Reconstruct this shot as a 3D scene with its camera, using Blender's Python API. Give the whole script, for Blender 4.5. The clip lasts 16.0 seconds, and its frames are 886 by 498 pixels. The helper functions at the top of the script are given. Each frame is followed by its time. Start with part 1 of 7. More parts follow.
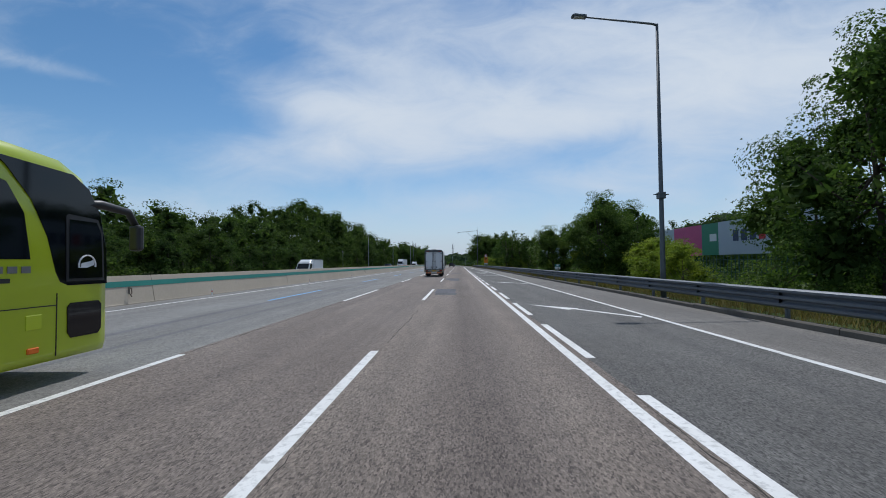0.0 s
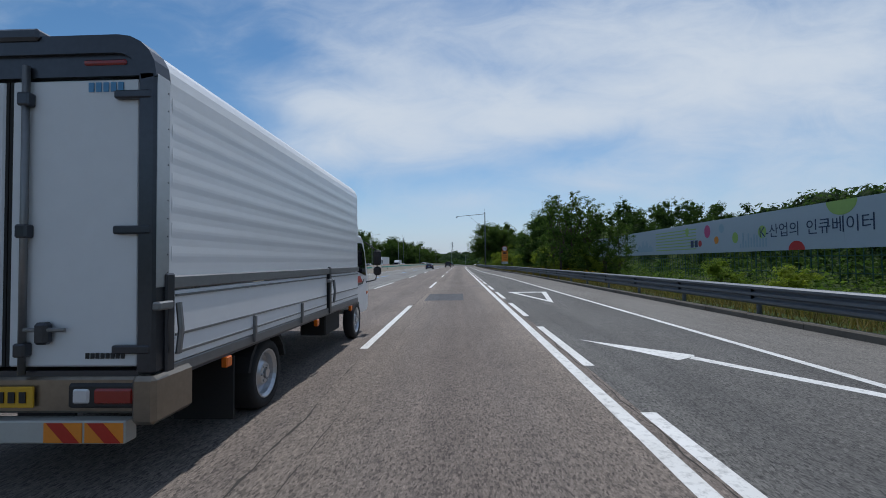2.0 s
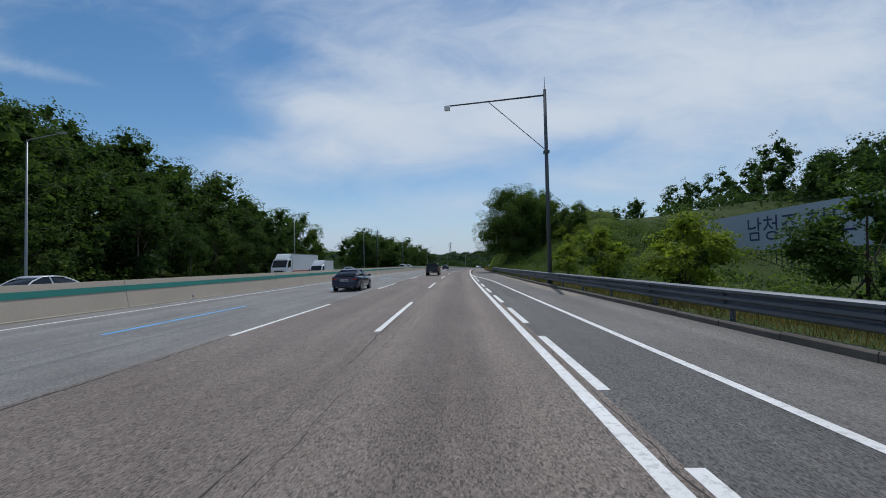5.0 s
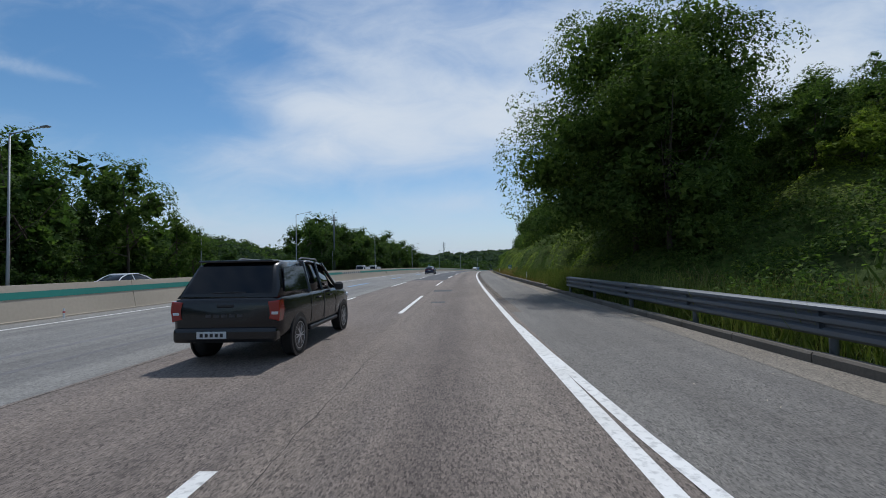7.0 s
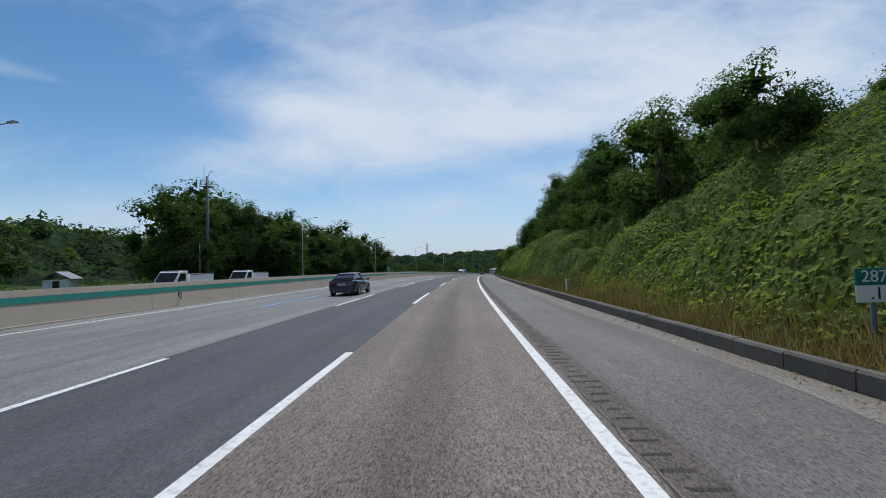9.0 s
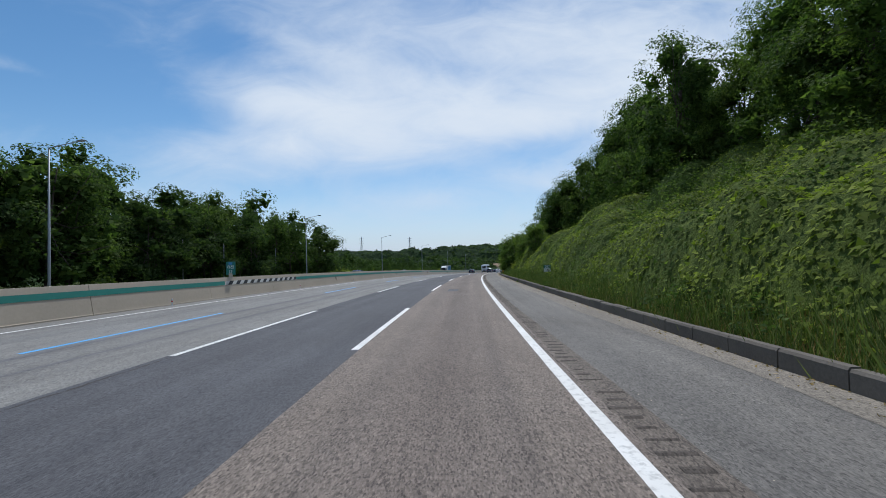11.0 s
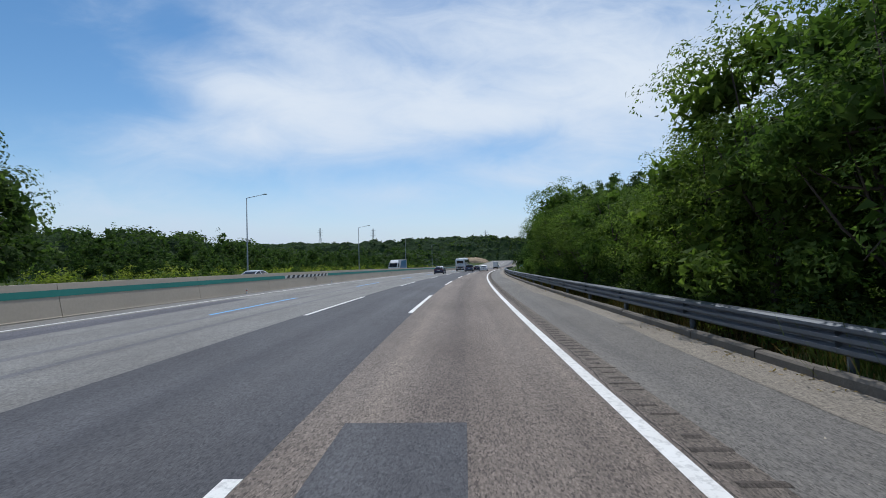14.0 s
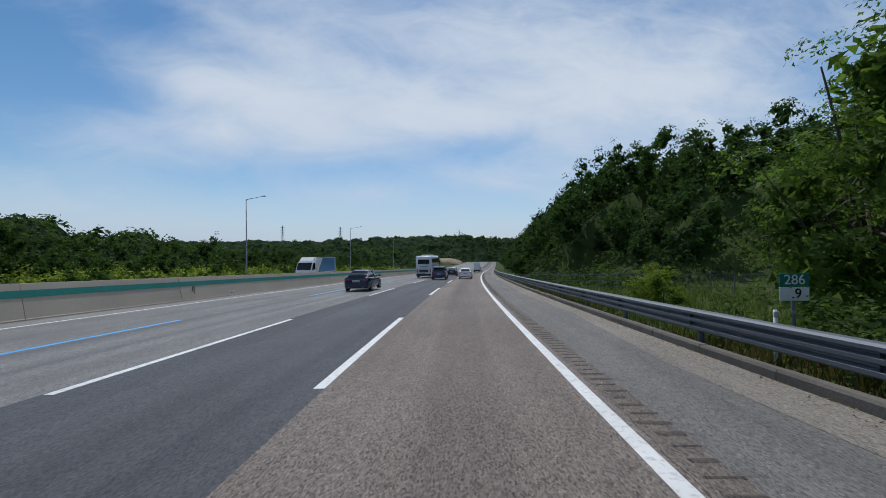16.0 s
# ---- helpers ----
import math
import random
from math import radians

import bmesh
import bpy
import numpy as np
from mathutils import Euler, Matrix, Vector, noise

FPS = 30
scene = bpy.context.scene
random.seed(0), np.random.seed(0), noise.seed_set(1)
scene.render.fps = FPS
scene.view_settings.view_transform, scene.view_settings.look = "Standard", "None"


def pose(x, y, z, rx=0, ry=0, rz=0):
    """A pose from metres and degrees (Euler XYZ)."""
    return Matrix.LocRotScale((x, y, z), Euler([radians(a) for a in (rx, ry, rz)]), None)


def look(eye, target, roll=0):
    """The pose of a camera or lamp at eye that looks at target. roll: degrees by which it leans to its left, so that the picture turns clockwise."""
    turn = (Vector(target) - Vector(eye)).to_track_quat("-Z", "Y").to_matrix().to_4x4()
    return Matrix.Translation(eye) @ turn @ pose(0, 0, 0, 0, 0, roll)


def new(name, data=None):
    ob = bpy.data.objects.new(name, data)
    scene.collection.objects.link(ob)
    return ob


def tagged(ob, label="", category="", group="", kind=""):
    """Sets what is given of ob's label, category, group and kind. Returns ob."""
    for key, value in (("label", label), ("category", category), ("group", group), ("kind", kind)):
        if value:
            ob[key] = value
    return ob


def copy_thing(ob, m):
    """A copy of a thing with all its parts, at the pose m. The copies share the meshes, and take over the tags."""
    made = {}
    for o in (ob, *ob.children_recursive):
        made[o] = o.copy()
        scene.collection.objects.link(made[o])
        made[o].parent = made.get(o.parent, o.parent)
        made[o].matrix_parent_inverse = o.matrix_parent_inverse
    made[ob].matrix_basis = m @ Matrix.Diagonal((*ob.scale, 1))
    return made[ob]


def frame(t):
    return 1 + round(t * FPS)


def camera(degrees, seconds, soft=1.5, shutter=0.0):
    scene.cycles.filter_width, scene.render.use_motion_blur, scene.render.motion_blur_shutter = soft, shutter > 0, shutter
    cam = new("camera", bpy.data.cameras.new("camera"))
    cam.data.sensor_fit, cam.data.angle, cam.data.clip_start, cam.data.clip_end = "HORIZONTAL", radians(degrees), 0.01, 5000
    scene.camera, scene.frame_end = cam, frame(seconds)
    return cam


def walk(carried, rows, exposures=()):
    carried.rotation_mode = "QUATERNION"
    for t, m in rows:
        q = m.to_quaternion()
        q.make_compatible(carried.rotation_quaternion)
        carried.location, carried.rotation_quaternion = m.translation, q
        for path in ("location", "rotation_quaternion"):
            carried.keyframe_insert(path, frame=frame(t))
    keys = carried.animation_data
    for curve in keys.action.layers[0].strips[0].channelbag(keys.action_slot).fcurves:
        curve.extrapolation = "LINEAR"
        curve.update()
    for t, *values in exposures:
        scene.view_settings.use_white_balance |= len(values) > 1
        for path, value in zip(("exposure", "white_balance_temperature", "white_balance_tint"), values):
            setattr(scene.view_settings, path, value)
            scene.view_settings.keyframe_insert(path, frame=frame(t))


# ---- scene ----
# ---------------------------------------------------------------- the road's line, in metres along it (s), to the right (u) and up
HEADING = ((-200, 0), (100, 0), (150, -0.1), (171, -0.35), (198, -1.3), (226, -2.3), (239, -2.85), (304, -5.85), (315, -6.4),
           (340, -7.7), (365, -9.25), (389, -10.9), (414, -12.7), (470, -15.6), (540, -17.3), (700, -18.0), (6000, -18.0))
GRADE = ((-200, 0), (60, 0), (230, -0.1), (300, -0.5), (340, -0.9), (390, -1.4), (420, -1.55), (560, -1.6), (700, -1.1), (800, -0.2),
         (1000, 0.7), (1150, 0.3), (1300, 0), (6000, 0))
STEP = 2.0
S0, S1 = -200.0, 3200.0
_s = np.arange(S0, S1 + STEP, STEP)
_kernel = np.ones(21) / 21


def smoothed(table):
    v = np.interp(_s, [a for a, _ in table], [b for _, b in table])
    return np.convolve(np.pad(v, 10, mode="edge"), _kernel, mode="valid")


_h, _g = np.radians(smoothed(HEADING)), np.radians(smoothed(GRADE))
_x = np.concatenate(([0], np.cumsum(-np.sin((_h[1:] + _h[:-1]) / 2) * STEP)))
_y = np.concatenate(([0], np.cumsum(np.cos((_h[1:] + _h[:-1]) / 2) * STEP)))
_z = np.concatenate(([0], np.cumsum(np.tan((_g[1:] + _g[:-1]) / 2) * STEP)))
_x, _y, _z = _x - np.interp(0, _s, _x), _y - np.interp(0, _s, _y), _z - np.interp(0, _s, _z)


def at(s, u=0.0, z=0.0):
    """World place of a point s metres along the road, u to the right of the camera's lane, z above the road."""
    h = np.interp(s, _s, _h)
    return (float(np.interp(s, _s, _x) + u * math.cos(h)), float(np.interp(s, _s, _y) + u * math.sin(h)), float(np.interp(s, _s, _z) + z))


def many(s, u, z):
    s, u, z = np.broadcast_arrays(np.asarray(s, float), np.asarray(u, float), np.asarray(z, float))
    h = np.interp(s, _s, _h)
    return np.stack([np.interp(s, _s, _x) + u * np.cos(h), np.interp(s, _s, _y) + u * np.sin(h), np.interp(s, _s, _z) + z], axis=-1)


def yaw_at(s):
    return math.degrees(float(np.interp(s, _s, _h)))


def stand(s, u, z=0.0, turn=0.0, scale=1.0):
    """Pose of a thing that stands by the road and faces along it."""
    return pose(*at(s, u, z), 0, 0, yaw_at(s) + turn) @ Matrix.Scale(scale, 4)


# ---------------------------------------------------------------- camera
FOV, EYE, MOUNT_YAW, MOUNT_PITCH, MOUNT_LEAN = 91.04, 1.68, 2.02, 2.08, -0.49
# seconds, metres along the road, metres right of the lane's middle, turn against the first view, tilt, lean
PATH = (
    (0, 0, -0.17, 0.01, -0.20, 0.00), (0.5, 12.9, -0.11, 0.09, -0.16, -0.10), (1, 25.8, -0.05, 0.17, -0.18, -0.20),
    (1.5, 38.6, 0.01, 0.12, -0.17, -0.25), (2, 51.5, 0.07, -0.01, -0.37, -0.20), (2.5, 64.3, 0.13, -0.09, -0.49, -0.30),
    (3, 77.2, 0.19, -0.16, -0.44, -0.48), (3.5, 90.1, 0.25, -0.22, -0.33, -0.60), (4, 103, 0.26, -0.16, -0.25, -0.75),
    (5.25, 136.2, 0.27, -0.22, -0.17, -0.70), (6.5, 171, 0.29, -0.46, -0.14, -0.62), (7, 184.8, 0.30, -1.00, -0.10, -0.60),
    (7.5, 198.3, 0.34, -1.58, -0.01, -0.70), (8, 212, 0.41, -2.08, 0.18, -0.82), (8.5, 225.8, 0.44, -2.52, 0.18, -0.95),
    (9, 239.6, 0.45, -3.05, 0.08, -1.00), (10.25, 272.6, 0.39, -4.33, -0.27, -1.00), (11.5, 303.6, 0.36, -5.71, -0.62, -1.00),
    (12, 315.6, 0.29, -6.32, -0.59, -0.96), (12.5, 327.9, 0.23, -6.94, -0.60, -1.00), (13, 340.2, 0.18, -7.68, -0.87, -0.98),
    (13.5, 352.6, 0.11, -8.46, -1.18, -0.92), (14, 365, 0.03, -9.29, -1.38, -0.75), (14.5, 377.3, -0.05, -10.10, -1.56, -0.58),
    (15, 389.5, 0.02, -10.96, -1.49, -0.40), (15.5, 401.8, 0.09, -11.91, -1.43, -0.27), (16, 414, 0.15, -12.86, -1.28, -0.15))
cam = camera(FOV, 16.0, soft=0.95, shutter=0.0)
walk(cam, [(t, pose(*at(s, u, EYE), 90 + MOUNT_PITCH + tilt, -lean - MOUNT_LEAN, MOUNT_YAW + turn)) for t, s, u, turn, tilt, lean in PATH],
     ((0.0, -0.42, 6050, 10), (1.0, -0.57, 6050, 10), (1.5, -0.57, 6050, 10), (2.2, -0.46, 6050, 10), (4.0, -0.55, 6050, 10), (6.5, -0.42, 6050, 10), (7.3, -0.38, 6050, 10), (8.0, -0.02, 6050, 10), (8.5, -0.1, 6050, 10), (9.0, -0.34, 6050, 10), (11.5, -0.22, 6050, 10), (13.5, -0.2, 6050, 10), (14.5, -0.3, 6050, 10), (16.0, -0.46, 6050, 10)))

# ---------------------------------------------------------------- sky and sun
SUN_ELEVATION, SUN_AZIMUTH = 58.0, 8.0  # degrees up, degrees to the right of the first view
world = bpy.data.worlds.new("sky")
scene.world = world
world.use_nodes = True
wt = world.node_tree
for n in list(wt.nodes):
    wt.nodes.remove(n)


def wnode(kind, **values):
    n = wt.nodes.new(kind)
    for key, value in values.items():
        n.inputs[key].default_value = value
    return n


def wmath(op, a, b=None, c=None, clamp=False):
    n = wt.nodes.new("ShaderNodeMath")
    n.operation, n.use_clamp = op, clamp
    for i, v in enumerate((a, b, c)):
        if v is None:
            continue
        if isinstance(v, (int, float)):
            n.inputs[i].default_value = v
        else:
            wt.links.new(v, n.inputs[i])
    return n.outputs[0]


way = wt.nodes.new("ShaderNodeTexCoord").outputs["Generated"]
split = wt.nodes.new("ShaderNodeSeparateXYZ")
wt.links.new(way, split.inputs[0])
ahead = wmath("MAXIMUM", split.outputs[1], 0.2)
qx, qz = wmath("DIVIDE", split.outputs[0], ahead), wmath("DIVIDE", split.outputs[2], ahead)
# banks of cloud (+) and gaps of blue (-): across, up, half width, half height, slant, weight
BANKS = ((-0.86, 0.50, 0.30, 0.17, 0.0, -0.55), (-0.95, 0.47, 0.20, 0.025, -0.25, 0.42), (-0.62, 0.35, 0.26, 0.07, -0.2, -0.38),
         (-0.42, 0.52, 0.10, 0.08, 0.0, -0.30), (-0.28, 0.37, 0.20, 0.05, -0.1, 0.42), (0.05, 0.33, 0.34, 0.07, 0.0, 0.30),
         (0.42, 0.37, 0.30, 0.09, 0.12, 0.34), (0.85, 0.42, 0.35, 0.22, 0.1, 0.34), (-0.30, 0.27, 0.34, 0.06, -0.05, 0.38),
         (0.24, 0.25, 0.15, 0.035, 0.15, -0.30), (-0.12, 0.185, 0.30, 0.03, 0.1, -0.22), (0.12, 0.53, 0.45, 0.07, 0.0, 0.18),
         (-0.85, 0.22, 0.30, 0.06, 0.0, -0.18), (0.02, 0.14, 0.10, 0.02, 0.1, 0.16), (0.30, 0.18, 0.16, 0.025, -0.2, 0.22),
         (1.2, 0.2, 0.5, 0.15, 0.0, 0.1), (-0.08, 0.44, 0.2, 0.05, -0.3, 0.25), (0.38, 0.44, 0.42, 0.15, 0.0, 0.25), (-0.30, 0.52, 0.10, 0.035, -0.4, 0.22))
cover = None
for cx, cz, wx, wz, slant, weight in BANKS:
    dx = wmath("SUBTRACT", qx, cx)
    dz = wmath("SUBTRACT", wmath("SUBTRACT", qz, cz), wmath("MULTIPLY", dx, slant))
    r = wmath("ADD", wmath("POWER", wmath("DIVIDE", dx, wx), 2.0), wmath("POWER", wmath("DIVIDE", dz, wz), 2.0))
    g = wmath("MULTIPLY", wmath("EXPONENT", wmath("MULTIPLY", r, -1.0)), weight)
    cover = g if cover is None else wmath("ADD", cover, g)
plane = wt.nodes.new("ShaderNodeCombineXYZ")
wt.links.new(qx, plane.inputs[0])
wt.links.new(wmath("MULTIPLY", qz, 2.3), plane.inputs[1])
turned = wt.nodes.new("ShaderNodeMapping")
turned.inputs["Rotation"].default_value = (0, 0, radians(-12))
wt.links.new(plane.outputs[0], turned.inputs[0])


def wnoise(scale, detail, rough, distort):
    n = wnode("ShaderNodeTexNoise", Scale=scale, Detail=detail, Roughness=rough, Distortion=distort)
    wt.links.new(turned.outputs[0], n.inputs["Vector"])
    return wmath("SUBTRACT", n.outputs["Fac"], 0.5)


fine = wmath("ADD", wmath("MULTIPLY", wnoise(1.9, 6.0, 0.52, 0.35), 0.8), wmath("ADD", wmath("MULTIPLY", wnoise(4.6, 8.0, 0.6, 0.9), 0.62), wmath("MULTIPLY", wnoise(12.0, 7.0, 0.6, 0.8), 0.16)))
haze = wmath("MULTIPLY", wmath("EXPONENT", wmath("MULTIPLY", wmath("MAXIMUM", qz, 0.0), -11.0)), 0.16)
density = wmath("ADD", wmath("ADD", wmath("ADD", cover, fine), haze), 0.38)
mask = wt.nodes.new("ShaderNodeMapRange")
mask.interpolation_type = "SMOOTHSTEP"
mask.inputs["From Min"].default_value, mask.inputs["From Max"].default_value = 0.0, 1.12
wt.links.new(density, mask.inputs["Value"])
sky = wt.nodes.new("ShaderNodeTexSky")
sky.sky_type, sky.sun_disc = "NISHITA", False
sky.sun_elevation, sky.sun_rotation = radians(SUN_ELEVATION), radians(SUN_AZIMUTH)
sky.air_density, sky.dust_density, sky.ozone_density, sky.altitude = 1.0, 0.25, 1.4, 300
blend = wt.nodes.new("ShaderNodeMix")
blend.data_type = "RGBA"
blend.inputs["B"].default_value = (8.7, 9.3, 9.9, 1)
wt.links.new(mask.outputs["Result"], blend.inputs["Factor"])
rich = wnode("ShaderNodeHueSaturation", Hue=0.494, Saturation=1.2, Value=1.22)
wt.links.new(sky.outputs[0], rich.inputs["Color"])
wt.links.new(rich.outputs[0], blend.inputs["A"])
# pale summer haze towards the horizon
veil = wt.nodes.new("ShaderNodeMix")
veil.data_type = "RGBA"
veil.inputs["B"].default_value = (5.3, 6.35, 8.1, 1)
wt.links.new(wmath("MULTIPLY", wmath("EXPONENT", wmath("MULTIPLY", wmath("MAXIMUM", qz, 0.0), -9.0)), 0.85), veil.inputs["Factor"])
wt.links.new(blend.outputs["Result"], veil.inputs["A"])
back = wnode("ShaderNodeBackground", Strength=0.1)
wt.links.new(veil.outputs["Result"], back.inputs["Color"])
wt.links.new(back.outputs[0], wt.nodes.new("ShaderNodeOutputWorld").inputs[0])

sun = new("sun", bpy.data.lights.new("sun", "SUN"))
sun.data.energy, sun.data.angle, sun.data.color = 3.6, radians(0.6), (1.0, 0.955, 0.89)
_e, _a = radians(SUN_ELEVATION), radians(SUN_AZIMUTH)
sun.matrix_world = look((math.sin(_a) * math.cos(_e) * 50, math.cos(_a) * math.cos(_e) * 50, math.sin(_e) * 50), (0, 0, 0))

# ---------------------------------------------------------------- materials
class Nodes:
    def __init__(self, name):
        self.m = bpy.data.materials.new(name)
        self.m.use_nodes = True
        self.t = self.m.node_tree
        self.p = self.t.nodes["Principled BSDF"]

    def link(self, a, b):
        self.t.links.new(a, b)

    def node(self, kind, **values):
        n = self.t.nodes.new(kind)
        for k, v in values.items():
            n.inputs[k].default_value = v
        return n

    def coords(self, scale=(1, 1, 1), which="Object"):
        m = self.node("ShaderNodeMapping")
        m.inputs["Scale"].default_value = scale
        self.link(self.node("ShaderNodeTexCoord").outputs[which], m.inputs[0])
        return m.outputs[0]

    def noise(self, scale, detail=4.0, rough=0.55, vec=None, distort=0.0):
        n = self.node("ShaderNodeTexNoise", Scale=scale, Detail=detail, Roughness=rough, Distortion=distort)
        self.link(vec if vec is not None else self.coords(), n.inputs["Vector"])
        return n.outputs["Fac"]

    def ramp(self, fac, stops):
        r = self.node("ShaderNodeValToRGB")
        e = r.color_ramp.elements
        while len(e) < len(stops):
            e.new(0.5)
        for el, (p, c) in zip(e, stops):
            el.position, el.color = p, (*c, 1) if len(c) == 3 else c
        self.link(fac, r.inputs[0])
        return r.outputs[0]

    def mix(self, a, b, fac, kind="MIX"):
        n = self.node("ShaderNodeMix")
        n.data_type, n.blend_type = "RGBA", kind
        for v, key in ((fac, "Factor"), (a, "A"), (b, "B")):
            sock = [i for i in n.inputs if i.name == key and i.type == ("VALUE" if key == "Factor" else "RGBA")][0]
            if isinstance(v, (int, float)):
                sock.default_value = v
            elif isinstance(v, tuple):
                sock.default_value = (*v[:3], 1)
            else:
                self.link(v, sock)
        return [o for o in n.outputs if o.type == "RGBA"][0]

    def bump(self, height, strength, distance):
        b = self.node("ShaderNodeBump", Strength=strength, Distance=distance)
        self.link(height, b.inputs["Height"])
        self.link(b.outputs[0], self.p.inputs["Normal"])

    def base(self, colour):
        if isinstance(colour, tuple):
            self.p.inputs["Base Color"].default_value = (*colour[:3], 1)
        else:
            self.link(colour, self.p.inputs["Base Color"])

    def set(self, **values):
        for k, v in values.items():
            self.p.inputs[k.replace("_", " ")].default_value = v
        return self


def plain(name, colour, rough=0.5, metal=0.0, vary=0.12, scale=6.0, bump=0.0, coat=0.0):
    """A worn, slightly uneven surface of one colour."""
    n = Nodes(name)
    dark = tuple(c * (1 - vary) for c in colour)
    light = tuple(min(1, c * (1 + vary)) for c in colour)
    big = n.noise(scale * 0.25, 3)
    small = n.noise(scale * 6, 5)
    c = n.mix(dark, light, big)
    c = n.mix(c, n.ramp(small, ((0.3, (0.8, 0.8, 0.8)), (0.7, (1, 1, 1)))), min(1, vary * 2.5), "MULTIPLY")
    n.base(c)
    n.set(Roughness=rough, Metallic=metal, Coat_Weight=coat, Coat_Roughness=0.05)
    if bump:
        n.bump(small, bump, 0.01)
    return n.m


def asphalt(name, colour, dark=0.75, light=1.3, grain=1.0, oil=False):
    """Worn road surface: stone grain, wheel tracks along the road, stains. UV: metres across and along."""
    n = Nodes(name)
    uv = n.coords((1, 0.42, 1), "UV")
    long_uv = n.coords((1.3, 0.02, 1), "UV")
    stones = n.node("ShaderNodeTexVoronoi", Scale=66.0)
    n.link(uv, stones.inputs["Vector"])
    coarse = n.node("ShaderNodeTexVoronoi", Scale=26.0)
    n.link(uv, coarse.inputs["Vector"])
    grit = n.noise(40.0, 8, 0.75, uv)
    mottle = n.noise(5.5, 5, 0.65, uv)
    tracks = n.noise(1.1, 4, 0.55, long_uv)
    stains = n.noise(0.45, 6, 0.6, uv, 0.4)
    c = n.mix(tuple(v * dark for v in colour), tuple(min(1, v * light) for v in colour), n.ramp(grit, ((0.38, (0, 0, 0)), (0.62, (1, 1, 1)))))
    c = n.mix(c, n.ramp(stones.outputs["Color"], ((0.12, (0.36, 0.36, 0.37)), (0.4, (0.93, 0.93, 0.93)), (0.88, (1.45, 1.44, 1.42)))), 0.8 * grain, "MULTIPLY")
    c = n.mix(c, n.ramp(coarse.outputs["Color"], ((0.2, (0.84, 0.84, 0.84)), (0.8, (1.16, 1.16, 1.15)))), 0.4 * grain, "MULTIPLY")
    c = n.mix(c, n.ramp(mottle, ((0.3, (0.88, 0.88, 0.88)), (0.7, (1.1, 1.1, 1.09)))), 0.7, "MULTIPLY")
    c = n.mix(c, n.ramp(tracks, ((0.3, (0.76, 0.76, 0.78)), (0.7, (1.14, 1.13, 1.11)))), 0.8, "MULTIPLY")
    c = n.mix(c, n.ramp(stains, ((0.3, (0.8, 0.78, 0.77)), (0.7, (1.12, 1.12, 1.12)))), 0.75, "MULTIPLY")
    if oil:
        # drip track down the middle of the lane
        sep = n.node("ShaderNodeSeparateXYZ")
        n.link(n.coords((1, 1, 1), "UV"), sep.inputs[0])
        off = n.node("ShaderNodeMath")
        off.operation = "ABSOLUTE"
        n.link(sep.outputs[0], off.inputs[0])
        c = n.mix(c, n.ramp(off.outputs[0], ((0.0, (0.80, 0.79, 0.79)), (0.28, (0.86, 0.85, 0.85)), (0.75, (1.05, 1.05, 1.04)), (1.0, (1.08, 1.08, 1.06)))), 0.9, "MULTIPLY")
    n.base(c)
    n.set(Roughness=0.85, Specular_IOR_Level=0.25)
    n.bump(grit, 0.9, 0.015)
    return n.m


def road_paint(name, colour):
    n = Nodes(name)
    uv = n.coords((1, 1, 1), "UV")
    worn = n.noise(9.0, 8, 0.7, uv)
    dirt = n.noise(0.8, 5, 0.6, uv)
    c = n.mix(tuple(v * 0.55 for v in colour), colour, n.ramp(worn, ((0.32, (0, 0, 0)), (0.5, (1, 1, 1)))))
    c = n.mix(c, n.ramp(dirt, ((0.3, (0.8, 0.79, 0.77)), (0.6, (1, 1, 1)))), 0.7, "MULTIPLY")
    n.base(c)
    n.set(Roughness=0.6)
    n.bump(worn, 0.4, 0.004)
    return n.m


def foliage(name, dark, mid, light, back=0.5):
    """Leaves: each leaf takes its own tint; light shines through them."""
    n = Nodes(name)
    geo = n.node("ShaderNodeNewGeometry")
    tint = n.ramp(geo.outputs["Random Per Island"], ((0.0, dark), (0.5, mid), (1.0, light)))
    patch = n.noise(0.45, 4, 0.6)
    info = n.node("ShaderNodeObjectInfo")
    each = n.ramp(info.outputs["Random"], ((0.0, (0.78, 0.85, 0.8)), (1.0, (1.2, 1.12, 0.95))))
    c = n.mix(tint, n.ramp(patch, ((0.3, (0.55, 0.6, 0.55)), (0.7, (1.4, 1.32, 1.15)))), 0.85, "MULTIPLY")
    c = n.mix(c, each, 0.9, "MULTIPLY")
    n.base(c)
    n.set(Roughness=0.75, Specular_IOR_Level=0.1)
    tr = n.node("ShaderNodeBsdfTranslucent")
    n.link(n.mix(c, (0.86, 1.0, 0.55), 1.0, "MULTIPLY"), tr.inputs["Color"])
    ms = n.node("ShaderNodeMixShader", Fac=back)
    n.link(n.p.outputs[0], ms.inputs[1])
    n.link(tr.outputs[0], ms.inputs[2])
    n.link(ms.outputs[0], n.t.nodes["Material Output"].inputs["Surface"])
    return n.m


def earth(name, stops, scale, lumps=0.0, depth=0.12):
    n = Nodes(name)
    vec = n.coords()
    c = n.ramp(n.noise(scale, 7, 0.65, vec), stops)
    c = n.mix(c, n.ramp(n.noise(scale * 9, 5, 0.7, vec), ((0.3, (0.6, 0.62, 0.55)), (0.7, (1.25, 1.2, 1.15)))), 0.8, "MULTIPLY")
    n.base(c)
    n.set(Roughness=0.95, Specular_IOR_Level=0.1)
    n.bump(n.noise(lumps or scale * 6, 6, 0.7, vec), 1.0, depth)
    return n.m


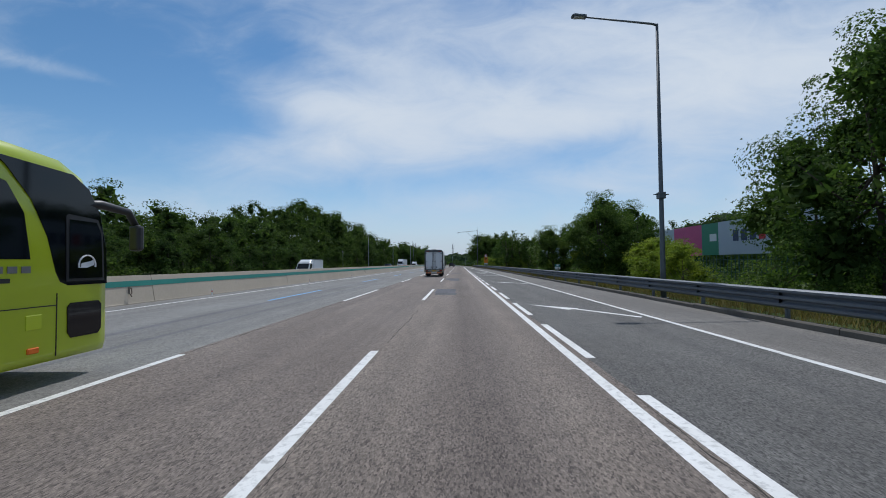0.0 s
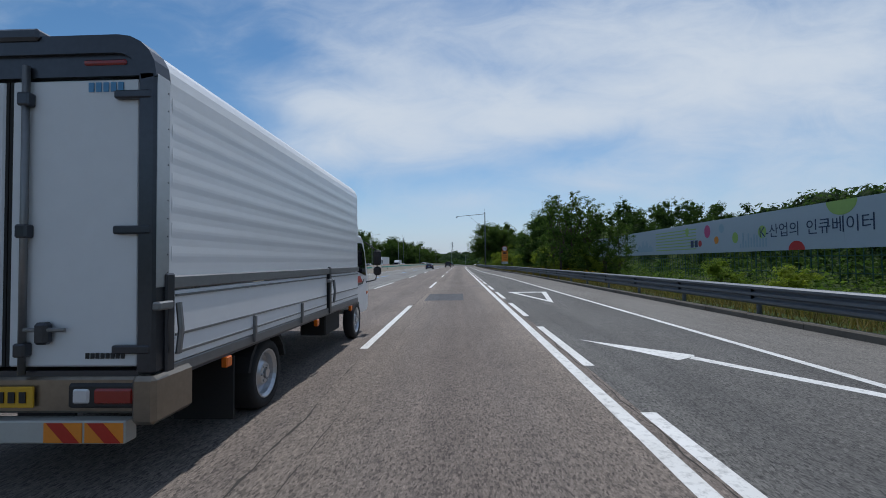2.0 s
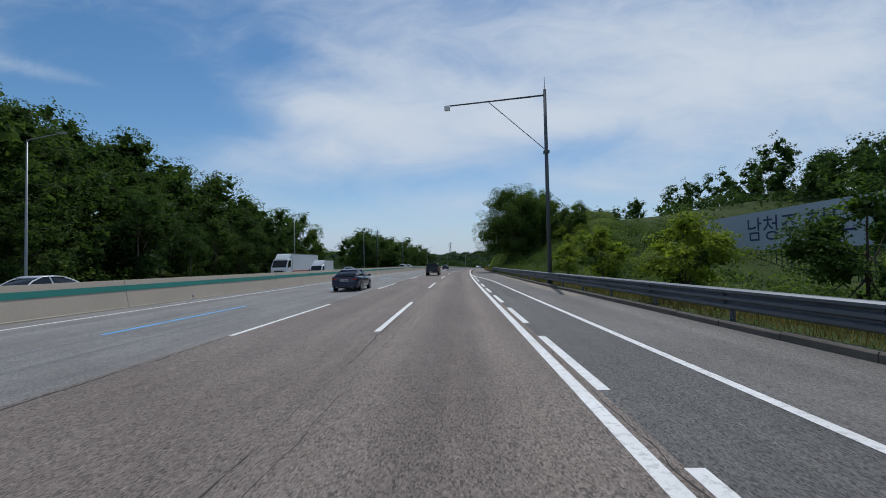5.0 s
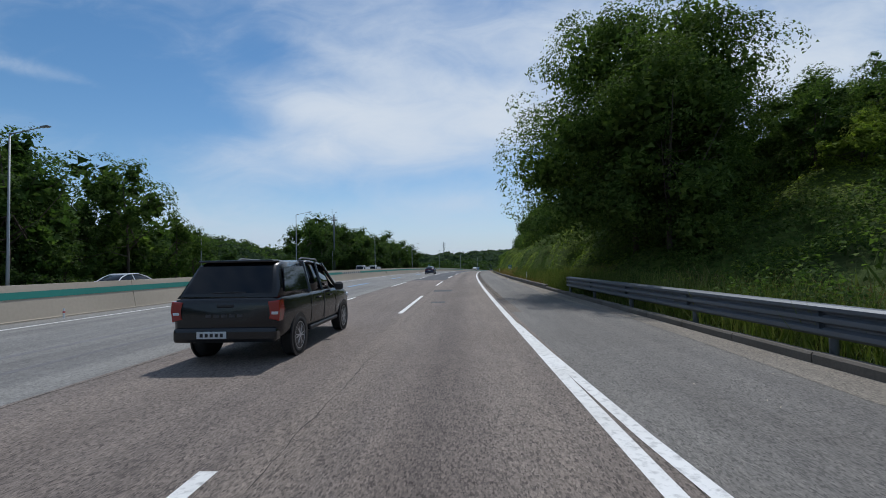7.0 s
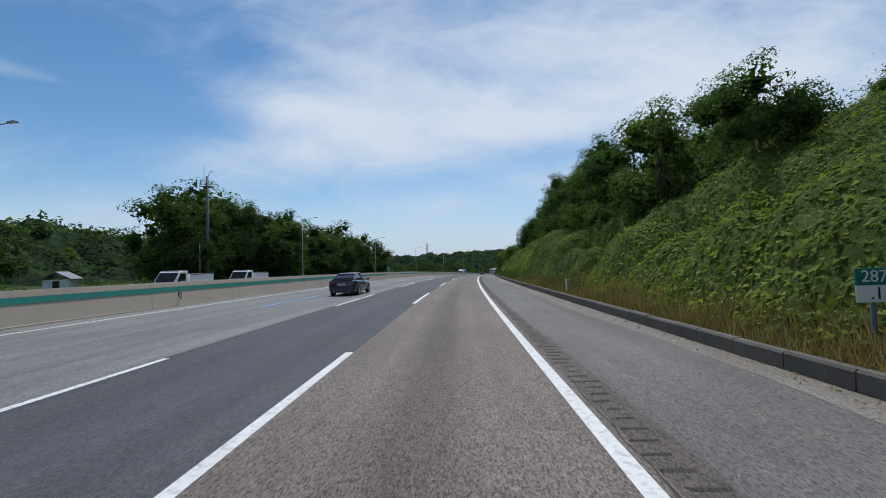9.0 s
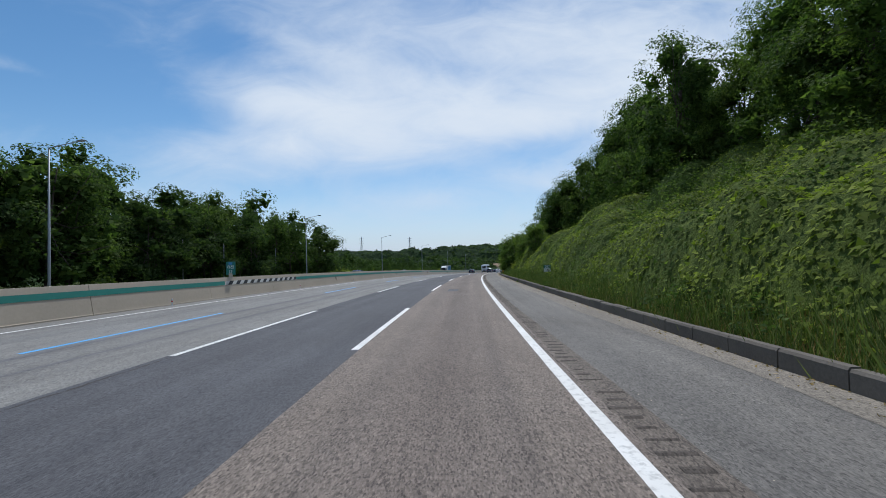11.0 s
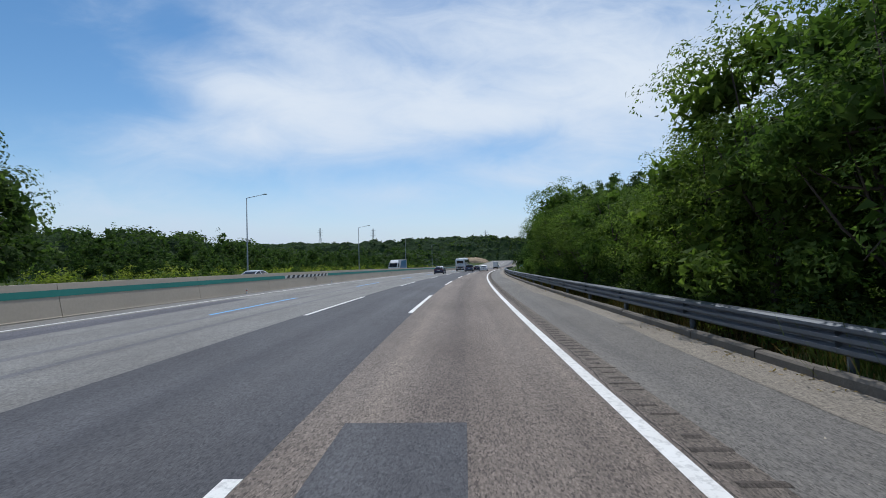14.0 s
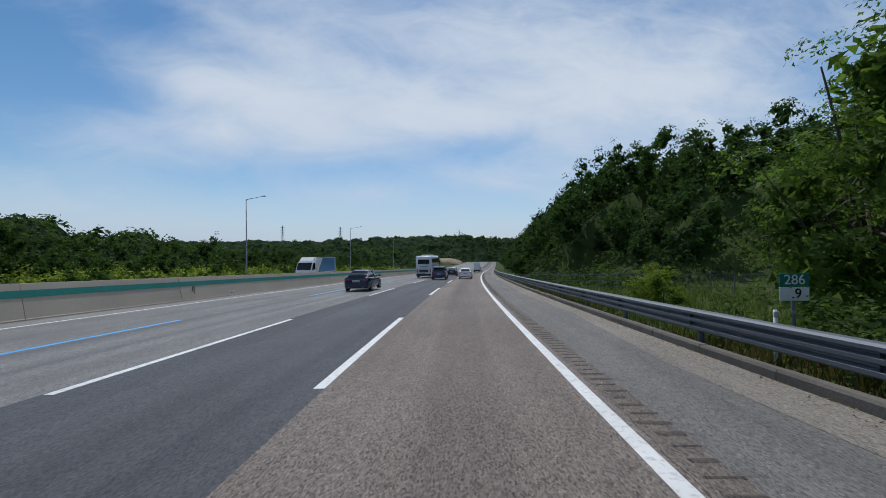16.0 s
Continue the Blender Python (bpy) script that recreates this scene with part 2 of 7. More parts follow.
M_LANE = asphalt("brown_asphalt", (0.198, 0.168, 0.148))
M_LANE_OIL = asphalt("brown_asphalt_with_drips", (0.198, 0.168, 0.148), oil=True)
M_GREY = asphalt("grey_asphalt", (0.225, 0.222, 0.212), 0.85, 1.15, 0.7)
M_DARK = asphalt("new_dark_asphalt", (0.104, 0.106, 0.116), 0.8, 1.2, 0.6)
M_MERGE = asphalt("merge_asphalt", (0.135, 0.132, 0.126))
M_SHOULDER = asphalt("shoulder_asphalt", (0.185, 0.176, 0.163), 0.8, 1.2, 0.8)
M_PATCH = asphalt("repair_asphalt", (0.12, 0.12, 0.135), 0.8, 1.2, 0.7)
M_WHITE = road_paint("white_road_paint", (0.78, 0.775, 0.75))
M_BLUE = road_paint("blue_road_paint", (0.10, 0.42, 0.82))
M_CONCRETE = plain("barrier_concrete", (0.52, 0.445, 0.35), 0.9, vary=0.16, scale=1.5, bump=0.3)
M_KERB = plain("kerb_concrete", (0.15, 0.132, 0.11), 0.95, vary=0.55, scale=3.5, bump=0.8)
M_TEAL = plain("teal_band_paint", (0.022, 0.23, 0.185), 0.6, vary=0.15, scale=1.0)
M_STEEL = plain("galvanised_steel", (0.135, 0.15, 0.17), 0.5, 0.3, vary=0.2, scale=2.0)
M_POST = plain("galvanised_post", (0.14, 0.15, 0.16), 0.55, 0.5, vary=0.15, scale=3.0)
M_BARK = plain("bark", (0.085, 0.065, 0.05), 0.95, vary=0.35, scale=2.5, bump=0.8)
M_LEAF = foliage("broad_leaves", (0.045, 0.078, 0.024), (0.082, 0.138, 0.042), (0.15, 0.215, 0.07))
M_LEAF_DARK = foliage("dark_leaves", (0.031, 0.056, 0.021), (0.058, 0.1, 0.036), (0.108, 0.165, 0.058))
M_LEAF_FRESH = foliage("fresh_leaves", (0.145, 0.185, 0.034), (0.26, 0.325, 0.056), (0.36, 0.41, 0.09))
M_LEAF_ROW = foliage("light_leaves", (0.066, 0.11, 0.03), (0.12, 0.19, 0.05), (0.19, 0.265, 0.08))
M_GRASS = foliage("grass_blades", (0.13, 0.105, 0.045), (0.25, 0.185, 0.09), (0.42, 0.32, 0.2), 0.3)
# brown grass with the shade below the guard rail put into its colour
M_GRASS_SHADE = foliage("shade_toned_brown_grass", (0.05, 0.042, 0.02), (0.1, 0.078, 0.038), (0.18, 0.14, 0.08), 0.3)
M_GROUND = earth("verge_ground", ((0.25, (0.03, 0.046, 0.014)), (0.5, (0.05, 0.076, 0.02)), (0.75, (0.09, 0.098, 0.04))), 0.35)
M_WOODS = earth("far_woods", ((0.3, (0.012, 0.026, 0.012)), (0.5, (0.024, 0.048, 0.018)), (0.7, (0.045, 0.08, 0.028))), 0.16, 0.3, 2.2)
M_GRASS_GREEN = foliage("green_grass_blades", (0.07, 0.11, 0.03), (0.13, 0.18, 0.05), (0.26, 0.28, 0.13), 0.3)
M_MAT = earth("bramble_shade", ((0.3, (0.05, 0.075, 0.018)), (0.5, (0.095, 0.135, 0.03)), (0.7, (0.15, 0.2, 0.048))), 1.6)
M_FLOWER = foliage("yellow_petals", (0.5, 0.22, 0.01), (0.65, 0.34, 0.015), (0.7, 0.45, 0.03), 0.3)

# ---------------------------------------------------------------- building helpers
def mesh_from(name, verts, faces, material, uv=None, smooth=False):
    me = bpy.data.meshes.new(name)
    me.from_pydata([tuple(v) for v in verts], [], [tuple(f) for f in faces])
    me.materials.append(material)
    if uv is not None:
        layer = me.uv_layers.new(name="UVMap")
        idx = np.empty(len(me.loops), dtype=np.int32)
        me.loops.foreach_get("vertex_index", idx)
        layer.data.foreach_set("uv", np.asarray(uv, dtype=np.float32)[idx].ravel())
    if smooth:
        me.polygons.foreach_set("use_smooth", np.ones(len(me.polygons), dtype=bool))
    me.update()
    return me


def part(name, bm, material, parent=None, label="", smooth=False):
    """Links a bmesh as one mesh object under a thing or a part."""
    me = bpy.data.meshes.new(name)
    bmesh.ops.recalc_face_normals(bm, faces=bm.faces)
    bm.to_mesh(me)
    bm.free()
    me.materials.append(material)
    if smooth:
        for p in me.polygons:
            p.use_smooth = True
    ob = new(name, me)
    ob.parent = parent
    if label:
        tagged(ob, label)
    return ob


def box(x0, x1, y0, y1, z0, z1, bevel=0.0, bm=None, seg=1):
    bm = bm or bmesh.new()
    vs = [bm.verts.new(p) for p in ((x0, y0, z0), (x1, y0, z0), (x1, y1, z0), (x0, y1, z0), (x0, y0, z1), (x1, y0, z1), (x1, y1, z1), (x0, y1, z1))]
    fs = [bm.faces.new([vs[i] for i in f]) for f in ((0, 3, 2, 1), (4, 5, 6, 7), (0, 1, 5, 4), (1, 2, 6, 5), (2, 3, 7, 6), (3, 0, 4, 7))]
    if bevel:
        edges = {e for f in fs for e in f.edges}
        bmesh.ops.bevel(bm, geom=list(edges), offset=bevel, segments=seg, affect="EDGES", profile=0.5)
    return bm


def tube(points, radii, sides=8, bm=None, cap=True):
    """A round bar along points; radii: one for all, or one each."""
    bm = bm or bmesh.new()
    pts = [Vector(p) for p in points]
    if isinstance(radii, (int, float)):
        radii = [radii] * len(pts)
    rings = []
    for i, p in enumerate(pts):
        d = (pts[min(i + 1, len(pts) - 1)] - pts[max(i - 1, 0)]).normalized()
        a = d.cross(Vector((0, 0, 1)) if abs(d.z) < 0.9 else Vector((1, 0, 0))).normalized()
        b = d.cross(a)
        rings.append([bm.verts.new(p + (a * math.cos(k * math.tau / sides) + b * math.sin(k * math.tau / sides)) * radii[i]) for k in range(sides)])
    for r0, r1 in zip(rings, rings[1:]):
        for k in range(sides):
            bm.faces.new((r0[k], r0[(k + 1) % sides], r1[(k + 1) % sides], r1[k]))
    if cap:
        bm.faces.new(rings[0])
        bm.faces.new(rings[-1])
    return bm


def prism(profile, x0, x1, axis="x", bevel=0.0, bm=None, inset=0.0):
    """A solid with this side profile [(a, b)], swept along an axis (x: profile is y,z; y: profile is x,z; z: profile is x,y)."""
    bm = bm or bmesh.new()

    def spot(p, w):
        return {"x": (w, p[0], p[1]), "y": (p[0], w, p[1]), "z": (p[0], p[1], w)}[axis]
    r0 = [bm.verts.new(spot(p, x0)) for p in profile]
    r1 = [bm.verts.new(spot(p, x1)) for p in profile]
    n = len(profile)
    fs = [bm.faces.new(r0), bm.faces.new(r1)]
    for k in range(n):
        fs.append(bm.faces.new((r0[k], r0[(k + 1) % n], r1[(k + 1) % n], r1[k])))
    if bevel:
        bmesh.ops.bevel(bm, geom=list(fs[0].edges) + list(fs[1].edges), offset=bevel, segments=2, affect="EDGES", profile=0.5)
    return bm


def thing(name, label, category, group="", m=None):
    ob = tagged(new(name), label, category, group)
    ob.empty_display_size = 0.3
    if m is not None:
        ob.matrix_world = m
    return ob


def ribbon(name, s0, s1, left, right, z, material, step=4.0, columns=1):
    """A strip of road surface between two edges, each a number or a function of s."""
    n = max(2, int(math.ceil((s1 - s0) / step)) + 1)
    s = np.linspace(s0, s1, n)
    le = np.array([left(v) if callable(left) else left for v in s])
    ri = np.array([right(v) if callable(right) else right for v in s])
    k = np.linspace(0, 1, columns + 1)
    u = le[:, None] * (1 - k) + ri[:, None] * k
    ss = np.repeat(s[:, None], columns + 1, axis=1)
    v = many(ss, u, z).reshape(-1, 3)
    w = columns + 1
    faces = [(i * w + j, i * w + j + 1, (i + 1) * w + j + 1, (i + 1) * w + j) for i in range(n - 1) for j in range(columns)]
    return mesh_from(name, v, faces, material, np.stack([u.ravel(), ss.ravel()], axis=-1))


def extrude_along(name, s_values, profile, material, smooth=False, side=0.0, close=True):
    """Sweeps a cross-section [(u, z)] along the road."""
    prof = np.array(profile, float)
    s = np.asarray(s_values, float)
    off = np.array([side(v) if callable(side) else side for v in s])
    v = many(np.repeat(s[:, None], len(prof), 1), prof[None, :, 0] + off[:, None], np.repeat(prof[None, :, 1], len(s), 0)).reshape(-1, 3)
    m, n = len(prof), len(s)
    last = m if close else m - 1
    faces = [(i * m + j, i * m + (j + 1) % m, (i + 1) * m + (j + 1) % m, (i + 1) * m + j) for i in range(n - 1) for j in range(last)]
    if close:
        faces += [tuple(range(m)), tuple((n - 1) * m + j for j in reversed(range(m)))]
    uv = np.stack([np.tile(prof[:, 0], n), np.repeat(s, m)], axis=-1)
    return mesh_from(name, v, faces, material, uv, smooth)


def structure(name, me, label, category):
    return tagged(new(name, me), label, category, "", "structure")


def stuff(name, me, label, category):
    return tagged(new(name, me), label, category, "", "stuff")


# ---------------------------------------------------------------- the ground and the road
LINE_L, LINE_2, LINE_3, LINE_EDGE, LINE_R = -1.8, -5.4, -9.1, -13.1, 1.82
BARRIER_U = -14.75


def smooth(a, b, x):
    t = np.clip((np.asarray(x, float) - a) / (b - a), 0, 1)
    return t * t * (3 - 2 * t)


def merge_edge(s):
    """The right edge line beside the merging lane, which closes towards the main edge line."""
    return float(np.interp(s, (-300, 20, 60, 95, 107, 121, 169, 176, 181, 186, 189, 192, 197), (5.75, 5.65, 5.55, 5.1, 4.55, 4.05, 3.47, 2.98, 2.61, 2.24, 2.06, 1.96, 1.86)))


def kerb_u(s):
    """Foot of the kerb and guard rail on the right."""
    return float(np.interp(s, KERB_S, (8.3, 8.25, 8.05, 8.0, 7.85, 7.6, 6.85, 6.25, 6.03, 5.75, 5.35, 5.02, 4.88, 4.75, 4.65, 4.6)))


KERB_S = np.array([-300, 25, 75, 98, 110, 116, 131, 160, 180, 205, 234, 311, 360, 396, 425, 3300], float)
KERB_V = np.array([kerb_u(v) for v in KERB_S])


def land(s, u):
    """Height of the ground beside the road, above the road's own line."""
    s, u = np.broadcast_arrays(np.asarray(s, float), np.asarray(u, float))
    k = np.interp(s, KERB_S, KERB_V)
    r = np.maximum(u - k - 0.3, 0)
    cut = smooth(165, 215, s) * (1 - smooth(352, 378, s))
    # cut slope on the right, with a flat verge in front of it
    bank = cut * (np.minimum(np.maximum(r - 0.8, 0) * 0.50, 8.5) + 0.2 * np.minimum(r, 1))
    hill = smooth(456, 490, s) * (1 - smooth(800, 950, s)) * (smooth(np.where(s > 500, 9, 17), np.where(s > 500, 34, 46), u) * 18 + smooth(46, 130, u) * 9) + smooth(60, 300, u) * 8
    hill = hill + smooth(182, 215, s) * (1 - smooth(340, 400, s)) * smooth(24, 60, u) * 4
    low = -1.2 * smooth(1, 8, r) * (1 - smooth(150, 200, s)) - 1.4 * smooth(1, 8, r) * smooth(365, 390, s)
    right = bank + hill + low
    left_far = np.maximum(-u - 37, 0)
    hl = (smooth(98, 145, s) * (1 - smooth(212, 248, s)) * 13 + 1.0) * smooth(0, 30, left_far) + smooth(80, 500, left_far) * 10 - 1.0 * smooth(0, 5, left_far)
    z = np.where(u > 0, right, hl)
    road_zone = (u > -33.2) & (r <= 0)
    z = np.where(road_zone, -0.12, z - 0.02)
    bumps = 0.35 * np.sin(s * 0.23 + u * 0.31) * np.sin(u * 0.17 - s * 0.05) * smooth(2, 12, np.maximum(r, left_far))
    return z + bumps


def ground_sheet():
    s = np.unique(np.concatenate([np.arange(-200, -20, 20), np.arange(-20, 520, 4.0), np.arange(520, 1000, 20), np.arange(1000, 3201, 100)]))
    u = np.unique(np.concatenate([[-2500, -1800, -1300, -900, -700, -550, -450, -380, -320], np.arange(-280, -60, 20), np.arange(-60, -36, 3),
                                  [-37, -33.3, -33.1, -20, -5, 0, 3, 4.5], np.arange(5, 12, 0.5), np.arange(12, 40, 2), np.arange(40, 120, 10), np.arange(120, 681, 40)]))
    ss, uu = np.meshgrid(s, u, indexing="ij")
    v = many(ss, uu, land(ss, uu)).reshape(-1, 3)
    n = len(u)
    faces = [(i * n + j, i * n + j + 1, (i + 1) * n + j + 1, (i + 1) * n + j) for i in range(len(s) - 1) for j in range(n - 1)]
    return mesh_from("ground", v, faces, M_GROUND, smooth=True)


structure("ground", ground_sheet(), "green grassy ground rolling away beside the motorway", "ground")
END = 1400
structure("road_grey_lanes", ribbon("road_grey_lanes", -120, END, BARRIER_U, LINE_2 - 0.1, 0.0, M_GREY, columns=3), "pale grey worn asphalt of the two inner lanes", "road")
structure("road_brown_lane", ribbon("road_brown_lane", -120, 232.8, LINE_2 - 0.1, LINE_L + 0.08, 0.0, M_LANE), "brownish worn asphalt lane", "road")
structure("road_dark_lane", ribbon("road_dark_lane", 232.8, END, LINE_2 - 0.1, LINE_L + 0.08, 0.0, M_DARK), "dark newly laid asphalt lane", "road")
structure("road_camera_lane", ribbon("road_camera_lane", -120, END, LINE_L + 0.08, LINE_R + 0.25, 0.0, M_LANE_OIL), "brownish worn asphalt lane with stone grain", "road")
structure("road_merge_lane", ribbon("road_merge_lane", -120, 190, LINE_R + 0.25, lambda s: max(merge_edge(s), 2.08), 0.0, M_MERGE), "grey asphalt of the closing merge lane", "road")
structure("road_shoulder", ribbon("road_shoulder", -120, 190, lambda s: max(merge_edge(s), 2.08), lambda s: kerb_u(s) + 0.3, 0.0, M_SHOULDER), "grey hard shoulder beside the merge lane", "road")
structure("road_shoulder_2", ribbon("road_shoulder_2", 190, END, LINE_R + 0.25, lambda s: kerb_u(s) + 0.3, 0.0, M_SHOULDER), "pale grey hard shoulder", "road")
structure("road_opposite", ribbon("road_opposite", -120, END, -33.2, BARRIER_U, 0.0, M_GREY, columns=4), "grey asphalt of the opposite carriageway", "road")

# painted lines, 4 mm proud
structure("edge_line_left", ribbon("edge_line_left", -120, END, LINE_EDGE - 0.08, LINE_EDGE + 0.08, 0.004, M_WHITE), "continuous white edge line beside the barrier", "road marking")
structure("edge_line_right", ribbon("edge_line_right", -120, END, LINE_R - 0.09, LINE_R + 0.09, 0.004, M_WHITE), "continuous white edge line", "road marking")
structure("edge_line_merge", ribbon("edge_line_merge", -120, 197, lambda s: merge_edge(s) - 0.08, lambda s: merge_edge(s) + 0.08, 0.0065, M_WHITE), "white edge line beside the merge lane", "road marking")
DASH = 8.4


def dashes(name, u, s_from, s_to, first, length, period, width, material, label):
    k = math.ceil((s_from - first) / period)
    s = first + k * period
    while s < s_to:
        me = ribbon(name, s - length, s, u - width / 2, u + width / 2, 0.004, material, step=2.0)
        tagged(new(name, me), label, "road marking", label, "structure")
        s += period


dashes("lane_dash", LINE_L, -15, 560, DASH, 8.4, 20, 0.16, M_WHITE, "worn white lane dash on asphalt")
dashes("lane_dash", LINE_2, -15, 560, DASH - 0.3, 8.4, 20, 0.15, M_WHITE, "worn white lane dash on asphalt")
dashes("blue_dash", LINE_3, -15, 560, DASH - 0.4, 7.8, 20, 0.17, M_BLUE, "blue painted bus lane dash")
dashes("merge_dash", LINE_R + 0.34, 173, 186, 185.0, 4.1, 5.86, 0.17, M_WHITE, "worn white dash beside the edge line")
dashes("merge_dash", LINE_R + 0.31, -15, 168, 18.3, 4.2, 6.35, 0.17, M_WHITE, "worn white dash beside the edge line")


def flat(name, points, material, label, z=0.004, category="road marking"):
    """A flat painted shape on the road from points (s, u)."""
    v = [at(s, u, z) for s, u in points]
    uv = [(u, s) for s, u in points]
    return structure(name, mesh_from(name, v, [tuple(range(len(v)))], material, uv), label, category)


for s in (17.6, 39.0, 60.9):
    flat("merge_arrow_head", [(s, 2.6), (s - 1.6, 4.17), (s - 1.72, 4.1), (s - 2.0, 3.7)][::-1], M_WHITE, "white merge arrow head painted on asphalt")
    flat("merge_arrow_shaft", [(s - 1.70, 4.09), (s - 1.88, 3.94), (s - 4.3, 5.28), (s - 4.1, 5.42)], M_WHITE, "white merge arrow shaft painted on asphalt")
give = [(75.4, 2.72), (75.4, 4.82), (69.1, 3.86)]
for a, b, n in ((0, 1, 0.32), (1, 2, 0.2), (2, 0, 0.2)):
    (s_a, u_a), (s_b, u_b) = give[a], give[b]
    cs, cu = 73.3, 3.8
    inner = [(cs + (s_ - cs) * 0.72, cu + (u_ - cu) * 0.66) for s_, u_ in (give[a], give[b])]
    flat("give_way_stroke", [give[a], give[b], inner[1], inner[0]], M_WHITE, "white stroke of a painted give way triangle")

# repaired patches in the camera's lane
for s_a, s_b, u_a, u_b, m in ((41.4, 44.5, -1.05, -0.08, M_PATCH), (44.5, 48.1, -1.5, -0.10, M_PATCH), (23.2, 24.7, -1.45, -0.3, M_DARK), (24.7, 28.4, -1.55, -0.36, M_PATCH), (70.5, 74.5, -1.43, 0.28, M_DARK), (81.1, 81.85, 1.05, 1.66, M_PATCH),
                              (204.0, 204.7, -1.03, -0.4, M_DARK), (212.0, 214.0, -1.46, -0.3, M_DARK), (318.9, 321.4, -0.76, -0.1, M_PATCH), (367.5, 369.6, -1.2, 0.05, M_DARK), (121, 127, 3.3, 5.6, M_DARK)):
    flat("repair_patch", [(s_a, u_a), (s_a, u_b), (s_b, u_b + 0.02), (s_b, u_a - 0.02)], m, "dark rectangular asphalt repair patch", 0.003, "road patch")


def rumble():
    """Milled rumble strip beside the edge line: a row of short dark grooves."""
    rng = np.random.default_rng(3)
    s = np.arange(206, 520, 0.3)
    s = s[rng.random(len(s)) > 0.06] + rng.normal(0, 0.012, 1)
    v, f = [], []
    for k, a in enumerate(s):
        u0, u1 = 2.05 + rng.uniform(-0.05, 0.07), 2.34 + rng.uniform(-0.1, 0.08)
        h = 0.04 + rng.uniform(-0.016, 0.02)
        for q in (( a - h, u0, 0.0035), (a - h, u1, 0.0035), (a, u1, 0.012), (a, u0, 0.012), (a + h, u1, 0.0035), (a + h, u0, 0.0035)):
            v.append(q)
        b = 6 * k
        f += [(b, b + 1, b + 2, b + 3), (b + 3, b + 2, b + 4, b + 5)]
    v = np.array(v)
    return mesh_from("rumble_strip", many(v[:, 0], v[:, 1], v[:, 2]), f, M_GROOVE, v[:, [1, 0]])


structure("repair_strip", ribbon("repair_strip", 374.5, 388, lambda s: -12.75 + 0.02 * (s - 374.5), lambda s: -11.25 - 0.06 * max(0, s - 381), 0.0035, M_PATCH), "dark asphalt repair beside the barrier line", "road")
M_GROOVE = asphalt("milled_groove", (0.105, 0.09, 0.078), 0.7, 1.2, 0.8)
M_MILLED = asphalt("milled_strip", (0.165, 0.142, 0.122), 0.75, 1.25)
M_CRACK = plain("road_crack", (0.055, 0.048, 0.042), 0.95)
M_DIRT = asphalt("dusty_strip", (0.25, 0.225, 0.19), 0.8, 1.2, 0.8)
structure("milled_strip", ribbon("milled_strip", 200, 520, lambda s: 2.02 + 0.03 * math.sin(s * 1.7), lambda s: 2.40 + 0.05 * math.sin(s * 2.3) * math.sin(s * 0.6), 0.0022, M_MILLED), "brownish worn strip under the rumble grooves", "road")
stuff("rumble_strip", rumble(), "milled rumble strip of short dark grooves", "rumble strip")
structure("dust_strip", ribbon("dust_strip", 150, END, lambda s: kerb_u(s) - 0.75 - 0.25 * math.sin(s * 0.31) * math.sin(s * 0.07), lambda s: kerb_u(s) + 0.28, 0.004, M_DIRT), "pale dusty concrete strip along the kerb", "road")


def crack(name, s0, s1, u, width, seed, wander=0.035):
    """A long narrow joint crack in the asphalt, ragged and broken by healed stretches."""
    rng = np.random.default_rng(seed)
    s = np.arange(s0, s1, 0.16)
    n = len(s)
    slow = np.convolve(rng.normal(0, wander, n + 40), np.ones(41) / 7, mode="valid")[:n]
    quick = np.convolve(rng.normal(0, wander * 0.5, n + 2), np.ones(3) / 2, mode="valid")[:n]
    gap = np.convolve(rng.normal(0, 1, n + 30), np.ones(31) / 5.5, mode="valid")[:n]
    wid = width * np.clip(rng.normal(1, 0.5, n), 0.15, 2.0) * np.clip(0.75 + gap * 0.4, 0.08, 1.2)
    mid = u + slow + quick
    v = np.concatenate([many(s, mid - wid / 2, 0.003), many(s, mid + wid / 2, 0.003)])
    f = [(i, n + i, n + i + 1, i + 1) for i in range(n - 1)]
    return structure(name, mesh_from(name, v, f, M_CRACK), "long ragged joint crack in the asphalt", "crack")


crack("joint_crack", -40, 236, LINE_L + 0.14, 0.02, 1, 0.03)
crack("joint_crack_2", -40, 520, LINE_R + 0.19, 0.014, 2)
crack("joint_crack_3", -40, 300, LINE_2 + 0.02, 0.03, 3, 0.03)
crack("joint_crack_4", 30, 236, -1.3, 0.01, 4, 0.03)
for k, (u, wd) in enumerate(((LINE_3 + 0.35, 0.25), (-7.3, 0.2))):
    structure("tar_seal_%d" % (k + 1), ribbon("tar_seal", -40, 520, lambda s: u - wd / 2 + 0.04 * math.sin(s * 0.11 + k), lambda s: u + wd / 2 + 0.05 * math.sin(s * 0.07 + 2 * k), 0.003, asphalt("tar_seal", (0.19, 0.19, 0.195), 0.85, 1.15, 0.5)), "darker sealed seam along the inner lanes", "road")

# ---------------------------------------------------------------- median barrier and guard rails
barrier = thing("median_barrier", "pale concrete median barrier with a teal painted band", "barrier")
tagged(barrier, kind="structure")
FACE = [(0.34, -0.05), (0.34, 0.05), (0.32, 0.07), (0.11, 1.25)]
PROFILE = [(-a, b) for a, b in FACE] + [(a, b) for a, b in reversed(FACE)]
PROFILE = PROFILE[::-1]
s = -100.0
seg = np.random.default_rng(4)
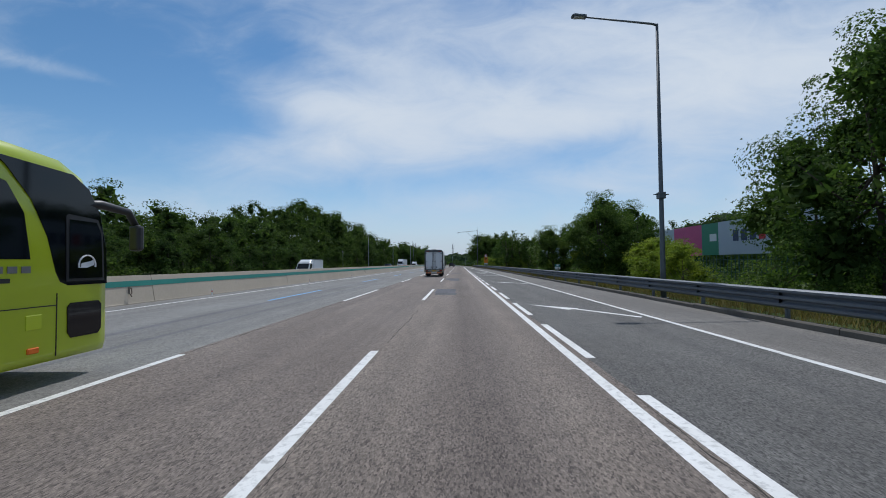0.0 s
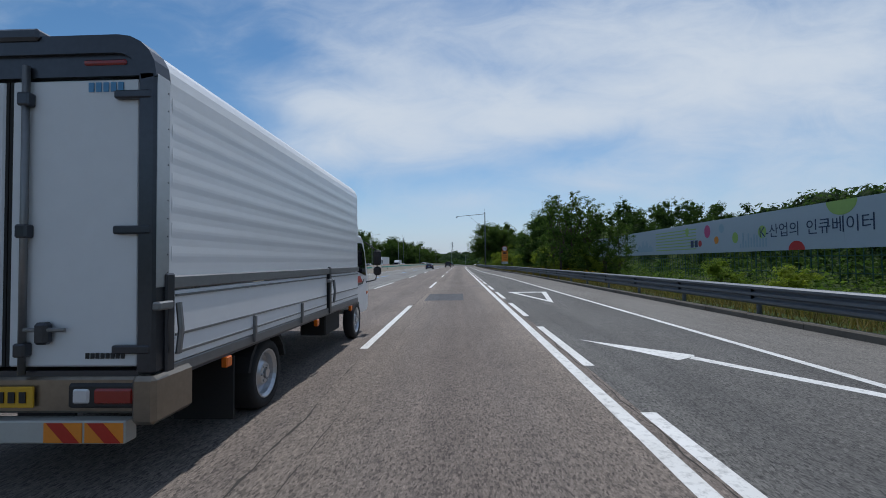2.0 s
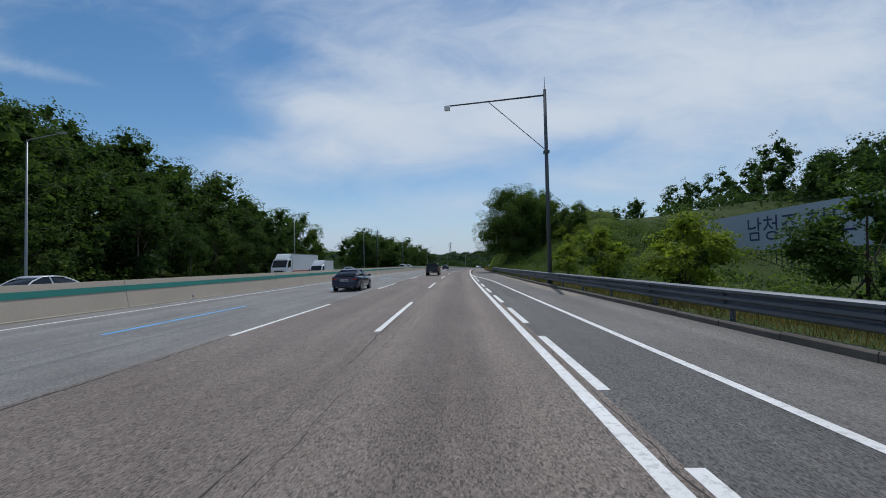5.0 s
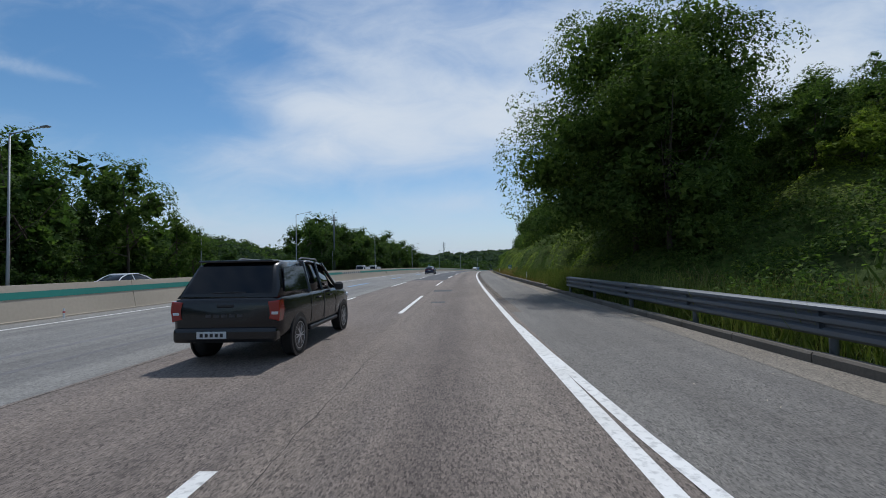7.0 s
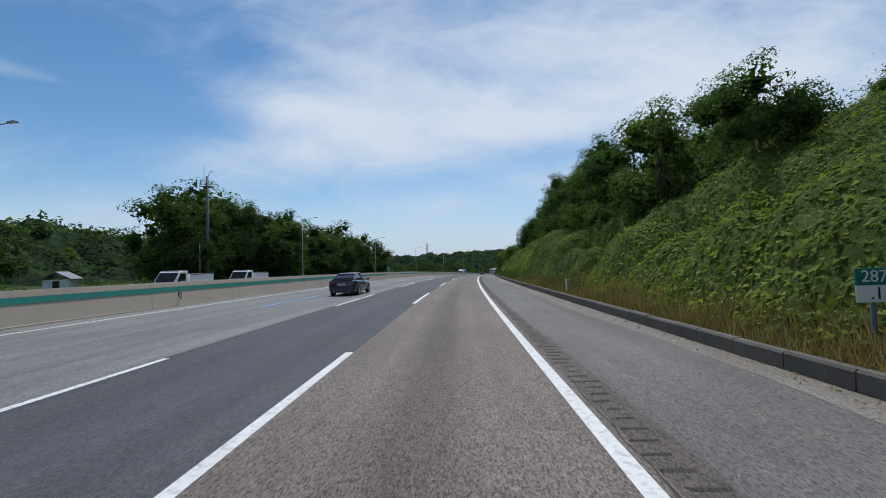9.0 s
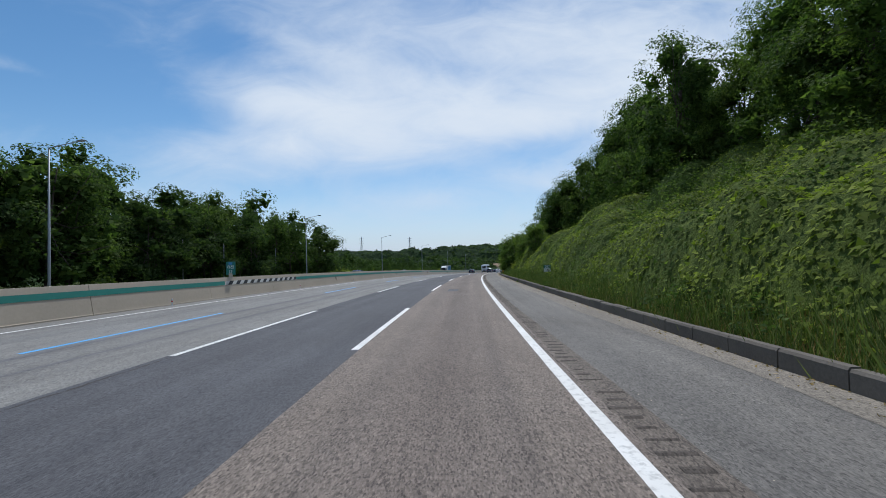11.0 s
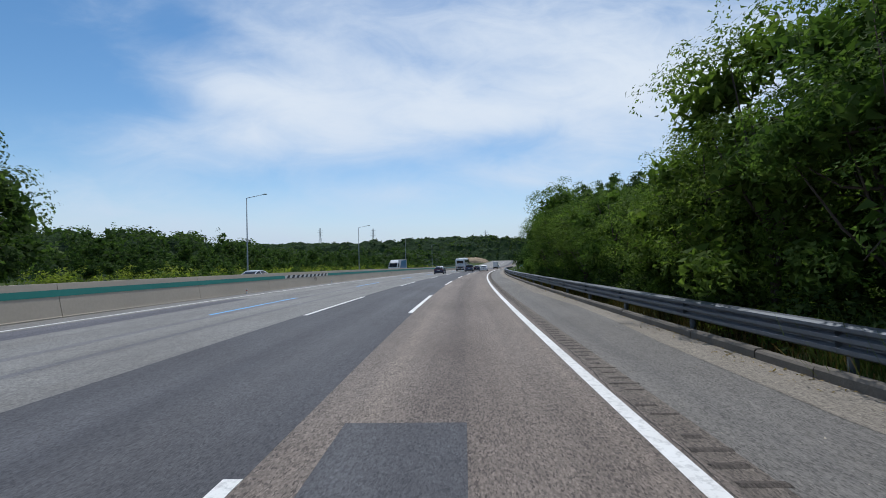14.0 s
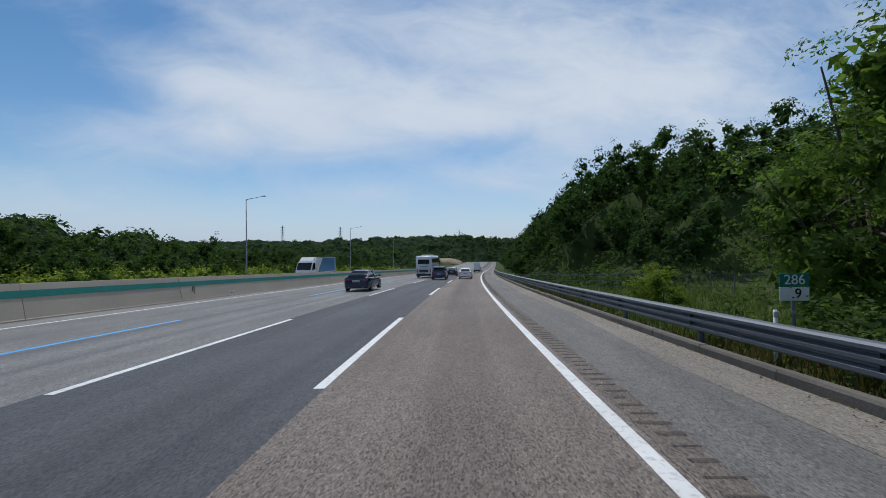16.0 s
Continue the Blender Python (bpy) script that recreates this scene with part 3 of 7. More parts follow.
while s < 640:
    o = new("segment", extrude_along("segment", np.linspace(s, s + 7.975, 5), PROFILE, M_CONCRETE, side=BARRIER_U + float(np.clip(seg.normal(0, 0.003), -0.006, 0.006))))
    o.parent = barrier
    s += 8.0
STRIPED = ((125, 135), (237, 245.5), (317.6, 328.5), (398.8, 408.6))


def band(s0, s1, z0, z1, material, name="teal_band", slant=0.0, label=""):
    """Paint on the barrier's road face, 4 mm proud."""
    def x(z):
        return 0.32 - (z - 0.07) * 0.21 / 1.18 + 0.015
    n = max(2, int((s1 - s0) / 4) + 1)
    ss = np.linspace(s0, s1, n)
    v = np.concatenate([many(ss + slant, BARRIER_U + x(z0), z0), many(ss - slant, BARRIER_U + x(z1), z1)])
    f = [(i, i + 1, n + i + 1, n + i) for i in range(n - 1)]
    o = new(name, mesh_from(name, v, f, material))
    o.parent = barrier
    if label:
        tagged(o, label)


edges = [-100.0] + [v for ab in STRIPED for v in ab] + [640.0]
for a, b in zip(edges[::2], edges[1::2]):
    band(a, b, 0.78, 1.02, M_TEAL)
M_STRIPE_W = plain("white_stripe_paint", (0.6, 0.6, 0.57), 0.6, vary=0.15)
M_STRIPE_B = plain("black_stripe_paint", (0.02, 0.022, 0.025), 0.6, vary=0.15)
for a, b in STRIPED:
    n = int((b - a) / 0.45)
    for k in range(n):
        band(a + k * (b - a) / n, a + (k + 1) * (b - a) / n, 0.78, 1.02, M_STRIPE_B if k % 2 else M_STRIPE_W, "hazard_stripe", -0.16)

WAVES = [(0.0, 0.0), (0.085, 0.09), (0.085, 0.22), (0.0, 0.31), (0.0, 0.39), (0.085, 0.47), (0.085, 0.60), (0.0, 0.68), (0.0, 0.73), (0.085, 0.82), (0.085, 0.93), (0.02, 1.0), (-0.13, 1.0)]


def beam_profile(low, high):
    """Section of a three-wave beam with a turned-in top, between two heights."""
    front = [(-a, low + b * (high - low)) for a, b in WAVES]
    return front + [(a + 0.014, b - 0.012) for a, b in reversed(front)]


def rail_u(s):
    return kerb_u(s) + 0.24


def guard_rail(s0, s1, low, high, label):
    rail = thing("guard_rail", label, "guard rail", "guard rails along the shoulder")
    s = np.arange(s0, s1 + 0.1, 4.0)
    for a in s[:-1]:
        o = new("beam", extrude_along("beam", np.linspace(a, a + 4.03, 3), beam_profile(low, high), M_STEEL, side=lambda v: rail_u(v) - 0.004 * ((a / 4) % 2)))
        o.parent = rail
    data = None
    for v in s:
        post = part("post", tube([(0, 0, -0.5), (0, 0, high - 0.03)], 0.065, 10), M_POST, rail, smooth=True) if data is None else new("post", data)
        data, post.parent = post.data, rail
        post.matrix_world = stand(float(v), rail_u(float(v)) + 0.12)
        post.matrix_world = stand(float(v), rail_u(float(v)) + 0.12)
    return rail


guard_rail(-60, 211, 0.42, 0.93, "weathered galvanised steel guard rail on round posts")
guard_rail(367, 620, 0.36, 0.76, "weathered galvanised steel guard rail on round posts")
kerb = tagged(new("kerb"), "grey concrete kerb of short stained blocks", "kerb", "", "structure")
kr = np.random.default_rng(8)
a = -100.0
while a < 640:
    ln = 1.2 if 200 < a < 372 else 2.0
    hgt = 0.17 if a < 212 or a > 366 else 0.29
    top = 0.16
    dz = float(kr.normal(0, 0.008))
    prof = [(0.0, -0.1), (0.0, hgt - 0.04 + dz), (0.03, hgt + dz), (top, hgt + dz), (top, -0.1)]
    o = new("kerb_block", extrude_along("kerb_block", [a + 0.012, a + ln - 0.012], prof, M_KERB, side=lambda s: kerb_u(s) + float(kr.normal(0, 0.002))))
    o.parent = kerb
    a += ln

# ---------------------------------------------------------------- plants
def leaf_mesh(name, centres, normals, sizes, material, rng, slim=0.55):
    """Leaves as small pointed blades, one loose island each."""
    n = len(centres)
    nor = normals / np.maximum(np.linalg.norm(normals, axis=1, keepdims=True), 1e-6)
    ref = rng.normal(size=(n, 3))
    a = np.cross(nor, ref)
    a /= np.maximum(np.linalg.norm(a, axis=1, keepdims=True), 1e-6)
    b = np.cross(nor, a)
    L, W = sizes[:, None], sizes[:, None] * slim
    v = np.stack([centres - a * L * 0.5 - b * W * 0.4, centres + a * L * 0.5 - b * W * 0.3, centres + b * W * 0.7 + a * L * rng.uniform(-0.3, 0.3, (n, 1))], axis=1).reshape(-1, 3)
    me = bpy.data.meshes.new(name)
    me.vertices.add(3 * n)
    me.vertices.foreach_set("co", v.astype(np.float32).ravel())
    me.loops.add(3 * n)
    me.loops.foreach_set("vertex_index", np.arange(3 * n, dtype=np.int32))
    me.polygons.add(n)
    me.polygons.foreach_set("loop_start", np.arange(0, 3 * n, 3, dtype=np.int32))
    me.materials.append(material)
    me.update(calc_edges=True)
    return me


def unit(v):
    return v / np.maximum(np.linalg.norm(v, axis=1, keepdims=True), 1e-6)


def crown_points(rng, count, radius, height, base, clumps, spread=0.33, lobes=9, airy=0.0):
    """Leaves on the outsides of rounded clumps, which sit on the lobes of an uneven crown; coarse leaves fill the shaded inside."""
    turn = rng.permutation(lobes) * 2.4 + rng.uniform(0, 0.8, lobes)
    high = np.linspace(-0.66, 0.62, lobes) + rng.uniform(-0.06, 0.06, lobes)
    far = np.sqrt(1 - high ** 2) * rng.uniform(0.35, 0.72, lobes)
    q = np.stack([np.cos(turn) * far, np.sin(turn) * far, high], axis=-1)
    q[-1] = (rng.normal(0, 0.1), rng.normal(0, 0.1), 0.68)
    up = (q[:, 2] + 1) / 2
    wide = np.clip(1.12 - 0.5 * up, 0.4, 1.2)
    size = np.array([radius, radius, height * 0.5])
    lobe = q * size * np.stack([wide, wide, np.ones(lobes)], axis=-1) + np.array([0, 0, base + height * 0.5])
    lr = rng.uniform(0.30, 0.46, lobes)
    reach = np.array([radius, radius, height * 0.42])
    own = rng.integers(0, lobes, clumps)
    d = unit(rng.normal(size=(clumps, 3)) + q[own] * 0.8 + np.array([0, 0, 0.3]))
    c = lobe[own] + d * lr[own][:, None] * reach * rng.uniform(0.62, 1.0, (clumps, 1))
    c[:, 2] = np.maximum(c[:, 2], base * 0.6)
    r = radius * spread * 0.55 * rng.uniform(0.55, 1.25, clumps)
    which = rng.integers(0, clumps, count)
    e = unit(rng.normal(size=(count, 3)) + d[which] * 0.55 + np.array([0, 0, 0.35]))
    shell = rng.uniform(0.72, 1.06, count)
    loose = rng.random(count) < 0.12 + airy
    shell[loose] = rng.uniform(0.3, 1.3, loose.sum())
    p = c[which] + e * (r[which] * shell)[:, None] * np.array([1.1, 1.1, 0.75])
    nor = e * 0.8 + d[which] * 0.3 + rng.normal(size=(count, 3)) * 0.42 + np.array([0, 0, 0.35])
    # shaded foliage inside the lobes
    inner = rng.random(count) < 0.26 - 0.15 * min(1.0, airy * 2)
    k = own[which[inner]]
    f = unit(rng.normal(size=(len(k), 3)))
    p[inner] = lobe[k] + f * (lr[k] * rng.uniform(0.0, 0.62, len(k)))[:, None] * reach
    p[:, 2] = np.maximum(p[:, 2], base * 0.4)
    return p, nor, c, inner


def tree(name, label, height, radius, seed, material, leaf=0.3, count=5000, clumps=34, trunk=0.0, stems=1, category="tree", spread=0.33, lobes=9, slim=0.75, dense=2.2, airy=0.0):
    """A tree with a tapered trunk, limbs that reach into the crown and a crown of single leaves in clumps."""
    rng = np.random.default_rng(seed)
    ob = thing(name, label, category)
    base = height * (0.22 if not trunk else trunk)
    crown_h = height - base
    p, nor, c, inner = crown_points(rng, count, radius, crown_h * 0.95, base, clumps, spread, lobes, airy)
    sizes = leaf * 0.84 * rng.uniform(0.6, 1.35, count)
    sizes[inner] = leaf * dense
    new_crown = new("crown", leaf_mesh("crown", p, nor, sizes, material, rng, slim))
    new_crown.parent = ob
    bm = bmesh.new()
    r0 = 0.010 * height + 0.035
    for k in range(stems):
        lean = rng.normal(size=2) * 0.25 * (0.3 if stems == 1 else 1.0)
        pts = [(lean[0] * z * z * 0.5 / height, lean[1] * z * z * 0.5 / height, z) for z in np.linspace(-0.4, height * 0.8, 7)]
        tube(pts, [r0 * (1 - 0.13 * i) / stems ** 0.5 for i in range(7)], 7, bm)
    for k in range(0, clumps, max(1, clumps // 14)):
        z0 = rng.uniform(0.2, 0.6) * height
        tip = c[k]
        mid = (tip * 0.5 + np.array([0, 0, z0]) * 0.5) + np.array([0, 0, -0.04 * height])
        tube([(0, 0, z0), tuple(mid), tuple(tip)], [r0 * 0.4, r0 * 0.25, r0 * 0.08], 5, bm)
    part("trunk", bm, M_BARK, ob, smooth=True)
    return ob


def woodland(name, members, label):
    """Many trees of a wood too dense to tell apart, joined into one mass: members are (tree, pose)."""
    verts = []
    for ob, m in members:
        me = [c for c in ob.children if c.name.startswith("crown")][0].data
        co = np.empty(len(me.vertices) * 3, dtype=np.float32)
        me.vertices.foreach_get("co", co)
        mat = np.array(m)
        verts.append(co.reshape(-1, 3) @ mat[:3, :3].T + mat[:3, 3])
        material = me.materials[0]
    v = np.concatenate(verts)
    n = len(v) // 3
    me = bpy.data.meshes.new(name)
    me.vertices.add(3 * n)
    me.vertices.foreach_set("co", v.astype(np.float32).ravel())
    me.loops.add(3 * n)
    me.loops.foreach_set("vertex_index", np.arange(3 * n, dtype=np.int32))
    me.polygons.add(n)
    me.polygons.foreach_set("loop_start", np.arange(0, 3 * n, 3, dtype=np.int32))
    me.materials.append(material)
    me.update(calc_edges=True)
    return stuff(name, me, label, "woods")


KINDS = [
    tree("tree", "broad dark green tree in full leaf on the roadside", 12.0, 4.8, 11, M_LEAF_DARK, 0.24, 6200, 120, 0.03, lobes=12, dense=2.7),
    tree("tree", "tall broad green tree in full leaf on the roadside", 14.0, 5.0, 12, M_LEAF, 0.25, 6600, 130, 0.03, lobes=15, dense=2.7),
    tree("tree", "rounded dense dark green tree on the roadside", 10.0, 5.0, 13, M_LEAF_DARK, 0.24, 5800, 110, 0.02, lobes=11, dense=2.7),
    tree("tree", "fresh green young tree on the roadside", 7.0, 4.0, 14, M_LEAF, 0.22, 4200, 70, 0.02, lobes=9, dense=3.0),
]
BACK = [
    tree("tree", "dark green woodland tree behind the front row", 12.0, 5.2, 31, M_LEAF_DARK, 0.34, 2200, 80, 0.02, lobes=12, dense=3.0),
    tree("tree", "green woodland tree behind the front row", 14.0, 5.0, 32, M_LEAF_DARK, 0.34, 2200, 80, 0.02, lobes=13, dense=3.0),
]
FAR = [
    tree("tree", "dark green tree of the hill woods", 12.0, 5.2, 35, M_LEAF_DARK, 0.52, 800, 46, 0.02, lobes=10, dense=2.2),
    tree("tree", "green tree of the hill woods", 14.0, 5.0, 36, M_LEAF_DARK, 0.52, 800, 46, 0.02, lobes=11, dense=2.2),
]
OVER = tree("tree", "light green roadside tree with branches over the guard rail", 9.0, 3.6, 28, M_LEAF_ROW, 0.16, 13000, 150, 0.24, 2, "tree", 0.28, 14, 0.42, 2.6, 0.15)
ROW = tree("tree", "leafy light green roadside tree with small leaves", 9.0, 3.6, 26, M_LEAF_ROW, 0.16, 15000, 170, 0.02, 2, "tree", 0.30, 14, 0.42, 2.6, 0.15)
BUSH = tree("tree", "low fresh green tree beyond the carriageway", 7.0, 4.0, 33, M_LEAF, 0.38, 1000, 40, 0.02, lobes=8, dense=2.4)
NEAR = [
    tree("tree", "dense leafy green tree behind the guard rail", 9.0, 4.0, 21, M_LEAF, 0.18, 9000, 130, 0.03, lobes=13, spread=0.32, dense=2.6),
    tree("tree", "tall shady tree with dark green leaves", 15.0, 5.2, 22, M_LEAF, 0.22, 12500, 180, 0.06, lobes=20, spread=0.34, dense=2.6, airy=0.1),
    tree("tree", "slender feathery green tree with thin open crown", 10.0, 2.5, 23, M_LEAF, 0.13, 7000, 130, 0.05, 3, "tree", 0.24, 16, airy=0.4),
    tree("tree", "bushy fresh green tree beside the road", 6.5, 3.4, 24, M_LEAF_FRESH, 0.17, 6500, 90, 0.0, lobes=10, spread=0.32, dense=2.6),
]
SHADE = tree("tree", "broad dense dark green tree with small leaves", 11.0, 4.3, 27, M_LEAF, 0.14, 34000, 230, 0.02, 1, "tree", 0.3, 22, 0.6, 2.8)
BIG = tree("tree", "very large spreading dark green tree that overhangs the shoulder", 16.6, 8.2, 41, M_LEAF, 0.19, 84000, 380, 0.03, 1, "tree", 0.25, 34, 0.6, 1.9, -0.08)
for i, ob in enumerate(KINDS + NEAR + BACK + FAR + [BUSH, ROW, OVER, SHADE, BIG]):
    ob.matrix_world = stand(-150 - 3 * i, -60 - 9 * i)
rnd = random.Random(5)


def spot(s, u, scale=1.0, sink=0.15, turn=None, tall=1.0):
    k = scale * rnd.uniform(0.92, 1.1)
    return pose(*at(s, u, float(land(s, u)) - sink), 0, 0, rnd.uniform(0, 360) if turn is None else turn) @ Matrix.Diagonal((k, k * rnd.uniform(0.93, 1.08), scale * tall, 1))


def plant(ob, s, u, scale=1.0, sink=0.15, turn=None, tall=1.0):
    return copy_thing(ob, spot(s, u, scale, sink, turn, tall))


# woods on the far side of the opposite carriageway: start, end, spacing, rows of (across, scale, back row or not)
mass = []
for s0, s1, gap, rows in ((-30, 60, 7.0, ((-42, 0.8, 0), (-49, 0.95, 1), (-57, 1.05, 1))),
                          (60, 110, 5.6, ((-41, 0.7, 0), (-47, 0.95, 1), (-56, 1.1, 1), (-66, 1.1, 1))),
                          (110, 126, 5.4, ((-41, 0.62, 0), (-47, 0.78, 1), (-55, 0.85, 1), (-63, 0.85, 1))),
                          (126, 152, 5.2, ((-41, 0.62, 0), (-46, 0.72, 1), (-52, 0.76, 1), (-60, 0.8, 1), (-67, 0.8, 1))),
                          (152, 172, 5.2, ((-41, 0.72, 0), (-45.5, 0.82, 1), (-51, 0.88, 1), (-58, 0.9, 1), (-67, 0.92, 1))),
                          (172, 222, 5.2, ((-40.5, 0.92, 0), (-45, 1.08, 1), (-51, 1.15, 1), (-58, 1.2, 1), (-67, 1.25, 1))),
                          (214, 236, 4.6, ((-41, 1.1, 0), (-46, 1.2, 1), (-52, 1.2, 1))),
                          (238, 252, 5.0, ((-42, 0.85, 0), (-50, 0.95, 1))),
                          (299, 350, 4.8, ((-42.5, 1.4, 0),)),
                          (306, 350, 4.8, ((-50, 1.3, 1),)), (317, 350, 4.8, ((-57, 1.3, 1),)),
                          (350, 404, 4.6, ((-41.5, 1.22, 0), (-49, 1.35, 1), (-56, 1.3, 1)))):
    for u, k, far in rows:
        s = s0 + rnd.uniform(0, gap)
        while s < s1:
            kk, uu = k * rnd.uniform(0.82, 1.18), u + rnd.uniform(-2, 2)
            if far:
                mass.append((rnd.choice(BACK), spot(s, uu, kk)))
            else:
                plant(KINDS[rnd.choice((0, 0, 1, 2, 2, 3) if s < 220 else (0, 1, 1, 2))], s, uu, kk)
            s += gap * rnd.uniform(0.75, 1.25)
for s in (304, 311, 318, 325):
    plant(KINDS[1], float(s), -46.5, 1.32)
woodland("woodland", mass, "dense dark green woods behind the roadside trees")
# low greenery beyond the opposite carriageway
low = []
for s0, s1, gap, u0, k in ((252, 293, 5.0, -62, 0.75), (428, 600, 6.0, -44, 0.5), (434, 640, 8.0, -54, 0.75), (-20, 130, 7.0, -39.5, 0.42)):
    s = s0
    while s < s1:
        low.append((BUSH, spot(s, u0 + rnd.uniform(-2.5, 2.5), k * rnd.uniform(0.75, 1.25), 0.4)))
        s += gap * rnd.uniform(0.75, 1.25)
woodland("low_woods", low, "low fresh green trees and bushes beyond the opposite carriageway")
# right side, single trees: kind, along, across, scale
for kind, s, u, k in ((0, 24, 19, 1.1), (3, 31, 14, 0.72), (3, 36, 15.5, 0.75), (3, 41, 18.5, 0.8), (3, 45, 21.5, 0.85), (3, 27, 13.5, 0.6), (0, 54, 14.0, 0.8), (3, 49, 14.2, 0.7), (3, 60, 12.5, 0.5),
                      (3, 72, 15, 0.42), (3, 80, 17, 0.45), (2, 95, 10.2, 0.9), (2, 97, 11.8, 1.0), (2, 99, 14.0, 1.0), (2, 101.5, 11.0, 1.0), (0, 112, 14.2, 0.78), (0, 116, 17.2, 0.85), (0, 108, 16.4, 0.7), (2, 101, 13.8, 0.9), (2, 98, 15.5, 0.85), (2, 100, 17.8, 0.8), (3, 98.5, 13.5, 0.62), (3, 100, 16.6, 0.6), (3, 96.5, 11.2, 0.5), (3, 103, 12.5, 0.6), (3, 109, 11.5, 0.65),
                      (0, 123, 13.5, 0.75), (3, 130, 11, 0.55), (3, 137, 10.5, 0.6), (0, 143, 13.0, 0.62), (3, 147, 9.5, 0.62), (0, 152, 12, 0.6), (3, 158, 9.8, 0.7), (0, 164, 12, 0.62), (3, 170, 10.5, 0.6),
                      (3, 180, 17, 0.35), (3, 187, 20, 0.4), (3, 191, 15, 0.32), (3, 196, 17, 0.4), (3, 201, 20, 0.42), (3, 204, 17.5, 0.55), (3, 208, 21, 0.6), (0, 211, 18, 0.5), (0, 214, 20.5, 0.55), (3, 212, 14.5, 0.5), (0, 218, 20, 0.6),
                      (1, 217, 13.5, 0.85), (1, 226, 14, 0.85), (1, 222, 18, 0.8), (0, 233, 17, 0.8)):
    plant(NEAR[kind], s, u, k)
plant(BIG, 209, 9.9, 1.0, 0.3, 210, 0.94)
plant(BIG, 212, 13.4, 0.78, 0.3, 160)
# added tree: fills the large tree's low crown and deepens its shadow on the shoulder
plant(SHADE, 204.5, 9.6, 0.92)
for s, u, k in ((206, 17.2, 0.62), (209, 19.4, 0.66), (205, 20.5, 0.55), (212, 22.5, 0.6)):
    plant(NEAR[0], s, u, k, 0.3)
for s, u, k in ((207.5, 18.4, 0.6), (203.5, 18.8, 0.5), (208, 22, 0.55)):
    plant(NEAR[2], s, u, k, 0.3)
for s, u, k in ((17, 16.0, 1.2), (12, 19, 1.1), (119, 12.3, 0.98), (49, 15.6, 1.04), (54, 21.5, 1.0), (59, 18.8, 1.0), (51.5, 10.9, 0.6)):
    plant(SHADE, s, u, k)
# trees on top of the cut slope and down it
for s, u, k in ((259, 13.6, 0.8), (263.5, 15.0, 0.85), (268, 13.4, 1.0), (274, 14.0, 1.05), (281, 13.6, 1.0), (288, 14.5, 1.05), (295, 14.0, 1.0)):
    plant(NEAR[0], s, u, k, 0.4)
for s in np.arange(239, 276, 1.9):
    plant(NEAR[rnd.choice((0, 3))], float(s) + rnd.uniform(-1, 1), rnd.uniform(18.5, 23), rnd.uniform(0.38, 0.52), 0.4)
for s in np.arange(272, 300, 3.3):
    plant(NEAR[rnd.choice((0, 0, 3))], float(s) + rnd.uniform(-2, 2), rnd.uniform(20.5, 24), rnd.uniform(0.66, 0.92), 0.6)
for s in np.arange(268, 300, 5.0):
    plant(NEAR[0], float(s) + rnd.uniform(-1, 1), rnd.uniform(17, 20), rnd.uniform(0.7, 0.85), 0.5)
for s in np.arange(252, 300, 9.0):
    plant(NEAR[3], float(s) + rnd.uniform(-2, 2), rnd.uniform(15, 19), rnd.uniform(0.4, 0.6))
for s in np.arange(298, 340, 2.7):
    kind = rnd.choice((0, 1, 0, 1, 2))
    plant(ROW if kind == 2 else NEAR[kind], float(s) + rnd.uniform(-1.5, 1.5), rnd.uniform(18.0, 22), rnd.uniform(0.8, 1.0) * (1.3 if kind == 2 else 1.0))
for s in np.arange(340, 374, 3.2):
    plant(NEAR[rnd.choice((0, 1, 1))], float(s) + rnd.uniform(-1.5, 1.5), rnd.uniform(17.5, 21), rnd.uniform(0.75, 0.92))
for s in np.arange(364, 382, 4.0):
    plant(NEAR[1], float(s) + rnd.uniform(-1.2, 1.2), rnd.uniform(14.5, 17), rnd.uniform(0.85, 1.0))
for s, u, k in ((358, 18, 0.9), (362, 16, 0.85), (366.5, 14.5, 0.9)):
    plant(NEAR[1], s, u, k)
for s in np.arange(347, 370, 3.2):
    plant(ROW, float(s) + rnd.uniform(-1, 1), rnd.uniform(8.6, 10.2), rnd.uniform(0.62, 0.8), 0.5)
for s in np.arange(370, 411, 3.0):
    plant(ROW if rnd.random() < 0.75 else NEAR[2], float(s) + rnd.uniform(-1.2, 1.2), rnd.uniform(6.9, 8.5), rnd.uniform(0.58, 0.75) if 376 < s < 396 else rnd.uniform(0.72, 0.98))
for s, u, k in ((372, 7.0, 0.75), (377.5, 6.9, 0.7), (384.5, 6.8, 0.62), (389, 6.6, 0.62), (394, 6.7, 0.66), (401, 6.6, 0.7)):
    plant(OVER, s, u, k, 0.3)
for s in np.arange(380, 410, 5.0):
    plant(NEAR[0], float(s) + rnd.uniform(-1.2, 1.2), rnd.uniform(13, 16), rnd.uniform(0.9, 1.1))
for s, u, k in ((427.5, 12.3, 1.25), (432.5, 16.5, 1.0), (429, 17.5, 1.15)):
    plant(ROW, s, u, k)
for s, u, k in ((411, 8.7, 0.85), (413.5, 8.4, 0.9), (408.5, 9.2, 0.85), (416.5, 9.2, 0.95), (419.5, 10.2, 0.9)):
    plant(NEAR[2], s, u, k)
plant(NEAR[3], 436, 9.5, 0.42)
plant(NEAR[3], 433.5, 9.0, 0.35)
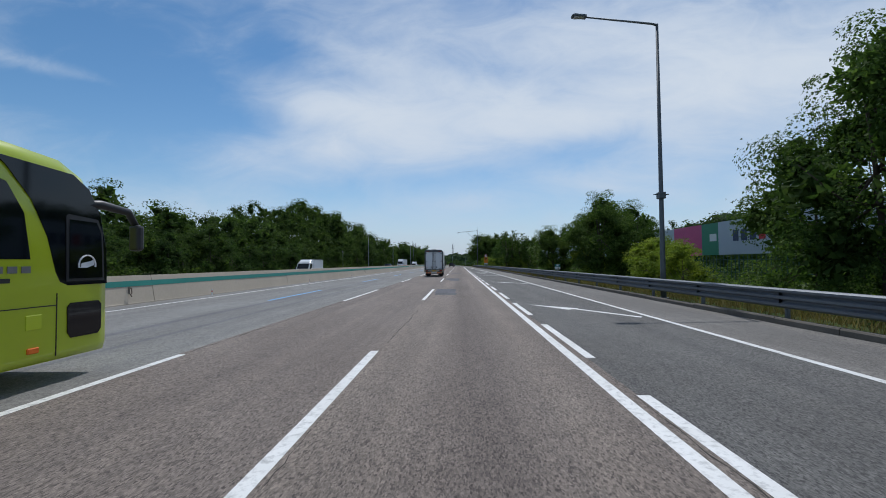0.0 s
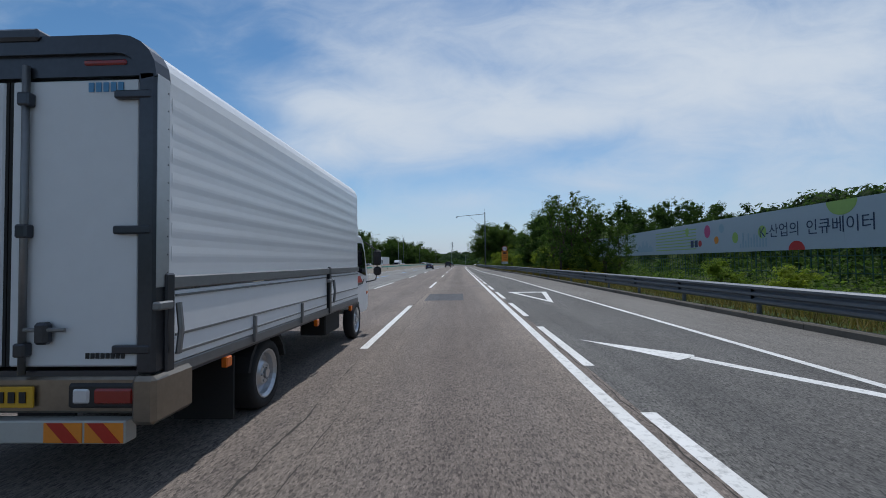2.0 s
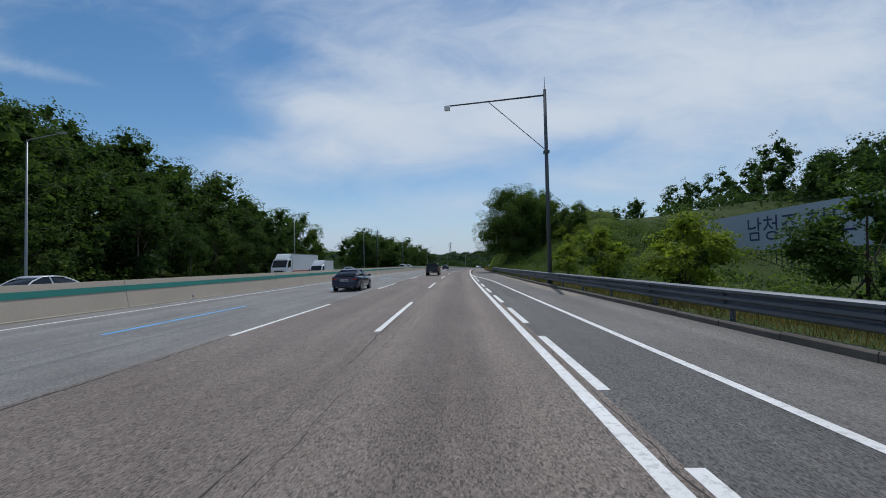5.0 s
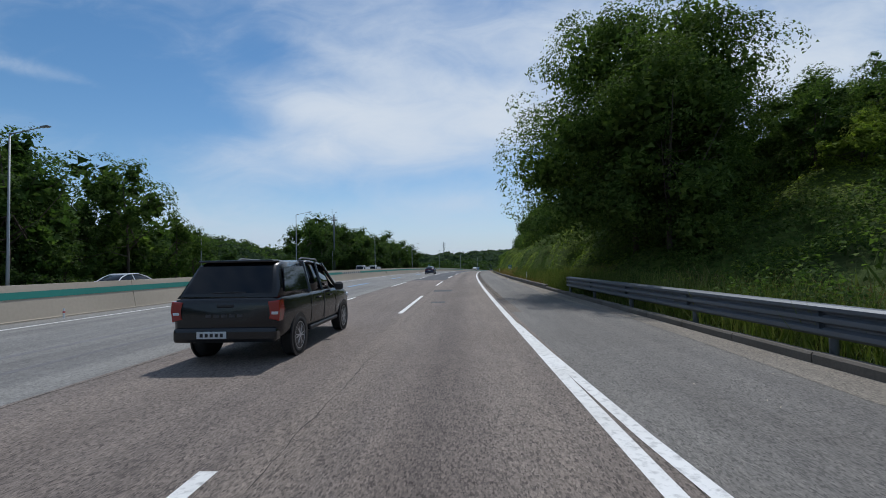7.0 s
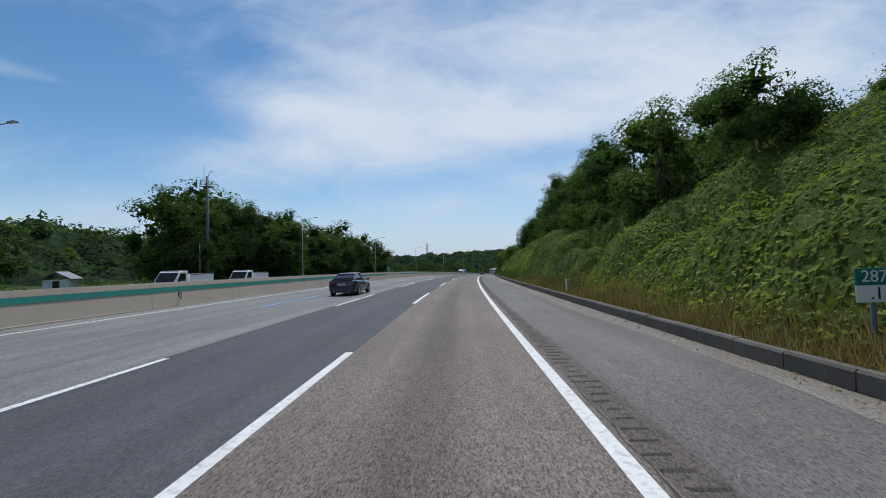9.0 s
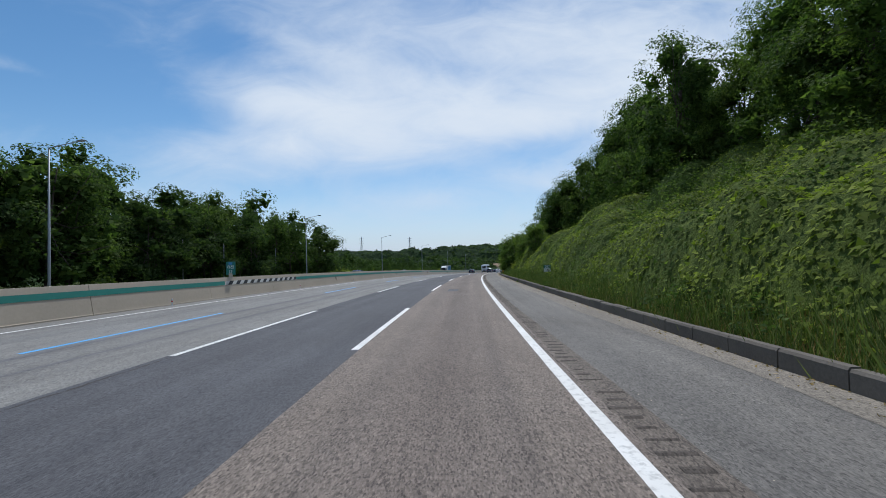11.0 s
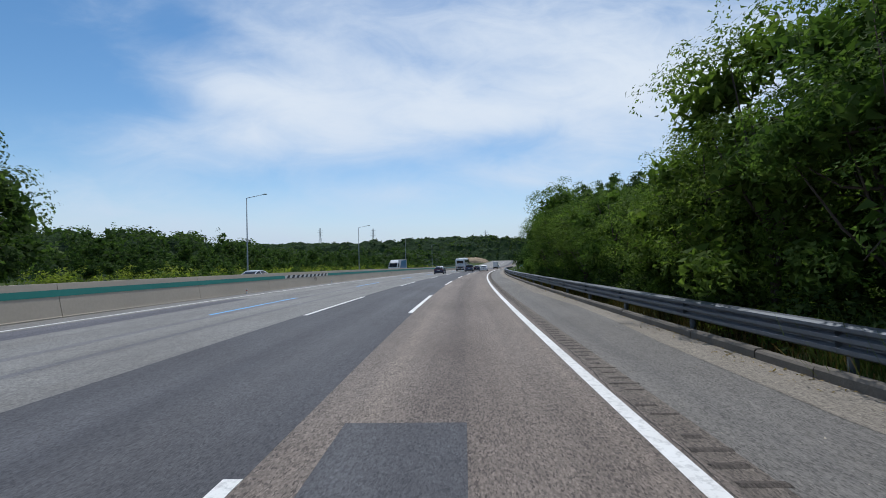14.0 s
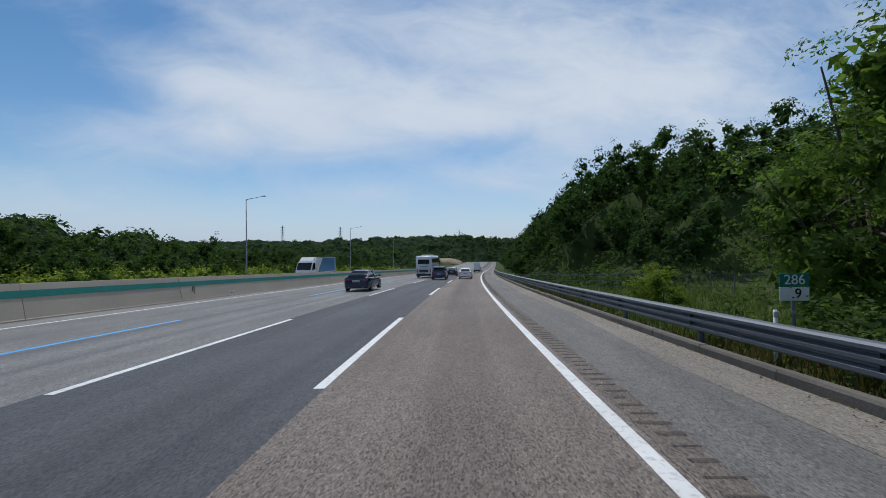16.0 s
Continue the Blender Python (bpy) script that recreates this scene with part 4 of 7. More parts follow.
# wooded hill beside the road ahead
mass = []
for s in np.arange(446, 720, 4.8):
    for u, k in ((25, 0.85), (32, 0.95), (40, 1.0), (49, 1.0), (60, 1.05), (71, 1.05), (83, 1.1), (96, 1.1)):
        if s < 468 and u < 52:
            continue
        mass.append((rnd.choice(FAR), spot(float(s) + rnd.uniform(-2, 2), u + rnd.uniform(-3, 3) - (11 if s > 500 else 0), k * (1.0 if s > 500 else 0.9) * rnd.uniform(0.8, 1.15))))
woodland("hill_woods", mass, "dense dark green woods on the hill beside the motorway")
for s, u, k in ((338, 19.5, 0.95), (341.5, 20.5, 1.0), (345.5, 19.0, 0.9)):
    copy_thing(NEAR[1], pose(*at(s, u, float(land(s, u)) - 0.4), 0, 0, 47 * s) @ Matrix.Diagonal((k, k, k, 1)))


mass = [(rnd.choice(FAR), spot(rnd.uniform(236, 300), rnd.uniform(-98, -62), rnd.uniform(0.5, 0.8))) for _ in range(80)]
mass += [(rnd.choice(FAR), spot(rnd.uniform(425, 660), -rnd.uniform(60, 120), rnd.uniform(0.55, 0.85))) for _ in range(190)]
woodland("ridge_woods", mass, "dense dark green woods below the ridge")
mass = [(rnd.choice(FAR), spot(rnd.uniform(20, 262), rnd.uniform(54, 96), rnd.uniform(0.65, 0.95))) for _ in range(190)]
mass += [(rnd.choice(FAR), spot(rnd.uniform(246, 300), rnd.uniform(27, 50), rnd.uniform(0.4, 0.6))) for _ in range(40)]
woodland("fence_woods", mass, "dense dark green woods behind the roadside hoarding")


def far_woods(name, s0, s1, u0, u1, height, seed, label, edge_w=50.0, step=4.0, clumps=1500, leaf=1.5):
    """A distant wooded ridge: a rolling canopy of rounded crowns."""
    rng = np.random.default_rng(seed)
    ns, nu = int((s1 - s0) / step), int(abs(u1 - u0) / step)
    s, u = np.meshgrid(np.linspace(s0, s1, ns), np.linspace(u0, u1, nu), indexing="ij")
    lo, hi = min(u0, u1), max(u0, u1)
    edge = np.minimum.reduce([smooth(s0, s0 + edge_w, s), 1 - smooth(s1 - edge_w, s1, s), smooth(lo, lo + edge_w, u), 1 - smooth(hi - edge_w, hi, u)])
    roll = 0.74 + 0.14 * np.sin(s * 0.011 + seed) + 0.1 * np.sin(u * 0.017 + seed * 2) + 0.08 * np.sin(s * 0.031 + u * 0.02)
    z = height * edge ** 0.6 * roll
    crowns = np.zeros_like(z)
    for k in range(int(ns * nu / 5)):
        i, j, r = rng.integers(0, ns), rng.integers(0, nu), rng.uniform(0.9, 1.9) * step
        c = int(r // step) + 1
        a, b = slice(max(0, i - c), i + c + 1), slice(max(0, j - c), j + c + 1)
        d = 1 - ((s[a, b] - s[i, j]) ** 2 + (u[a, b] - u[i, j]) ** 2) / (r * r)
        crowns[a, b] = np.maximum(crowns[a, b], np.sqrt(np.maximum(d, 0)) * r * rng.uniform(0.55, 0.95))
    z = z + crowns * np.minimum(1, edge * 4) + rng.normal(0, 0.1 * step, z.shape)
    v = many(s, u, z - 1.5).reshape(-1, 3)
    faces = [(i * nu + j, i * nu + j + 1, (i + 1) * nu + j + 1, (i + 1) * nu + j) for i in range(ns - 1) for j in range(nu - 1)]
    stuff(name, mesh_from(name, v, faces, M_WOODS), label, "woods")
    # leaf clumps over the canopy
    n = int(clumps * 1.7)
    i = rng.integers(1, ns - 1, n)
    near = 1 / (np.abs(u[0, 1:-1]) - np.abs(u[0, 1:-1]).min() + 45)
    j = rng.choice(np.arange(1, nu - 1), n, p=near / near.sum())
    keep = edge[i, j] > 0.03
    i, j = i[keep], j[keep]
    per = 15
    c = many(s[i, j], u[i, j], z[i, j] - 2.2)
    d = rng.normal(size=(len(i) * per, 3))
    d /= np.linalg.norm(d, axis=1, keepdims=True)
    d[:, 2] = np.abs(d[:, 2])
    k = np.repeat(np.arange(len(i)), per)
    rad = rng.uniform(2.2, 4.2, len(i))
    p = c[k] + d * rad[k][:, None] * rng.uniform(0.6, 1.0, (len(k), 1))
    return stuff(name + "_leaves", leaf_mesh(name + "_leaves", p, d + rng.normal(size=d.shape) * 0.5 + np.array([0, 0, 0.5]), leaf * rng.uniform(0.6, 1.4, len(k)), M_LEAF_DARK, rng, 0.8), label, "woods")


far_woods("far_woods", 640, 1100, -420, -50, 11, 1, "dark green wooded ridge in the distance", 50, 5.0, 2200, 1.7)
far_woods("far_woods", 980, 1500, -600, 420, 32, 2, "dark green wooded ridge in the distance", 50, 6.0, 2600, 2.2)
far_woods("far_woods", 470, 800, 58, 300, 30, 3, "dark green wooded hill beside the motorway", 45, 4.0, 2600, 1.4)
far_woods("far_woods", 240, 640, -420, -95, 17, 4, "dark green wooded ridge beyond the fields", 40, 4.0, 2800, 1.3)
far_woods("far_woods", 60, 430, 80, 330, 17, 6, "dark green wooded hill behind the hoarding", 40, 4.0, 2600, 1.2)


def thicket(name, s, u, radius, height, per, leaf, material, seed, label, category="shrub", up=0.55, slim=0.7):
    """Low growth as one mass: mounds of single leaves on the ground at (s, u)."""
    rng = np.random.default_rng(seed)
    n = len(s)
    z = land(s, u)
    c = many(s, u, z)
    which = np.repeat(np.arange(n), per)
    d = rng.normal(size=(n * per, 3))
    d /= np.linalg.norm(d, axis=1, keepdims=True)
    d[:, 2] = np.abs(d[:, 2])
    rr = np.where(rng.random(n * per) < 0.8, rng.uniform(0.82, 1.04, n * per), rng.uniform(0.4, 1.2, n * per))
    size = np.stack([radius[which] * rr, radius[which] * rr, height[which] * rr], axis=-1)
    p = c[which] + d * size
    nor = d * 0.8 + rng.normal(size=d.shape) * 0.55 + np.array([0, 0, up])
    return stuff(name, leaf_mesh(name, p, nor, leaf * rng.uniform(0.6, 1.4, n * per), material, rng, slim), label, category)


def grass(name, s, u, height, seed, label, material, width=0.013):
    """Grass and weeds as standing, leaning blades."""
    rng = np.random.default_rng(seed)
    n = len(s)
    base = many(s, u, land(s, u) - 0.03)
    h = height * rng.uniform(0.45, 1.25, n)
    lean = rng.normal(0, 0.28, (n, 2)) * h[:, None]
    a = rng.uniform(0, math.tau, n)
    side = np.stack([np.cos(a), np.sin(a), np.zeros(n)], axis=-1) * (width * rng.uniform(0.6, 1.5, n))[:, None]
    tip = base + np.stack([lean[:, 0], lean[:, 1], h], axis=-1)
    v = np.stack([base - side, base + side, tip], axis=1).reshape(-1, 3)
    me = bpy.data.meshes.new(name)
    me.vertices.add(3 * n)
    me.vertices.foreach_set("co", v.astype(np.float32).ravel())
    me.loops.add(3 * n)
    me.loops.foreach_set("vertex_index", np.arange(3 * n, dtype=np.int32))
    me.polygons.add(n)
    me.polygons.foreach_set("loop_start", np.arange(0, 3 * n, 3, dtype=np.int32))
    me.materials.append(material)
    me.update(calc_edges=True)
    return stuff(name, me, label, "grass")


# the pattern trees themselves stand nowhere
for ob in KINDS + NEAR + BACK + FAR + [BUSH, ROW, OVER, SHADE, BIG]:
    for o in list(ob.children_recursive):
        bpy.data.objects.remove(o)
    bpy.data.objects.remove(ob)
rg = np.random.default_rng(77)


def spread(n, s0, s1, u0, u1, kerbed=True):
    s = rg.uniform(s0, s1, n)
    u = rg.uniform(u0, u1, n)
    return s, (u + np.interp(s, KERB_S, KERB_V) if kerbed else u)


# brambles and young growth over the cut slope
def mounds(name, n, s0, s1, u0, u1, wide, tall, per, leaf, material, seed, label, category="shrub", kerbed=True):
    s, u = spread(n, s0, s1, u0, u1, kerbed)
    k = rg.uniform(0, 1, n) ** 1.6
    return thicket(name, s, u, wide[0] + (wide[1] - wide[0]) * k, (tall[0] + (tall[1] - tall[0]) * k) * rg.uniform(0.7, 1.25, n), per, leaf, material, seed, label, category)


def undergrowth(s0, s1, depth, domes, seed):
    """Brambles that cover the cut slope: one lumpy mat of mounds, clad in single leaves."""
    rng = np.random.default_rng(seed)
    step = 0.4
    ss = np.arange(s0, s1 + step, step)
    rr = np.arange(1.0, depth, step)
    S, R = np.meshgrid(ss, rr, indexing="ij")
    U = R + np.interp(S, KERB_S, KERB_V)
    H = np.full(S.shape, 0.05)
    D = np.zeros(S.shape, dtype=int)
    for k in range(domes):
        a, b = rng.uniform(s0, s1), rng.uniform(1.5, depth)
        r = 0.7 + 2.3 * rng.random() ** 1.8
        h = r * rng.uniform(0.55, 1.1)
        i0, i1 = np.searchsorted(ss, (a - r, a + r))
        j0, j1 = np.searchsorted(rr, (b - r, b + r))
        q = 1 - ((S[i0:i1, j0:j1] - a) ** 2 + (R[i0:i1, j0:j1] - b) ** 2) / (r * r)
        z = h * np.sqrt(np.maximum(q, 0))
        win = z > H[i0:i1, j0:j1]
        H[i0:i1, j0:j1][win] = z[win]
        D[i0:i1, j0:j1][win] = k
    ends = smooth(s0, s0 + 12, S) * (1 - smooth(s1 - 12, s1, S))
    H = (H + rng.normal(0, 0.05, S.shape)) * smooth(1.0, 3.2, R) * ends - 0.06 + 0.06 * ends
    P = many(S, U, land(S, U) + H)
    n = len(rr)
    faces = [(i * n + j, i * n + j + 1, (i + 1) * n + j + 1, (i + 1) * n + j) for i in range(len(ss) - 1) for j in range(n - 1)]
    stuff("bramble_mat", mesh_from("bramble_mat", P.reshape(-1, 3), faces, M_MAT, smooth=False), "lumpy mat of dark green brambles on the cut slope", "shrub")
    e1, e2 = np.gradient(P, axis=0), np.gradient(P, axis=1)
    N = np.cross(e2, e1)
    N = N * np.sign(N[..., 2:3])
    N /= np.linalg.norm(N, axis=2, keepdims=True)
    for share, (count, material, label) in enumerate(((230000, M_LEAF_FRESH, "dense bright green brambles over the cut slope"), (190000, M_LEAF, "darker green brambles over the cut slope"))):
        i = rng.integers(0, len(ss) - 1, count)
        j = (rng.random(count) ** 1.25 * (n - 1)).astype(int)
        keep = ((D[i, j] * 7) % 10 < 7) == (share == 0)
        i, j = i[keep], j[keep]
        m = len(i)
        fi, fj = rng.random(m)[:, None], rng.random(m)[:, None]
        p = (P[i, j] * (1 - fi) + P[i + 1, j] * fi) * (1 - fj) + (P[i, j + 1] * (1 - fi) + P[i + 1, j + 1] * fi) * fj
        nor = N[i, j]
        p = p + nor * (np.abs(rng.normal(0.03, 0.07, m)) * np.where(rng.random(m) < 0.05, 4, 1))[:, None]
        stuff("bramble_leaves", leaf_mesh("bramble_leaves", p, nor + rng.normal(size=(m, 3)) * 0.45 + np.array([0, 0, 0.35]), 0.15 * rng.uniform(0.5, 1.4, m), material, rng, 0.75), label, "shrub")


undergrowth(198, 378, 22.0, 1150, 51)
# larger bushes that stand out of the brambles, and growth along the crest
mounds("slope_bush", 50, 232, 376, 3.4, 19, (1.0, 2.4), (1.0, 2.4), 420, 0.12, M_LEAF_FRESH, 71, "bright green bushes on the cut slope")
mounds("slope_bush", 60, 232, 376, 3.4, 19, (1.0, 2.3), (1.0, 2.6), 420, 0.12, M_LEAF, 72, "green bushes on the cut slope")
mounds("slope_bush", 110, 280, 376, 2.6, 17, (0.9, 2.2), (0.9, 2.1), 420, 0.15, M_LEAF_FRESH, 84, "yellow-green bushes on the cut slope")
mounds("slope_sapling", 70, 306, 372, 4.0, 15, (0.9, 1.9), (2.2, 4.2), 620, 0.13, M_LEAF, 78, "tall green saplings on the cut slope")
mounds("crest_shrubs", 330, 232, 382, 13, 24, (1.2, 2.6), (1.4, 3.4), 150, 0.22, M_LEAF, 73, "dark green shrubs under the trees on the crest")
mounds("slope_bush", 260, 186, 262, 9, 31, (0.9, 2.2), (0.7, 2.0), 220, 0.13, M_LEAF, 75, "green bushes on the rough bank", kerbed=False)
mounds("hill_shrubs", 400, 466, 575, 12, 64, (1.5, 3.2), (1.5, 3.6), 90, 0.45, M_LEAF_DARK, 76, "dark green undergrowth of the hill woods", kerbed=False)
# verge grass along the kerb
s, u = spread(60000, 215, 285, 0.12, 3.0)
grass("verge_grass", s, u, 0.5, 60, "tall dry brown summer grass along the kerb", M_GRASS, 0.016)
s, u = spread(26000, 285, 372, 0.12, 2.6)
grass("verge_grass", s, u, 0.40, 53, "tall dry summer grass along the kerb", M_GRASS)
s, u = spread(50000, 290, 372, 0.1, 3.0)
grass("verge_grass", s, u, 0.42, 54, "tall green grass along the kerb", M_GRASS_GREEN)
# darkened blades paint the shade in the gap below the beam
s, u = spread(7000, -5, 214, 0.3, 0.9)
grass("verge_grass", s, u, 0.2, 79, "short dry grass under the guard rail, its colour darkened for shade", M_GRASS_SHADE)
s, u = spread(30000, -5, 232, 0.9, 3.4)
grass("verge_grass", s, u, 0.5, 55, "rough grass behind the guard rail", M_GRASS)
# brown blades, toned down for the shade under the second rail
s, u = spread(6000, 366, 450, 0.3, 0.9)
grass("verge_grass", s, u, 0.22, 59, "dry brown grass under the guard rail, its colour darkened for shade", M_GRASS_SHADE)
s, u = spread(14000, 418, 470, 0.9, 4.0)
grass("verge_grass", s, u, 0.5, 56, "rough grass behind the guard rail", M_GRASS_GREEN)
s, u = spread(9000, 425, 480, 4, 24)
grass("field_grass", s, u, 0.6, 57, "green rough field grass beyond the rail", M_GRASS_GREEN, 0.06)
s, u = spread(7000, -5, 200, 3, 22)
grass("field_grass", s, u, 0.7, 58, "rough field grass beside the hoarding", M_GRASS_GREEN, 0.06)
s, u = spread(16000, 178, 234, 0.42, 2.0)
grass("verge_grass", s, u, 0.95, 80, "tall pale summer grass close behind the guard rail", M_GRASS_GREEN)
# same darkened grass, its shade painted in, close behind the second rail
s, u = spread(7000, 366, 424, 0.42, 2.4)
grass("verge_grass", s, u, 0.6, 81, "brown grass close behind the guard rail, its colour darkened for shade", M_GRASS_SHADE)
s, u = spread(16000, 285, 372, 0.2, 2.4)
grass("verge_grass", s, u, 0.85, 82, "tall pale green grass with seed heads along the kerb", M_GRASS_GREEN)
# shrubs behind the guard rails
s, u = spread(170, 364, 424, 0.95, 2.6)
thicket("shrub_belt", s, u, rg.uniform(0.4, 0.8, 170), rg.uniform(0.7, 1.4, 170), 170, 0.11, M_LEAF_DARK, 83, "dark green shrubs close behind the guard rail")
s, u = spread(260, 20, 200, 16, 33.5, False)
thicket("shrub_belt", s, u, rg.uniform(0.8, 2.2, 260), rg.uniform(0.6, 2.2, 260), 90, 0.3, M_LEAF, 67, "green shrubs in front of the mesh fence")
s, u = spread(420, 10, 230, 36.5, 90, False)
thicket("shrub_belt", s, u, rg.uniform(1.5, 3.5, 420), rg.uniform(1.2, 3.4, 420), 60, 0.6, M_LEAF_DARK, 68, "dark green shrubs behind the mesh fence")
s, u = spread(420, 262, 372, 0.35, 3.2)
thicket("verge_weeds", s, u, rg.uniform(0.25, 0.6, 420), rg.uniform(0.25, 0.65, 420), 60, 0.11, M_LEAF, 69, "low green weeds among the verge grass", "weeds")
s, u = spread(330, 5, 200, 2.2, 14)
thicket("shrub_belt", s, u, rg.uniform(0.6, 1.5, 330), rg.uniform(0.5, 1.5, 330), 260, 0.11, M_LEAF, 61, "fresh green shrubs behind the guard rail")
s, u = spread(150, 182, 232, 1.5, 14)
thicket("shrub_belt", s, u, rg.uniform(0.5, 1.2, 150), rg.uniform(0.5, 1.2, 150), 260, 0.1, M_LEAF, 62, "fresh green shrubs under the large tree")
s, u = spread(130, 364, 425, 2.2, 8)
thicket("shrub_belt", s, u, rg.uniform(0.5, 1.3, 130), rg.uniform(0.6, 1.6, 130), 260, 0.1, M_LEAF, 63, "dark green shrubs behind the guard rail")
s, u = spread(300, -20, 440, -41.5, -38.2, False)
thicket("shrub_belt", s, u, rg.uniform(0.8, 2.0, 300), rg.uniform(0.8, 2.4, 300), 80, 0.34, M_LEAF, 64, "green shrubs under the roadside trees")
s, u = spread(420, 425, 640, -75, -39, False)
thicket("shrub_belt", s, u, rg.uniform(1.0, 2.6, 420), rg.uniform(1.0, 3.2, 420), 70, 0.42, M_LEAF_FRESH, 65, "low green shrubs in the open field")
s, u = spread(220, 84, 112, 1.4, 3.6)
thicket("yellow_flowers", s, u, rg.uniform(0.2, 0.45, 220), rg.uniform(0.75, 1.1, 220), 26, 0.07, M_FLOWER, 66, "yellow roadside flowers behind the guard rail", "flowers", 0.8, 0.9)

s, u = spread(130, 358, 422, 2.6, 6.5)
thicket("shrub_belt", s, u, rg.uniform(0.8, 1.5, 130), rg.uniform(1.2, 2.4, 130), 200, 0.15, M_LEAF, 77, "green undergrowth below the roadside trees")
# ---------------------------------------------------------------- vehicle materials
M_BLACK = plain("black_rubber", (0.018, 0.018, 0.019), 0.85, vary=0.2, scale=8)
M_PLASTIC = plain("black_plastic", (0.022, 0.022, 0.024), 0.45, vary=0.15, scale=5)
M_GLASS = plain("tinted_glass", (0.003, 0.004, 0.006), 0.05, vary=0.05, scale=2, coat=0.0)
M_ALLOY = plain("alloy_wheel", (0.55, 0.56, 0.58), 0.3, 0.8, vary=0.08)
M_CHROME = plain("chrome", (0.6, 0.6, 0.6), 0.18, 1.0, vary=0.06)
M_TAIL = plain("red_tail_lamp", (0.26, 0.012, 0.008), 0.15, vary=0.15, coat=0.6)
M_AMBER = plain("amber_lamp", (0.75, 0.16, 0.01), 0.2, vary=0.1, coat=0.4)
M_CLEAR = plain("clear_lamp", (0.62, 0.64, 0.66), 0.12, 0.2, vary=0.1, coat=0.5)
M_PLATE = plain("white_plate", (0.62, 0.65, 0.67), 0.4)
M_PLATE_Y = plain("yellow_plate", (0.62, 0.36, 0.02), 0.45)
M_INK = plain("dark_ink", (0.012, 0.013, 0.016), 0.5)
M_WHITE_BODY = plain("white_lorry_paint", (0.80, 0.81, 0.82), 0.34, vary=0.06, scale=1.0, coat=0.15)
M_DOOR = plain("white_lorry_door", (0.66, 0.68, 0.70), 0.42, vary=0.08, scale=1.2)
M_ALU = plain("aluminium_trim", (0.24, 0.245, 0.25), 0.42, 0.7, vary=0.2, scale=3)
M_DARK_STEEL = plain("dark_steel", (0.075, 0.08, 0.092), 0.3, 0.75, vary=0.25, scale=4)
M_TRIM = plain("bright_trim", (0.42, 0.43, 0.44), 0.35, 0.7, vary=0.15, scale=3)
# brown of the reflected road is put into the metal's own colour
M_BUMPER = plain("road_reflecting_steel_plate", (0.30, 0.26, 0.21), 0.3, 0.8, vary=0.3, scale=3)
M_CHASSIS = plain("chassis_black", (0.02, 0.02, 0.02), 0.8, vary=0.3, scale=4)
M_RED = plain("red_reflector", (0.48, 0.035, 0.02), 0.4)
M_ORANGE = plain("orange_reflector", (0.80, 0.27, 0.03), 0.4)
M_GREYTAPE = plain("grey_reflector", (0.45, 0.45, 0.42), 0.4)
M_LIME = plain("lime_coach_paint", (0.43, 0.53, 0.012), 0.28, vary=0.05, scale=0.8, coat=0.6)
M_PICKUP = plain("black_car_paint", (0.007, 0.0085, 0.0105), 0.26, 0.1, vary=0.08, scale=1.0, coat=0.3)
M_NAVY = plain("navy_car_paint", (0.010, 0.019, 0.058), 0.22, 0.1, vary=0.08, scale=1.0, coat=0.5)
M_BLUECAR = plain("blue_car_paint", (0.03, 0.055, 0.12), 0.28, 0.2, vary=0.08, coat=0.8)
M_WHITECAR = plain("white_car_paint", (0.74, 0.76, 0.78), 0.28, vary=0.04, coat=0.7)
M_COACH = plain("white_coach_paint", (0.66, 0.69, 0.72), 0.35, vary=0.08, coat=0.4)
M_COACH_BLUE = plain("blue_coach_paint", (0.05, 0.22, 0.42), 0.35, coat=0.4)


# ---------------------------------------------------------------- vehicle parts; every vehicle has its tail at y = 0 and drives towards +y
def loft(rings, bm=None):
    bm = bm or bmesh.new()
    rows = [[bm.verts.new(p) for p in r] for r in rings]
    n = len(rows[0])
    for a, b in zip(rows, rows[1:]):
        for k in range(n):
            bm.faces.new((a[k], a[(k + 1) % n], b[(k + 1) % n], b[k]))
    bm.faces.new(rows[0])
    bm.faces.new(rows[-1])
    return bm


def disc(x, y, z, r, width, sides=24, bm=None):
    return tube([(x - width / 2, y, z), (x + width / 2, y, z)], r, sides, bm)


